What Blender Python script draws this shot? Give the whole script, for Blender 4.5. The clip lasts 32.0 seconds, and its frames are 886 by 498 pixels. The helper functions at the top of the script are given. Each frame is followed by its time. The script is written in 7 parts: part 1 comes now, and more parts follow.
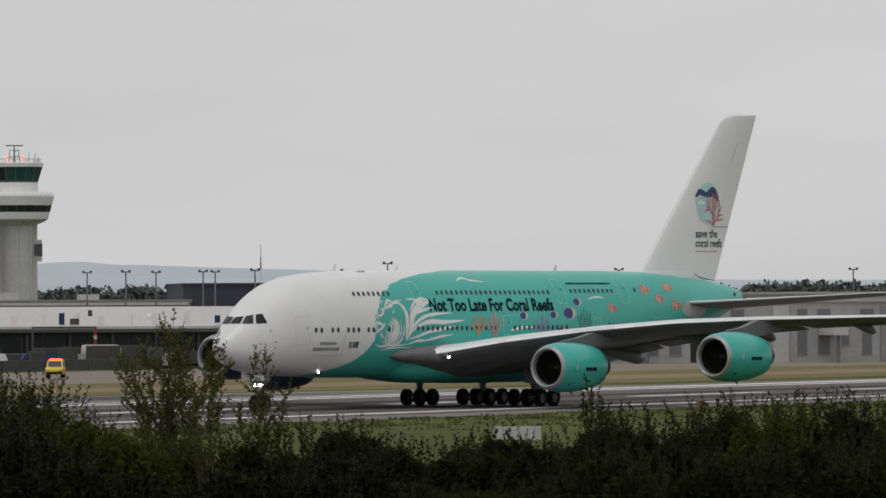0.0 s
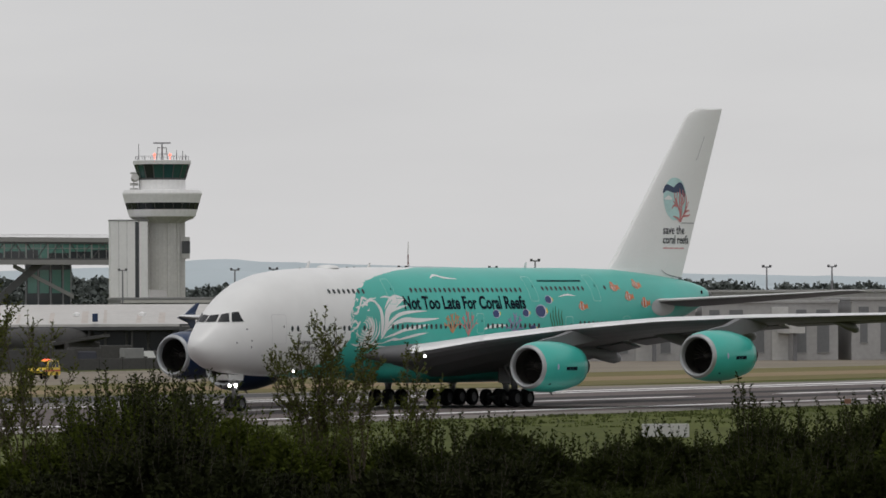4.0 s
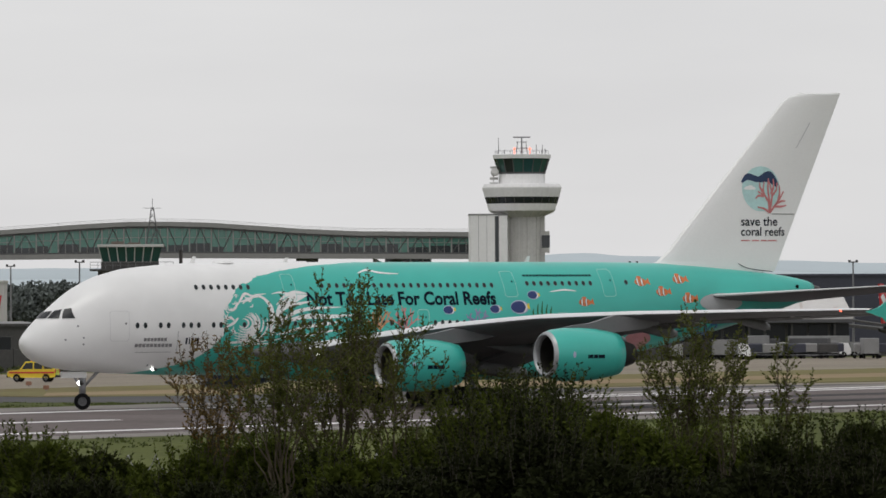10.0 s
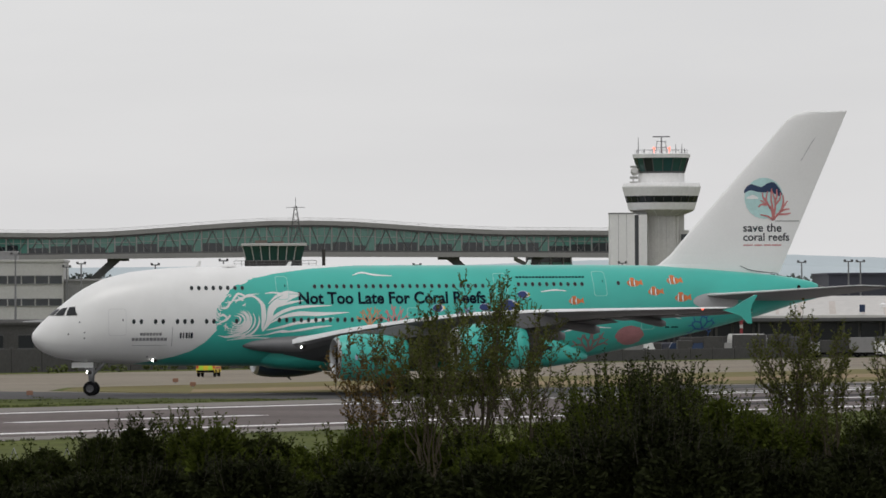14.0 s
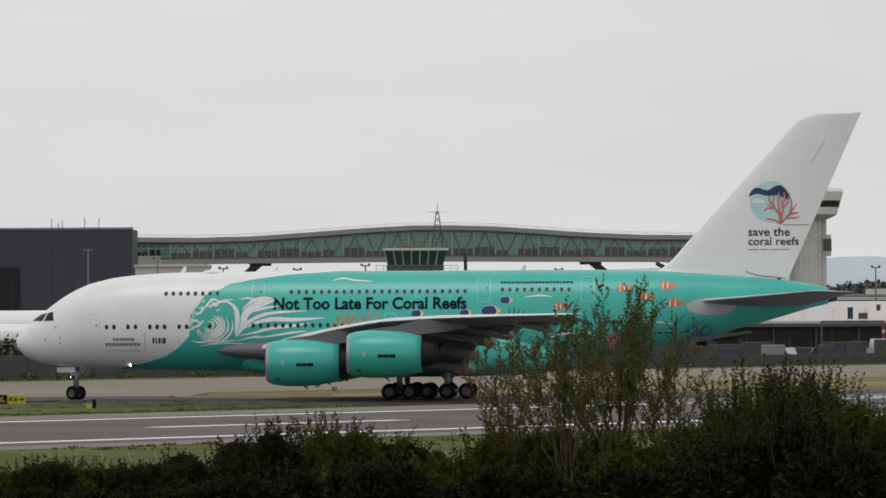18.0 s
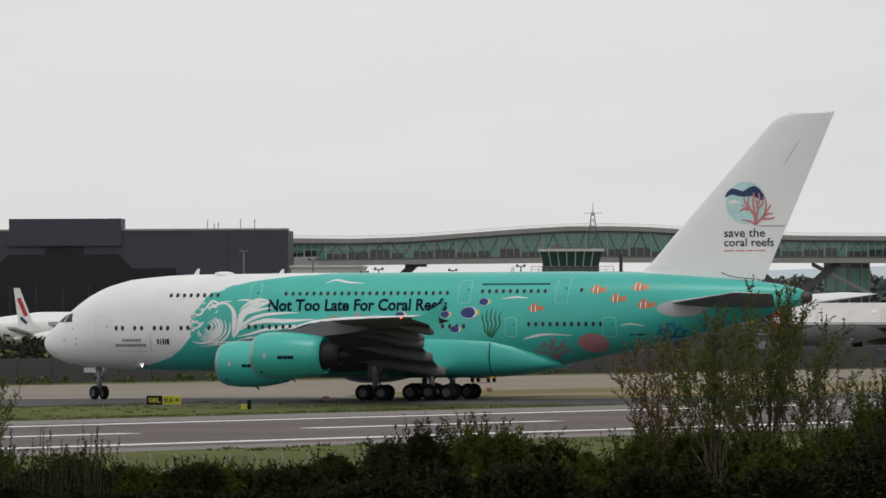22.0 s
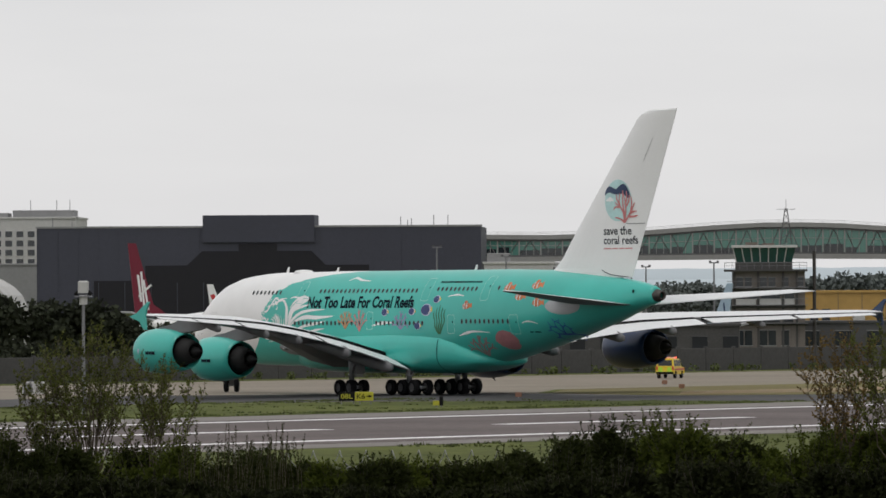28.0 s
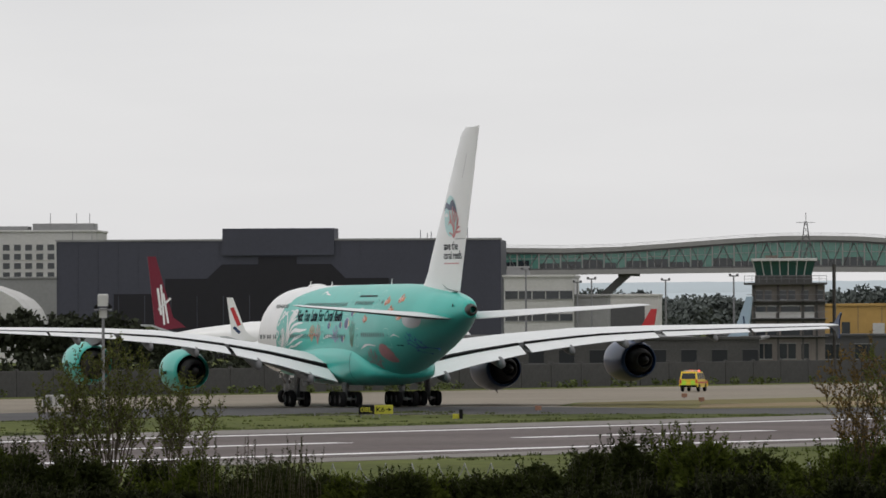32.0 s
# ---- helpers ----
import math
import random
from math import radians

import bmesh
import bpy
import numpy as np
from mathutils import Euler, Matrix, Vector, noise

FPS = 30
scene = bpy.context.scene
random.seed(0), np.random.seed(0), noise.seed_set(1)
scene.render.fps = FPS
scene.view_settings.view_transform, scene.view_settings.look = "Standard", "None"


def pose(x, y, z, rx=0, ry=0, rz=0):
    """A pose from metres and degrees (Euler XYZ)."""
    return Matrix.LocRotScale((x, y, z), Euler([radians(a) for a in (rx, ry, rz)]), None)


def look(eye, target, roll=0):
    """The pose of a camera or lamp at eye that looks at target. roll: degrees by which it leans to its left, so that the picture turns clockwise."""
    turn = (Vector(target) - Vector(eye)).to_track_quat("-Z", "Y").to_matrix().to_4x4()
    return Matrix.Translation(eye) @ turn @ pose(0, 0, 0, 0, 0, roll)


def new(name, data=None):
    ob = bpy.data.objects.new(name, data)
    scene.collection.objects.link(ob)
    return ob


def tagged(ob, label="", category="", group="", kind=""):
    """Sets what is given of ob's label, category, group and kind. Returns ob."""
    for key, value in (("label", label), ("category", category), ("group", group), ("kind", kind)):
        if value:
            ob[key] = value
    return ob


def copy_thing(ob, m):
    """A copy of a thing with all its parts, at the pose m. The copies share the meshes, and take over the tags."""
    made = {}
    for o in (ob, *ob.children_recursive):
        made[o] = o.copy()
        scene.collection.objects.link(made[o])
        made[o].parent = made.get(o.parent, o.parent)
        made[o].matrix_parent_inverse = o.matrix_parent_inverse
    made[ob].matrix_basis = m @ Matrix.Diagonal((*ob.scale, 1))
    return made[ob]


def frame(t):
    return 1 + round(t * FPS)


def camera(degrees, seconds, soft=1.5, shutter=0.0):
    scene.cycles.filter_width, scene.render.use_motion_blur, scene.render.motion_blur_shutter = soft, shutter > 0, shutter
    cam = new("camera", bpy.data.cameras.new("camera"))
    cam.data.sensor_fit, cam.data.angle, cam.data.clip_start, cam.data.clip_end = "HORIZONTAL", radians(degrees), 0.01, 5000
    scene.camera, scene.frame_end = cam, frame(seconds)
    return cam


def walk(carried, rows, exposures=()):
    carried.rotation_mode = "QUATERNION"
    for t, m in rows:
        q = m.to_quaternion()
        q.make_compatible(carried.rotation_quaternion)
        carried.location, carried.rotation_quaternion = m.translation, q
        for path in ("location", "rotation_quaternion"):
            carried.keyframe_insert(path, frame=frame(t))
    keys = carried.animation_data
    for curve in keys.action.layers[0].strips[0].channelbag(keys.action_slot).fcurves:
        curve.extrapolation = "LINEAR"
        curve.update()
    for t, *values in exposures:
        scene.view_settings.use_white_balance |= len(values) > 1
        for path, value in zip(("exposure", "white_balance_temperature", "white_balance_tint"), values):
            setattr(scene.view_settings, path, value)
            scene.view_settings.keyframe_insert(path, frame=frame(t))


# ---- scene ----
# Camera: on a low bank beside the airfield, 8 m above the runway, long lens, following the airliner.
# rows: seconds, x, y, tilt, turn
CAMERA_ROWS = [
    (0, 0.46, 6.49, 0.5030, -6.6147), (0.5, 0.45, 6.49, 0.4932, -6.5258), (1, 0.45, 6.49, 0.4895, -6.4553), (1.5, 0.45, 6.49, 0.4813,
    -6.3753), (2, 0.44, 6.49, 0.4820, -6.2395), (2.5, 0.44, 6.49, 0.4848, -6.0937), (4.5, 0.36, 6.49, 0.4865, -5.0758), (5, 0.33, 6.49,
    0.4894, -4.7520), (5.5, 0.31, 6.50, 0.4895, -4.4560), (6, 0.29, 6.50, 0.4896, -4.1458), (6.5, 0.28, 6.50, 0.4818, -3.8495), (7, 0.26,
    6.50, 0.4717, -3.4823), (7.5, 0.24, 6.50, 0.4622, -3.1579), (8, 0.22, 6.50, 0.4485, -2.8570), (8.5, 0.23, 6.50, 0.4476, -2.7342), (9,
    0.23, 6.50, 0.4445, -2.6208), (9.5, 0.23, 6.50, 0.4446, -2.5032), (10, 0.22, 6.50, 0.4487, -2.3950), (10.5, 0.21, 6.50, 0.4494,
    -2.2821), (11, 0.21, 6.50, 0.4459, -2.0702), (11.5, 0.20, 6.50, 0.4564, -1.9058), (12, 0.19, 6.50, 0.4724, -1.7555), (12.25, 0.15, 5.01,
    0.4652, -1.7378), (12.5, 0.07, 2.44, 0.4580, -1.7201), (12.75, -0.04, -1.47, 0.4500, -1.6375), (13, -0.13, -4.82, 0.4420, -1.5549),
    (13.5, -0.11, -4.82, 0.4382, -1.3937), (14, -0.10, -4.82, 0.4390, -1.2188), (14.5, -0.09, -4.83, 0.4458, -1.0487), (15, -0.08, -4.83,
    0.4526, -0.8927), (15.5, -0.07, -4.83, 0.4497, -0.7696), (17.5, -0.02, -4.83, 0.4798, -0.1826), (18, -0.01, -4.83, 0.4842, -0.0313),
    (18.5, 0.00, -4.83, 0.4876, 0.1204), (19, 0.02, -4.83, 0.4868, 0.2814), (19.5, 0.03, -4.83, 0.4929, 0.4233), (20, 0.04, -4.83, 0.4969,
    0.5841), (20.5, 0.06, -4.83, 0.4991, 0.7501), (21, 0.08, -4.83, 0.4975, 0.9491), (21.5, 0.09, -4.83, 0.4979, 1.1146), (22, 0.10, -4.82,
    0.4972, 1.2706), (22.5, 0.12, -4.82, 0.4935, 1.4316), (23, 0.13, -4.82, 0.4975, 1.5972), (23.5, 0.15, -4.82, 0.4957, 1.7440), (24, 0.16,
    -4.82, 0.4907, 1.8908), (24.5, 0.17, -4.82, 0.4783, 2.0376), (25, 0.19, -4.82, 0.4836, 2.1984), (25.5, 0.20, -4.82, 0.4861, 2.3496),
    (27.5, 0.24, -4.82, 0.4688, 2.7799), (28, 0.25, -4.82, 0.4732, 2.8885), (28.5, 0.26, -4.82, 0.4751, 2.9969), (29, 0.26, -4.82, 0.4762,
    3.0771), (29.5, 0.26, -4.82, 0.4915, 3.1099), (30, 0.27, -4.82, 0.5226, 3.1056), (30.5, 0.26, -4.82, 0.5558, 3.0627), (31, 0.26, -4.82,
    0.5770, 3.0532), (31.5, 0.26, -4.82, 0.5826, 3.0532), (32, 0.26, -4.82, 0.5843, 3.0532)
]
cam = camera(7.381, 32.0, soft=1.6)
walk(cam, [(t, pose(x, y, 8.0, 90 + tilt, 0, turn) @ pose(0, 0, 0, 0, 0, -0.254)) for t, x, y, tilt, turn in CAMERA_ROWS],
     exposures=[(0.0, -0.22), (5.0, -0.15), (8.0, -0.04), (12.0, 0.03), (15.0, -0.01), (20.0, 0.03), (24.0, 0.06), (32.0, 0.08)])
# The airliner's path: seconds, x, y, heading
PLANE_ROWS = [
    (0, 68.42, 565.46, 225.80), (0.5, 67.07, 565.98, 225.75), (1, 65.29, 563.42, 226.12), (1.5, 63.79, 561.72, 226.26), (2, 62.17, 559.93,
    226.58), (2.5, 60.65, 558.28, 227.01), (4.5, 49.12, 550.97, 229.74), (5, 45.38, 548.01, 230.30), (5.5, 42.16, 546.44, 230.52), (6,
    38.60, 543.82, 229.92), (6.5, 35.57, 542.73, 228.24), (7, 31.65, 541.35, 223.88), (7.5, 29.18, 539.92, 220.94), (8, 25.96, 539.83,
    215.91), (8.5, 24.39, 539.25, 213.36), (9, 22.98, 537.65, 211.41), (9.5, 21.62, 536.69, 209.67), (10, 20.22, 538.06, 207.39), (10.5,
    18.87, 538.44, 205.62), (11, 17.32, 538.54, 203.66), (11.5, 15.84, 538.18, 202.00), (12, 14.29, 538.54, 200.28), (12.25, 14.30, 543.00,
    199.50), (12.5, 14.32, 556.17, 198.71), (12.75, 13.91, 572.77, 197.72), (13, 13.50, 590.07, 196.72), (13.5, 11.84, 591.06, 195.30), (14,
    10.24, 591.51, 193.62), (14.5, 8.68, 591.49, 191.83), (15, 6.98, 592.10, 189.68), (15.5, 5.34, 591.19, 187.88), (17.5, -1.14, 589.97,
    179.58), (18, -2.85, 590.39, 177.25), (18.5, -4.54, 590.70, 175.27), (19, -6.33, 591.60, 173.91), (19.5, -7.97, 591.56, 172.04), (20,
    -9.83, 591.73, 170.18), (20.5, -11.51, 593.46, 168.25), (21, -13.36, 593.09, 165.65), (21.5, -14.99, 593.90, 163.70), (22, -16.71,
    594.76, 161.20), (22.5, -18.33, 595.00, 158.71), (23, -20.05, 596.86, 156.58), (23.5, -21.57, 596.83, 153.74), (24, -23.11, 599.38,
    150.97), (24.5, -24.62, 600.40, 148.23), (25, -25.98, 599.72, 145.16), (25.5, -27.45, 602.29, 142.50), (27.5, -32.57, 607.99, 131.43),
    (28, -33.72, 609.52, 128.45), (28.5, -34.89, 611.91, 125.98), (29, -35.86, 612.43, 123.20), (29.5, -36.75, 614.21, 120.69), (30, -37.68,
    615.94, 118.02), (30.5, -38.59, 616.71, 115.61), (31, -39.39, 618.75, 113.16), (31.5, -39.93, 621.56, 110.73), (32, -40.57, 622.91,
    108.51)
]

# ---- light: a closed grey overcast, with a weak broad sun behind it ----
SUN_ELEVATION, SUN_AZIMUTH = radians(68), radians(200)
world = bpy.data.worlds.new("overcast")
scene.world = world
world.use_nodes = True
wn, wl = world.node_tree.nodes, world.node_tree.links
wn.clear()
w_out, w_bg = wn.new("ShaderNodeOutputWorld"), wn.new("ShaderNodeBackground")
w_sky = wn.new("ShaderNodeTexSky")
w_sky.sky_type, w_sky.sun_disc = "NISHITA", False
w_sky.sun_elevation, w_sky.sun_rotation = SUN_ELEVATION, SUN_AZIMUTH
w_co = wn.new("ShaderNodeTexCoord")
w_map = wn.new("ShaderNodeMapping")
w_map.inputs["Scale"].default_value = (5.0, 5.0, 26.0)
w_no = wn.new("ShaderNodeTexNoise")
w_no.inputs["Scale"].default_value, w_no.inputs["Detail"].default_value = 1.6, 5.0
w_ramp = wn.new("ShaderNodeValToRGB")
w_ramp.color_ramp.elements[0].position, w_ramp.color_ramp.elements[0].color = 0.3, (6.9, 6.85, 6.97, 1)
w_ramp.color_ramp.elements[1].position, w_ramp.color_ramp.elements[1].color = 0.68, (7.64, 7.58, 7.65, 1)
w_mix = wn.new("ShaderNodeMixRGB")
w_mix.inputs["Fac"].default_value = 0.93
w_bg.inputs["Strength"].default_value = 0.1
wl.new(w_co.outputs["Generated"], w_map.inputs["Vector"])
wl.new(w_map.outputs["Vector"], w_no.inputs["Vector"])
wl.new(w_no.outputs["Fac"], w_ramp.inputs["Fac"])
wl.new(w_sky.outputs["Color"], w_mix.inputs["Color1"])
wl.new(w_ramp.outputs["Color"], w_mix.inputs["Color2"])
wl.new(w_mix.outputs["Color"], w_bg.inputs["Color"])
wl.new(w_bg.outputs["Background"], w_out.inputs["Surface"])
sun_data = bpy.data.lights.new("sun", "SUN")
sun_data.energy, sun_data.angle, sun_data.color = 0.7, radians(25), (1.0, 0.97, 0.92)
sun = new("sun", sun_data)
sun.matrix_world = look((0, 0, 0), (-math.sin(SUN_AZIMUTH) * math.cos(SUN_ELEVATION), -math.cos(SUN_AZIMUTH) * math.cos(SUN_ELEVATION), -math.sin(SUN_ELEVATION)))


# ---- materials ----
def mat(name, color, rough=0.6, metal=0.0, var=0.18, scale=1.0, fine=12.0, bump=0.0, island=0.0, tint=None):
    """A principled surface whose colour varies at two scales, in metres of the thing's own space."""
    m = bpy.data.materials.new(name)
    m.use_nodes = True
    n, l = m.node_tree.nodes, m.node_tree.links
    b = n["Principled BSDF"]
    b.inputs["Roughness"].default_value, b.inputs["Metallic"].default_value = rough, metal
    co = n.new("ShaderNodeTexCoord")
    big, small = n.new("ShaderNodeTexNoise"), n.new("ShaderNodeTexNoise")
    big.inputs["Scale"].default_value, big.inputs["Detail"].default_value = scale, 4
    small.inputs["Scale"].default_value, small.inputs["Detail"].default_value = fine, 3
    l.new(co.outputs["Object"], big.inputs["Vector"])
    l.new(co.outputs["Object"], small.inputs["Vector"])
    add = n.new("ShaderNodeMath")
    add.operation = "ADD"
    l.new(big.outputs["Fac"], add.inputs[0])
    l.new(small.outputs["Fac"], add.inputs[1])
    half = n.new("ShaderNodeMapRange")
    half.inputs["From Min"].default_value, half.inputs["From Max"].default_value = 0.6, 1.4
    l.new(add.outputs[0], half.inputs["Value"])
    mix = n.new("ShaderNodeMixRGB")
    dark = tuple(c * (1 - var) for c in color)
    light = tuple(min(1, c * (1 + var)) for c in (tint or color))
    mix.inputs["Color1"].default_value, mix.inputs["Color2"].default_value = (*dark, 1), (*light, 1)
    l.new(half.outputs[0], mix.inputs["Fac"])
    last = mix.outputs[0]
    if island:
        ge = n.new("ShaderNodeNewGeometry")
        hs = n.new("ShaderNodeHueSaturation")
        mr = n.new("ShaderNodeMapRange")
        mr.inputs["To Min"].default_value, mr.inputs["To Max"].default_value = 1 - island, 1 + island
        l.new(ge.outputs["Random Per Island"], mr.inputs["Value"])
        l.new(mr.outputs[0], hs.inputs["Value"])
        l.new(last, hs.inputs["Color"])
        last = hs.outputs[0]
    l.new(last, b.inputs["Base Color"])
    if bump:
        bp = n.new("ShaderNodeBump")
        bp.inputs["Strength"].default_value, bp.inputs["Distance"].default_value = 0.5, bump
        l.new(small.outputs["Fac"], bp.inputs["Height"])
        l.new(bp.outputs[0], b.inputs["Normal"])
    return m


def glow(name, color, strength):
    m = bpy.data.materials.new(name)
    m.use_nodes = True
    b = m.node_tree.nodes["Principled BSDF"]
    b.inputs["Base Color"].default_value = (*color, 1)
    b.inputs["Emission Color"].default_value, b.inputs["Emission Strength"].default_value = (*color, 1), strength
    return m


def glassy(name, color, rough=0.08):
    """Dark window glass that mirrors the sky."""
    m = mat(name, color, rough, 0.0, 0.12, 0.5, 3.0)
    m.node_tree.nodes["Principled BSDF"].inputs["Specular IOR Level"].default_value = 0.7
    return m


WHITE = (0.8, 0.8, 0.79)
TEAL = (0.05, 0.45, 0.38)
M_WHITE = mat("white_paint", WHITE, 0.3, 0, 0.03, 0.3, 6)
M_TEAL = mat("teal_paint", TEAL, 0.3, 0, 0.05, 0.3, 6)
M_TEAL_LIGHT = mat("pale_teal_paint", (0.35, 0.66, 0.6), 0.3, 0, 0.05, 0.5, 6)
M_DISC = mat("pale_aqua_paint", (0.46, 0.68, 0.67), 0.35, 0, 0.14, 0.6, 3)
M_NAVY = mat("navy_paint", (0.012, 0.034, 0.095), 0.3, 0, 0.1, 0.5, 6)
M_INK = mat("dark_ink_paint", (0.004, 0.009, 0.02), 0.7, 0, 0.05, 0.5, 6)
M_GREY_PAINT = mat("light_grey_paint", (0.42, 0.43, 0.44), 0.35, 0, 0.06, 0.4, 5)
# grey paint, darkened to put the shade below the wings into it
M_WING_UNDER = mat("shaded_grey_wing_paint", (0.14, 0.14, 0.145), 0.5, 0, 0.08, 0.4, 5)
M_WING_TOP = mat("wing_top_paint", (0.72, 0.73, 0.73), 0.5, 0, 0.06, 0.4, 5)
M_RIM = mat("dull_wheel_rim", (0.11, 0.11, 0.115), 0.5, 0.4, 0.2, 2, 10)
M_WINDOW_RIM = mat("dull_window_rim", (0.1, 0.13, 0.13), 0.6, 0.0, 0.1)
M_LIP = mat("dull_inlet_metal", (0.4, 0.41, 0.42), 0.42, 0.5, 0.08, 0.8, 9)
M_DARK_METAL = mat("sooty_metal", (0.07, 0.065, 0.06), 0.45, 0.7, 0.2, 1.5, 9)
M_BLACK = mat("black_shadow_gap", (0.008, 0.008, 0.008), 0.7, 0, 0.1)
M_TYRE = mat("tyre_rubber", (0.011, 0.011, 0.012), 0.95, 0, 0.2, 2, 20)
M_STEEL = mat("gear_steel", (0.3, 0.3, 0.31), 0.4, 0.5, 0.12, 2, 10)
M_SILVER_WHITE = mat("pale_slat_paint", (0.74, 0.74, 0.75), 0.35, 0.1, 0.05)
M_SOOT = mat("black_sooty_metal", (0.009, 0.0085, 0.008), 0.75, 0.0, 0.2, 1.5, 9)
M_PANE = mat("dark_pane", (0.016, 0.018, 0.021), 0.3, 0, 0.1)
M_PANE.node_tree.nodes["Principled BSDF"].inputs["Specular IOR Level"].default_value = 0.3
M_FAINT = mat("faint_seam_paint", (0.65, 0.65, 0.65), 0.4, 0, 0.05)
M_ORANGE = mat("orange_paint", (0.62, 0.17, 0.045), 0.35, 0, 0.1, 0.8, 6)
M_CORAL = mat("coral_pink_paint", (0.56, 0.2, 0.2), 0.35, 0, 0.1, 0.8, 6)
M_ORANGE_SOFT = mat("faded_orange_paint", (0.5, 0.24, 0.11), 0.35, 0, 0.12, 0.8, 6)
M_CORAL_PALE = mat("dull_coral_paint", (0.3, 0.19, 0.19), 0.35, 0, 0.12, 0.8, 6)
M_CORAL_DUSK = mat("dusky_pink_paint", (0.42, 0.19, 0.2), 0.35, 0, 0.15, 1.5, 8)
M_LILAC = mat("lilac_paint", (0.3, 0.22, 0.42), 0.35, 0, 0.1, 0.8, 6)
M_LILAC_PALE = mat("pale_lilac_paint", (0.42, 0.45, 0.6), 0.35, 0, 0.1, 0.8, 6)
M_BLUE_FISH = mat("deep_blue_paint", (0.012, 0.03, 0.14), 0.35, 0, 0.1, 0.8, 6)
M_BLUE_CORAL = mat("blue_coral_paint", (0.02, 0.1, 0.36), 0.35, 0, 0.1, 0.8, 6)
M_WEED = mat("weed_green_paint", (0.015, 0.13, 0.035), 0.35, 0, 0.1, 0.8, 6)
M_YELLOW = mat("yellow_paint", (0.75, 0.56, 0.03), 0.35, 0, 0.06, 0.8, 6)
M_RED = mat("red_paint", (0.55, 0.03, 0.03), 0.35, 0, 0.08, 0.8, 6)
M_LAMP = glow("lit_lamp", (1.0, 0.98, 0.95), 9.0)
M_RED_LAMP = glow("lit_red_lamp", (1.0, 0.12, 0.06), 3.0)
M_ASPHALT = mat("worn_asphalt", (0.108, 0.087, 0.083), 0.85, 0, 0.25, 0.05, 1.2, tint=(0.135, 0.115, 0.11))
M_TAXI = mat("dark_asphalt", (0.075, 0.073, 0.074), 0.85, 0, 0.25, 0.06, 1.0)
M_CONCRETE = mat("pale_concrete", (0.21, 0.182, 0.142), 0.85, 0, 0.18, 0.04, 1.0, tint=(0.235, 0.205, 0.165))
M_SHOULDER = mat("pale_shoulder", (0.2, 0.185, 0.17), 0.85, 0, 0.16, 0.05, 1.0)
M_LINE = mat("worn_white_line", (0.8, 0.79, 0.78), 0.7, 0, 0.2, 0.3, 3)
M_RUBBER = mat("tyre_rubber_deposit", (0.04, 0.038, 0.038), 0.85, 0, 0.4, 0.08, 1.5)
M_TAN = mat("dry_tan_grass", (0.175, 0.14, 0.064), 0.95, 0, 0.3, 0.03, 0.6, tint=(0.15, 0.14, 0.056))
M_DRY = mat("bleached_orange_grass", (0.25, 0.16, 0.075), 0.95, 0, 0.28, 0.03, 0.6, tint=(0.2, 0.15, 0.075))
M_WALL = mat("weathered_wall", (0.064, 0.062, 0.06), 0.85, 0, 0.25, 0.3, 3)
M_HANGAR = mat("charcoal_cladding", (0.042, 0.044, 0.063), 0.6, 0, 0.12, 0.06, 1.2)
M_HANGAR_DARK = mat("black_doors", (0.0095, 0.009, 0.013), 0.8, 0, 0.15, 0.1, 1)
M_PALE_WALL = mat("pale_render", (0.48, 0.475, 0.46), 0.75, 0, 0.12, 0.15, 2)
M_TOWER = mat("tower_concrete", (0.56, 0.55, 0.53), 0.8, 0, 0.12, 0.25, 2)
M_TOWER_WHITE = mat("tower_white", (0.82, 0.815, 0.81), 0.6, 0, 0.08, 0.3, 2)
M_GREEN_GLASS = glassy("green_glass", (0.075, 0.2, 0.165))
M_CAB_GLASS = glassy("tower_cab_glass", (0.025, 0.075, 0.068))
M_CAR_GLASS = mat("dark_car_glass", (0.012, 0.013, 0.015), 0.45, 0, 0.1)
M_DARK_GLASS = glassy("dark_glass", (0.02, 0.025, 0.03))
M_BRIDGE = mat("bridge_grey", (0.26, 0.255, 0.25), 0.6, 0, 0.1, 0.1, 1.5)
M_BRIDGE_DARK = mat("bridge_dark_grey", (0.075, 0.075, 0.078), 0.6, 0, 0.12, 0.1, 1.5)
M_ROOF_PALE = mat("pale_roof_sheet", (0.53, 0.515, 0.495), 0.6, 0, 0.1, 0.08, 1.0)
M_OCHRE = mat("ochre_cladding", (0.42, 0.26, 0.075), 0.7, 0, 0.12, 0.1, 1.0)
# exhaust haze round the gates is mixed into this grey
M_HAZE_WALL = mat("haze_paled_grey", (0.36, 0.355, 0.35), 0.75, 0, 0.14, 0.15, 1.5)
M_STAIN = mat("rusty_roof_stain", (0.5, 0.455, 0.42), 0.7, 0, 0.15, 0.2, 1.5)
M_BROWN_BRICK = mat("brown_brickwork", (0.13, 0.11, 0.09), 0.85, 0, 0.2, 0.5, 5)
M_MID_GREY = mat("mid_grey_cladding", (0.24, 0.24, 0.24), 0.7, 0, 0.12, 0.15, 1.5)
M_POLE = mat("galvanised_pole", (0.2, 0.2, 0.21), 0.5, 0.3, 0.12)
M_BARK = mat("brown_bark", (0.085, 0.07, 0.05), 0.9, 0, 0.25, 3, 25)
M_BARK_DARK = mat("dark_bark", (0.035, 0.028, 0.02), 0.95, 0, 0.25, 3, 25)
M_LEAF = mat("olive_leaves", (0.058, 0.074, 0.011), 0.9, 0, 0.25, 0.6, 5, island=0.45)
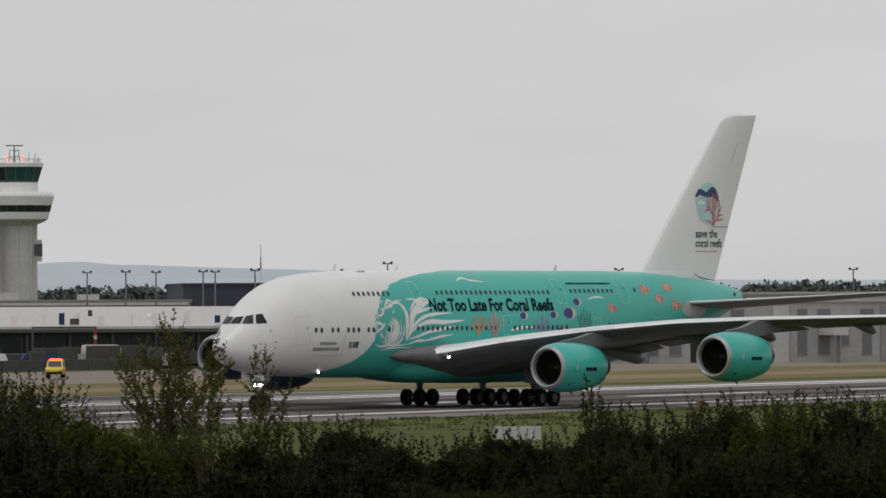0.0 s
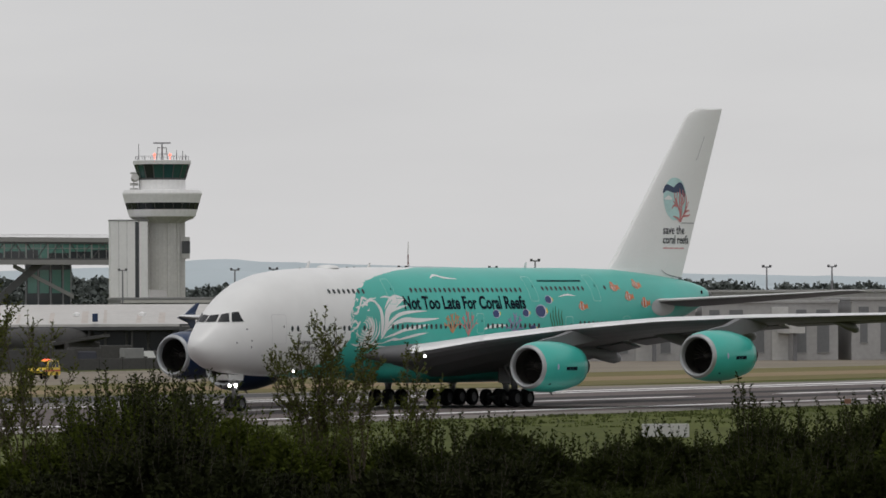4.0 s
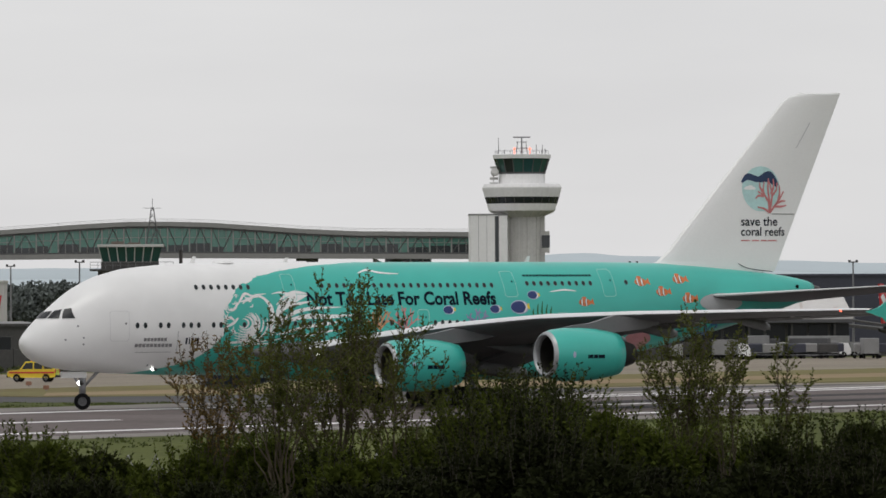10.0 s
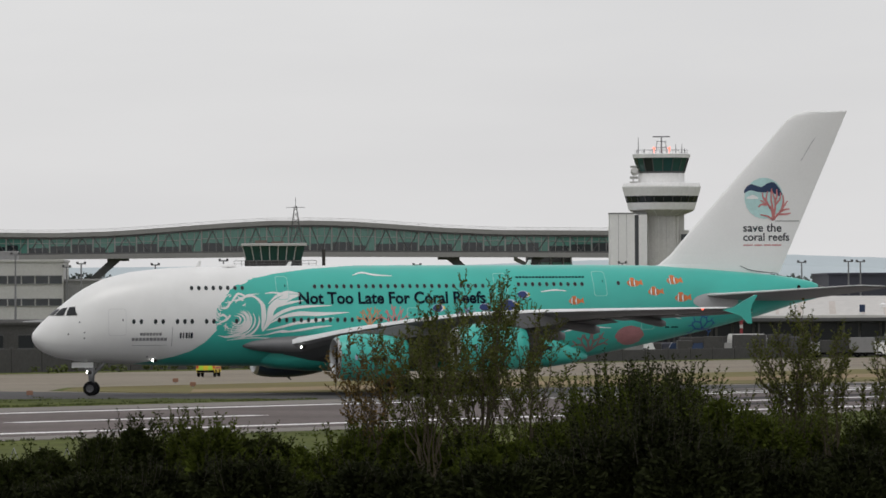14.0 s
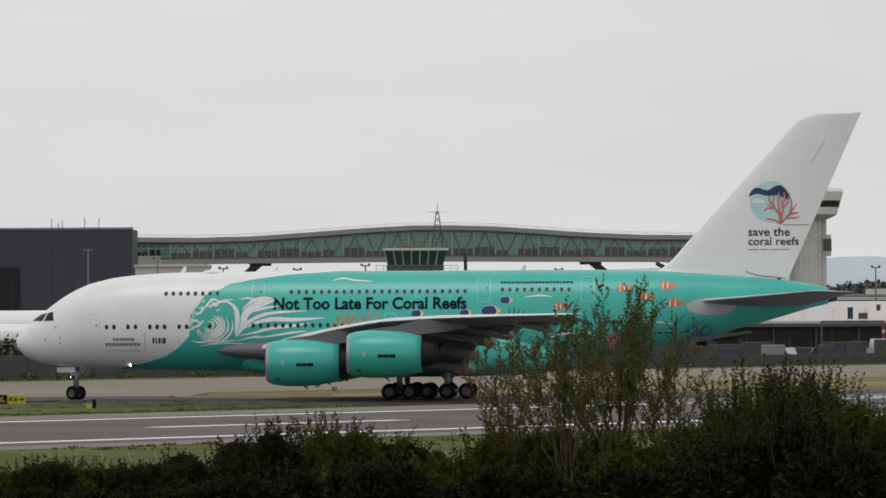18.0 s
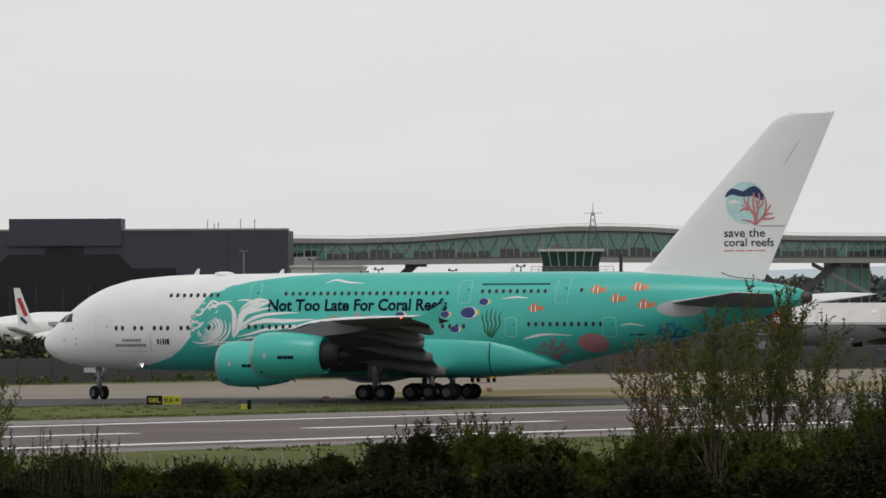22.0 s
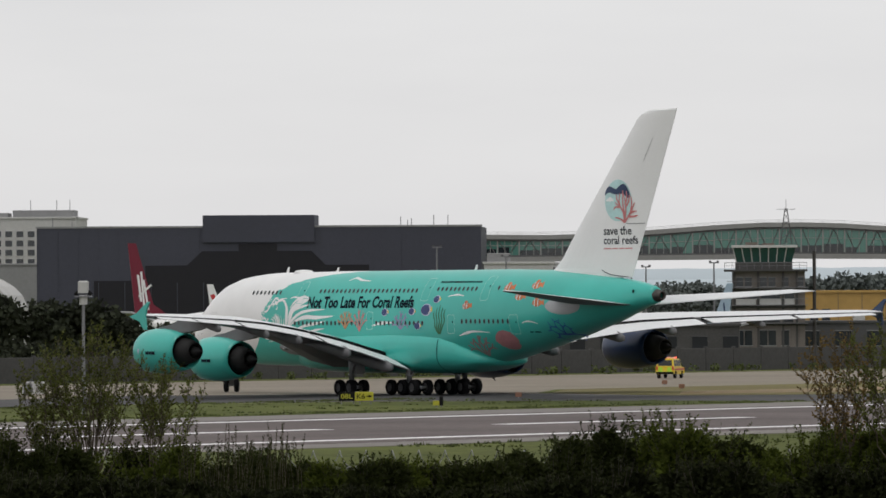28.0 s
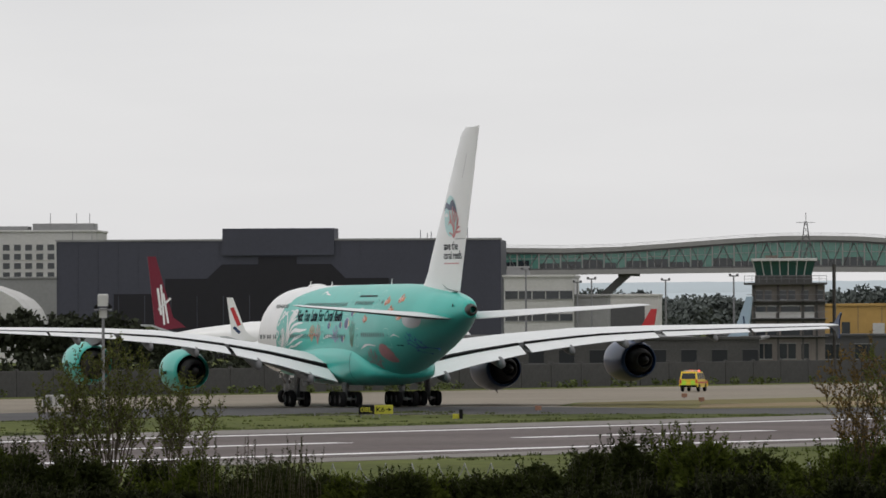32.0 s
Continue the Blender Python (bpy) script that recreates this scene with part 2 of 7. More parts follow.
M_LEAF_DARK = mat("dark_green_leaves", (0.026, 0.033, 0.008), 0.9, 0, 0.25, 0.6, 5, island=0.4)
M_LEAF_SHADE = mat("shade_dark_leaves", (0.0145, 0.018, 0.0048), 0.95, 0, 0.3, 0.8, 5, island=0.45)
M_LEAF_WILLOW = mat("pale_willow_leaves", (0.092, 0.104, 0.026), 0.9, 0, 0.25, 0.6, 5, island=0.45)
M_LEAF_RUST = mat("yellowing_leaves", (0.15, 0.1, 0.034), 0.9, 0, 0.3, 0.6, 5, island=0.5)
# far leaves are paled and greyed: distance haze is in their colour
M_FAR_LEAF = mat("haze_paled_foliage", (0.125, 0.141, 0.133), 0.9, 0, 0.25, 0.2, 2, island=0.15)
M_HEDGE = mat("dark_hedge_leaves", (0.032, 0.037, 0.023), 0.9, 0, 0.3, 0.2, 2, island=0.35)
M_HILL = mat("haze_coloured_hill", (0.47, 0.53, 0.56), 1.0, 0, 0.06, 0.002, 0.02)
for m in (M_LEAF_WILLOW, M_LEAF_SHADE, M_HEDGE, M_LEAF, M_LEAF_DARK, M_LEAF_RUST, M_FAR_LEAF, M_BARK, M_ASPHALT, M_TAXI, M_CONCRETE, M_SHOULDER, M_TAN, M_HILL, M_RUBBER, M_INK, M_TYRE, M_BLACK):
    m.node_tree.nodes["Principled BSDF"].inputs["Specular IOR Level"].default_value = 0.12


def translucent(m, share):
    """Thin leaves let part of the light through."""
    n, l = m.node_tree.nodes, m.node_tree.links
    b, out = n["Principled BSDF"], n["Material Output"]
    tr, mix = n.new("ShaderNodeBsdfTranslucent"), n.new("ShaderNodeMixShader")
    mix.inputs["Fac"].default_value = share
    l.new(b.inputs["Base Color"].links[0].from_socket, tr.inputs["Color"])
    l.new(b.outputs[0], mix.inputs[1])
    l.new(tr.outputs[0], mix.inputs[2])
    l.new(mix.outputs[0], out.inputs["Surface"])


for m in (M_LEAF, M_LEAF_WILLOW, M_LEAF_RUST, M_LEAF_DARK):
    translucent(m, 0.35)


# ---- mesh helpers ----
def mesh_of(name, verts, faces, material, smooth=False):
    me = bpy.data.meshes.new(name)
    me.from_pydata([tuple(v) for v in verts], [], faces)
    for m in material if isinstance(material, (list, tuple)) else [material]:
        me.materials.append(m)
    if smooth:
        me.shade_smooth()
    me.update()
    return me


def part(name, me, parent=None, label="", at=None):
    """One mesh object, under a thing or a part."""
    ob = new(name, me)
    if parent is not None:
        ob.parent = parent
    if at is not None:
        ob.matrix_basis = at
    return tagged(ob, label)


class Geo:
    """Collects faces of one mesh."""

    def __init__(self):
        self.v, self.f = [], []

    def add(self, verts, faces):
        o = len(self.v)
        self.v += [tuple(p) for p in verts]
        self.f += [tuple(i + o for i in f) for f in faces]
        return self

    def box(self, x0, x1, y0, y1, z0, z1, c=0.0):
        """A block; c bevels its upright edges and top."""
        if c <= 0:
            p = [(x, y, z) for z in (z0, z1) for x, y in ((x0, y0), (x1, y0), (x1, y1), (x0, y1))]
            return self.add(p, [(3, 2, 1, 0), (4, 5, 6, 7), (0, 1, 5, 4), (1, 2, 6, 5), (2, 3, 7, 6), (3, 0, 4, 7)])
        ring = lambda e, z: [(x0 + c + e, y0 + e, z), (x1 - c - e, y0 + e, z), (x1 - e, y0 + c + e, z), (x1 - e, y1 - c - e, z),
                             (x1 - c - e, y1 - e, z), (x0 + c + e, y1 - e, z), (x0 + e, y1 - c - e, z), (x0 + e, y0 + c + e, z)]
        return self.loft([ring(0, z0), ring(0, z1 - c), ring(c * 0.9, z1)], caps=True)

    def loft(self, rings, caps=False, closed=True):
        n, o = len(rings[0]), len(self.v)
        for r in rings:
            self.v += [tuple(p) for p in r]
        for i in range(len(rings) - 1):
            for j in range(n if closed else n - 1):
                k = (j + 1) % n
                self.f.append((o + i * n + j, o + i * n + k, o + (i + 1) * n + k, o + (i + 1) * n + j))
        if caps:
            self.f.append(tuple(o + j for j in reversed(range(n))))
            self.f.append(tuple(o + (len(rings) - 1) * n + j for j in range(n)))
        return self

    def tube(self, a, b, r0, r1=None, n=8, caps=True):
        a, b = Vector(a), Vector(b)
        d = (b - a).normalized()
        s = d.orthogonal().normalized()
        t = d.cross(s)
        r1 = r0 if r1 is None else r1
        ring = lambda p, r: [p + r * (math.cos(2 * math.pi * k / n) * s + math.sin(2 * math.pi * k / n) * t) for k in range(n)]
        return self.loft([ring(a, r0), ring(b, r1)], caps)

    def lathe(self, profile, n=24, axis="z", at=(0, 0, 0), caps=False):
        """profile: rows of (along, radius)."""
        rings = []
        for h, r in profile:
            ring = []
            for k in range(n):
                c, s = r * math.cos(2 * math.pi * k / n), r * math.sin(2 * math.pi * k / n)
                p = (c, s, h) if axis == "z" else (h, c, s) if axis == "x" else (s, h, c)
                ring.append((p[0] + at[0], p[1] + at[1], p[2] + at[2]))
            rings.append(ring)
        return self.loft(rings, caps)

    def mesh(self, name, material, smooth=False):
        return mesh_of(name, self.v, self.f, material, smooth)


def thing(name, label, category, at=None, group="", kind=""):
    ob = new(name)
    ob.empty_display_size = 0.3
    if at is not None:
        ob.matrix_basis = at
    return tagged(ob, label, category, group, kind)


def lerp(t, rows):
    """Piecewise straight interpolation of rows of (t, value)."""
    return float(np.interp(t, [r[0] for r in rows], [r[1] for r in rows]))


def letters(text, size, material, place, name="letters", spacing=1.0, bold=0.0):
    """Flat lettering as a mesh; place maps its own (x, y) to the surface."""
    cu = bpy.data.curves.new(name, "FONT")
    cu.body, cu.size, cu.resolution_u, cu.space_character = text, size, 3, spacing
    cu.offset = bold
    ob = bpy.data.objects.new(name, cu)
    scene.collection.objects.link(ob)
    me = bpy.data.meshes.new_from_object(ob.evaluated_get(bpy.context.evaluated_depsgraph_get()))
    bpy.data.objects.remove(ob)
    me.materials.clear()
    me.materials.append(material)
    for v in me.vertices:
        v.co = place(v.co.x, v.co.y)
    me.update()
    return me


# ---- ground, runway and taxiways ----
# Airfield axes: a runs along the runway away from the camera, b across it to the left, from a point on the near edge line.
RU, RN, RO = Vector((0.541, 0.841, 0)), Vector((-0.841, 0.541, 0)), Vector((0.0, 442.0, 0))


def field(a, b, z=0.0):
    return RO + RU * a + RN * b + Vector((0, 0, z))


def ground_height(y):
    t = max(0.0, min(1.0, (175 - y) / 57))
    return 4.6 * t * t * (3 - 2 * t)


def grass_material():
    m = mat("mown_grass", (0.056, 0.078, 0.016), 0.95, 0, 0.4, 0.035, 0.7, tint=(0.09, 0.1, 0.026))
    m.node_tree.nodes["Principled BSDF"].inputs["Specular IOR Level"].default_value = 0.1
    return m


M_GRASS = grass_material()
ys = [-600, -100, 0, 60, 100] + list(range(112, 182, 5)) + [200, 300, 500, 900, 1500, 2500, 4900]
xs = [-3000, -600, -200, -60, 0, 60, 200, 600, 3000]
gv = [(x, y, ground_height(y)) for y in ys for x in xs]
gf = [(j * len(xs) + i, j * len(xs) + i + 1, (j + 1) * len(xs) + i + 1, (j + 1) * len(xs) + i) for j in range(len(ys) - 1) for i in range(len(xs) - 1)]
tagged(part("ground", mesh_of("ground", gv, gf, M_GRASS, True)), "mown green and tan airfield grass with a low bank", "ground", kind="structure")


def slab(name, outline, z, material, label, category):
    """A flat sheet with a real edge; outline in airfield axes."""
    n = len(outline)
    verts = [field(a, b, z) for a, b in outline] + [field(a, b, -0.1) for a, b in outline]
    area = sum(outline[i][0] * outline[(i + 1) % n][1] - outline[(i + 1) % n][0] * outline[i][1] for i in range(n))
    order = list(range(n)) if area > 0 else list(reversed(range(n)))
    faces = [tuple(order)] + [(order[(k + 1) % n], order[k], order[k] + n, order[(k + 1) % n] + n) for k in range(n)]
    return tagged(part(name, mesh_of(name, verts, faces, material)), label, category, kind="structure")


slab("road_apron", [(-500, 104), (-100, 106), (40, 107), (72, 106), (88, 98), (97, 82), (102, 60), (300, 60), (170, 82), (136, 84), (127, 94), (138, 116), (160, 129), (250, 131), (1600, 131), (1600, 212), (-500, 200)],
     0.02, M_CONCRETE, "pale worn concrete taxiway", "taxiway")
slab("road_exit", [(40, 107.5), (72, 106.5), (88, 98.5), (97, 82.5), (102, 60.5), (230, 60.5), (170, 81), (138, 83), (126, 93), (134, 118), (110, 140), (80, 135), (-200, 128), (-200, 106.5)],
     0.035, M_TAXI, "dark asphalt runway exit and taxiway", "taxiway")
slab("runway_shoulder", [(-600, -11), (1600, -11), (1600, 61), (-600, 61)], 0.03, M_SHOULDER, "pale paved runway shoulder", "runway")
slab("runway", [(-600, -4.5), (1600, -4.5), (1600, 49.5), (-600, 49.5)], 0.05, M_ASPHALT, "grey worn asphalt runway", "runway")
slab("rubber_marks", [(60, 12), (900, 10), (900, 20), (60, 17)], 0.056, M_RUBBER, "dark tyre marks on the runway", "marks")
slab("rubber_marks", [(100, 27), (900, 26), (900, 36), (100, 32)], 0.056, M_RUBBER, "dark tyre marks on the runway", "marks")
for name, b, w in (("edge_line_near", -0.4, 1.8), ("edge_line_far", 44.6, 1.8)):
    slab(name, [(-600, b), (1600, b), (1600, b + w), (-600, b + w)], 0.06, M_LINE, "worn white painted runway edge line", "line")
for k in range(-3, 24):
    if k not in (1,):
        slab("centre_line", [(k * 50, 21.8), (k * 50 + 30, 21.8), (k * 50 + 30, 23.5), (k * 50, 23.5)], 0.06, M_LINE, "white painted runway centre line dash", "line")
slab("touchdown_bar", [(128, 49.6), (380, 51.0), (380, 54.5), (128, 50.5)], 0.062, M_LINE, "broad white painted bar", "line")
slab("grass_strip", [(-500, 61.5), (86, 61.5), (96, 63), (101, 68), (98, 77), (93, 86), (84, 96), (70, 104.5), (30, 106.5), (-500, 104)], 0.045, M_GRASS, "strip of mown green grass", "grass")
slab("dry_island", [(128, 94), (137, 84.5), (172, 82), (260, 70), (1600, 66), (1600, 130), (250, 130), (160, 128), (139, 115)], 0.045, M_TAN, "island of dry tan grass", "grass")
slab("dry_band", [(133, 97), (150, 92), (300, 88), (1600, 84), (1600, 104), (250, 106), (150, 108)], 0.053, M_DRY, "band of bleached orange grass", "grass")
slab("far_verge", [(-500, 200), (1600, 212), (1600, 260), (-500, 260)], 0.03, M_GRASS, "rough grass verge", "grass")


def tufts(seed, count, place, height, name, label, material):
    """Loose blades of longer grass, standing in clumps."""
    rng, verts, faces = random.Random(seed), [], []
    for _ in range(count):
        p, h = place(rng), height * rng.uniform(0.5, 1.4)
        for _ in range(9):
            q = p + Vector((rng.gauss(0, 0.35), rng.gauss(0, 0.35), 0))
            w, lx, ly = rng.uniform(0.04, 0.1), rng.gauss(0, 0.4) * h, rng.gauss(0, 0.4) * h
            o = len(verts)
            verts += [q + Vector((-w, 0, 0)), q + Vector((w, 0, 0)), q + Vector((lx, ly, h * rng.uniform(0.7, 1.1)))]
            faces.append((o, o + 1, o + 2))
    tagged(part(name, mesh_of(name, verts, faces, material)), label, "grass", kind="stuff")


M_TUFT = mat("long_grass_blades", (0.07, 0.088, 0.022), 0.95, 0, 0.3, 0.1, 1.0, island=0.5)
tufts(1, 1500, lambda r: field(r.uniform(-160, 100), r.choice([62.5 + abs(r.gauss(0, 1.5)), 104 - abs(r.gauss(0, 1.5)), r.uniform(62, 104)]), 0.04), 0.13, "grass_tufts", "tufts of longer green grass on the strip", M_TUFT)
tufts(2, 1500, lambda r: field(r.uniform(-60, 420), -11.3 - abs(r.gauss(0, 14)), 0), 0.17, "grass_tufts", "tufts of longer grass beside the runway", M_TUFT)


# ---- the airliner ----
# Own space: x forward from the main gear, y to its left, z up from the ground. Stations s are metres behind the nose.
GEAR_STATION = 34.0
TOP = [(0, 5.02), (0.12, 5.45), (0.5, 5.9), (1.3, 6.7), (2.3, 7.52), (3.6, 8.55), (5, 9.45), (6.5, 10.08), (8.5, 10.58), (11, 10.88), (14, 11.02),
       (18, 11.05), (24, 11.1), (50, 11.1), (56, 11.0), (60, 10.75), (64, 10.4), (67.5, 10.05), (69.8, 9.65), (70.6, 9.35)]
BOTTOM = [(0, 5.02), (0.12, 4.6), (0.4, 4.2), (1, 3.73), (2.2, 3.26), (4, 2.96), (7, 2.74), (12, 2.54), (20, 2.45), (44, 2.4), (47, 2.7), (50, 3.2),
          (55, 4.2), (60, 5.3), (65, 6.55), (69, 7.75), (70.6, 8.1)]
HALF = [(0, 0.02), (0.12, 0.47), (0.4, 0.84), (1, 1.3), (2.2, 1.9), (4, 2.5), (7, 3.13), (10, 3.46), (13, 3.57), (46, 3.57), (52, 3.4),
        (58, 2.9), (64, 2.1), (67.5, 1.35), (69.8, 0.75), (70.6, 0.5)]


def section(s):
    top, bottom, half = lerp(s, TOP), lerp(s, BOTTOM), lerp(s, HALF)
    mid = bottom + 0.45 * (top - bottom)
    return top, bottom, mid, half


def skin(s, z, proud=0.02):
    """The point of the left flank at station s and height z, a little proud of it."""
    top, bottom, mid, half = section(s)
    k = (z - mid) / (top - mid) if z > mid else (mid - z) / (mid - bottom)
    y = half * max(0.0, 1 - min(1, abs(k)) ** 2.2) ** (1 / 2.2)
    slope = min(1.5, abs(k) ** 3)
    return Vector((GEAR_STATION - s, y + proud, z + proud * slope * (1 if z > mid else -1)))


def sheet(u, v):
    """Station and height of a point of the livery drawing, whose unit is about 49 mm."""
    return (u - 27) / 20.36 + 0.8 - 0.3 * u / 1160, (705.5 - v) / 20.48 + 0.13


def on_skin(u, v, proud=0.02):
    return skin(*sheet(u, v), proud)


def livery_material():
    """White nose, teal body; the edge between them is a bumpy breaking wave."""
    m = bpy.data.materials.new("airliner_livery")
    m.use_nodes = True
    n, l = m.node_tree.nodes, m.node_tree.links
    b = n["Principled BSDF"]
    b.inputs["Roughness"].default_value = 0.3
    co, sep = n.new("ShaderNodeTexCoord"), n.new("ShaderNodeSeparateXYZ")
    l.new(co.outputs["Object"], sep.inputs[0])
    zr = n.new("ShaderNodeMath")
    zr.operation, zr.inputs[1].default_value = "DIVIDE", 12.0
    l.new(sep.outputs["Z"], zr.inputs[0])
    ramp = n.new("ShaderNodeValToRGB")
    edge = [(2.5, 7.5), (2.8, 9.2), (2.96, 10.2), (3.33, 11.9), (3.8, 13.3), (4.5, 14.4), (5.13, 15.0), (5.6, 15.45), (6.5, 15.4), (7.5, 15.5), (8.5, 16.2), (9.3, 17.2), (10.0, 18.8), (10.5, 21.5), (10.85, 24.5), (11.1, 28.5)]
    e = ramp.color_ramp.elements
    while len(e) < len(edge):
        e.new(0.5)
    for el, (z, s) in zip(e, edge):
        el.position, el.color = z / 12.0, (s / 40, s / 40, s / 40, 1)
    l.new(zr.outputs[0], ramp.inputs["Fac"])
    st = n.new("ShaderNodeMath")
    st.operation, st.inputs[0].default_value = "SUBTRACT", GEAR_STATION
    l.new(sep.outputs["X"], st.inputs[1])
    no = n.new("ShaderNodeTexNoise")
    no.inputs["Scale"].default_value, no.inputs["Detail"].default_value = 1.7, 4
    l.new(co.outputs["Object"], no.inputs["Vector"])
    bump = n.new("ShaderNodeMath")
    bump.operation, bump.inputs[1].default_value = "MULTIPLY_ADD", 1.3
    bump.inputs[2].default_value = -0.65
    l.new(no.outputs["Fac"], bump.inputs[0])
    # the foam is ragged in its upper part only; the lower edge sweeps forward smoothly
    foam = n.new("ShaderNodeMapRange")
    foam.inputs["From Min"].default_value, foam.inputs["From Max"].default_value = 5.2, 6.4
    l.new(sep.outputs["Z"], foam.inputs["Value"])
    s2 = n.new("ShaderNodeMath")
    s2.operation = "MULTIPLY_ADD"
    l.new(bump.outputs[0], s2.inputs[0])
    l.new(foam.outputs[0], s2.inputs[1])
    l.new(st.outputs[0], s2.inputs[2])
    lim = n.new("ShaderNodeMath")
    lim.operation, lim.inputs[1].default_value = "MULTIPLY", 40.0
    l.new(ramp.outputs["Color"], lim.inputs[0])
    gt = n.new("ShaderNodeMath")
    gt.operation = "GREATER_THAN"
    l.new(s2.outputs[0], gt.inputs[0])
    l.new(lim.outputs[0], gt.inputs[1])
    dirt = n.new("ShaderNodeTexNoise")
    dirt.inputs["Scale"].default_value, dirt.inputs["Detail"].default_value = 0.35, 5
    l.new(co.outputs["Object"], dirt.inputs["Vector"])
    mix = n.new("ShaderNodeMixRGB")
    mix.inputs["Color1"].default_value, mix.inputs["Color2"].default_value = (*WHITE, 1), (*TEAL, 1)
    l.new(gt.outputs[0], mix.inputs["Fac"])
    hs = n.new("ShaderNodeHueSaturation")
    mr = n.new("ShaderNodeMapRange")
    mr.inputs["From Min"].default_value, mr.inputs["From Max"].default_value = 0.3, 0.7
    mr.inputs["To Min"].default_value, mr.inputs["To Max"].default_value = 0.94, 1.03
    l.new(dirt.outputs["Fac"], mr.inputs["Value"])
    l.new(mr.outputs[0], hs.inputs["Value"])
    l.new(mix.outputs[0], hs.inputs["Color"])
    l.new(hs.outputs[0], b.inputs["Base Color"])
    return m


def ribbon(points, widths, material, name, place=on_skin, proud=0.02, steps=6):
    """A curved stripe of changing width, laid on the surface."""
    pts = []
    P = [Vector(p) for p in points]
    for i in range(len(P) - 1):
        p0, p1, p2, p3 = P[max(0, i - 1)], P[i], P[i + 1], P[min(len(P) - 1, i + 2)]
        for k in range(steps + (i == len(P) - 2)):
            t = k / steps
            q = 0.5 * (2 * p1 + (p2 - p0) * t + (2 * p0 - 5 * p1 + 4 * p2 - p3) * t * t + (3 * p1 - p0 - 3 * p2 + p3) * t ** 3)
            pts.append(q)
    verts, n = [], len(pts)
    for i, q in enumerate(pts):
        d = (pts[min(n - 1, i + 1)] - pts[max(0, i - 1)])
        d = Vector((-d.y, d.x)).normalized() if d.length else Vector((0, 1))
        w = float(np.interp(i / (n - 1), np.linspace(0, 1, len(widths)), widths)) / 2
        verts += [place(*(q + d * w), proud), place(*(q - d * w), proud)]
    faces = [(2 * i, 2 * i + 1, 2 * i + 3, 2 * i + 2) for i in range(n - 1)]
    return mesh_of(name, verts, faces, material)


def blob(u, v, ru, rv, material, name, place=on_skin, proud=0.02, ragged=0.0, n=28, rng=None):
    """A rounded patch laid on the surface, in rings so that it follows the curve."""
    rng = rng or random.Random(int(u * 7 + v))
    rag = [1 + ragged * rng.uniform(-1, 1) for _ in range(n)]
    verts, faces = [place(u, v, proud)], []
    rings = max(2, int(max(ru, rv) / 6)) if max(ru, rv) > 4 else 2
    for k in [(i + 1) / rings for i in range(rings)]:
        for j in range(n):
            a = 2 * math.pi * j / n
            r = k * (rag[j] if k == 1 else 1)
            verts.append(place(u + ru * r * math.cos(a), v + rv * r * math.sin(a), proud))
    for j in range(n):
        k = (j + 1) % n
        faces.append((0, 1 + j, 1 + k))
        faces += [(1 + i * n + j, 1 + (i + 1) * n + j, 1 + (i + 1) * n + k, 1 + i * n + k) for i in range(rings - 1)]
    return mesh_of(name, verts, faces, material)


def fitted_letters(text, box, material, place, parent, label, spacing=1.0, bold=0.016):
    """Lettering stretched to the box (u0, u1, v_top, v_bottom) of the drawing, one part a letter."""
    raw = letters(text, 1.0, material, lambda x, y: Vector((x, y, 0)), "letter", spacing, bold)
    xs, ys = [v.co.x for v in raw.vertices], [v.co.y for v in raw.vertices]
    x0, x1, y0, y1 = min(xs), max(xs), min(ys), max(ys)
    for v in raw.vertices:
        u = box[0] + (v.co.x - x0) / (x1 - x0) * (box[1] - box[0])
        w = box[3] + (v.co.y - y0) / (y1 - y0) * (box[2] - box[3])
        v.co = place(u, w, 0.03)
    owner = list(range(len(raw.vertices)))

    def root(k):
        while owner[k] != k:
            owner[k] = owner[owner[k]]
            k = owner[k]
        return k

    for f in raw.polygons:
        for k in f.vertices[1:]:
            owner[root(k)] = root(f.vertices[0])
    pieces = {}
    for f in raw.polygons:
        pieces.setdefault(root(f.vertices[0]), []).append(tuple(f.vertices))
    for faces in pieces.values():
        used = sorted({k for f in faces for k in f})
        at = {k: n for n, k in enumerate(used)}
        part("letter", mesh_of("letter", [raw.vertices[k].co.copy() for k in used], [tuple(at[k] for k in f) for f in faces], material), parent, label)
    bpy.data.meshes.remove(raw)


def coral_branches(u, v, size, material, name, parent, place=on_skin, seed=1, spread=1.0, width=2.6, label=""):
    """A fan of branching coral arms drawn on the surface, in one mesh."""
    rng, g = random.Random(seed), Geo()

    def grow(x, y, a, length, w, depth):
        x2, y2 = x + length * math.sin(a), y - length * math.cos(a)
        me = ribbon([(x, y), ((x + x2) / 2 + rng.uniform(-1, 1), (y + y2) / 2), (x2, y2)], [w, w * 0.8, w * 0.7], material, "arm", place, 0.025, 2)
        g.add([p.co for p in me.vertices], [tuple(p.vertices) for p in me.polygons])
        bpy.data.meshes.remove(me)
        if depth:
            for k in (-1, 1):
                grow(x2, y2, a + k * rng.uniform(0.3, 0.6) * spread, length * rng.uniform(0.6, 0.85), w * 0.8, depth - 1)

    for a in (-0.75, -0.25, 0.25, 0.75):
        grow(u, v + size * 0.5, a * spread, size * 0.42, width, 2)
    return part(name, g.mesh(name, material), parent, label)


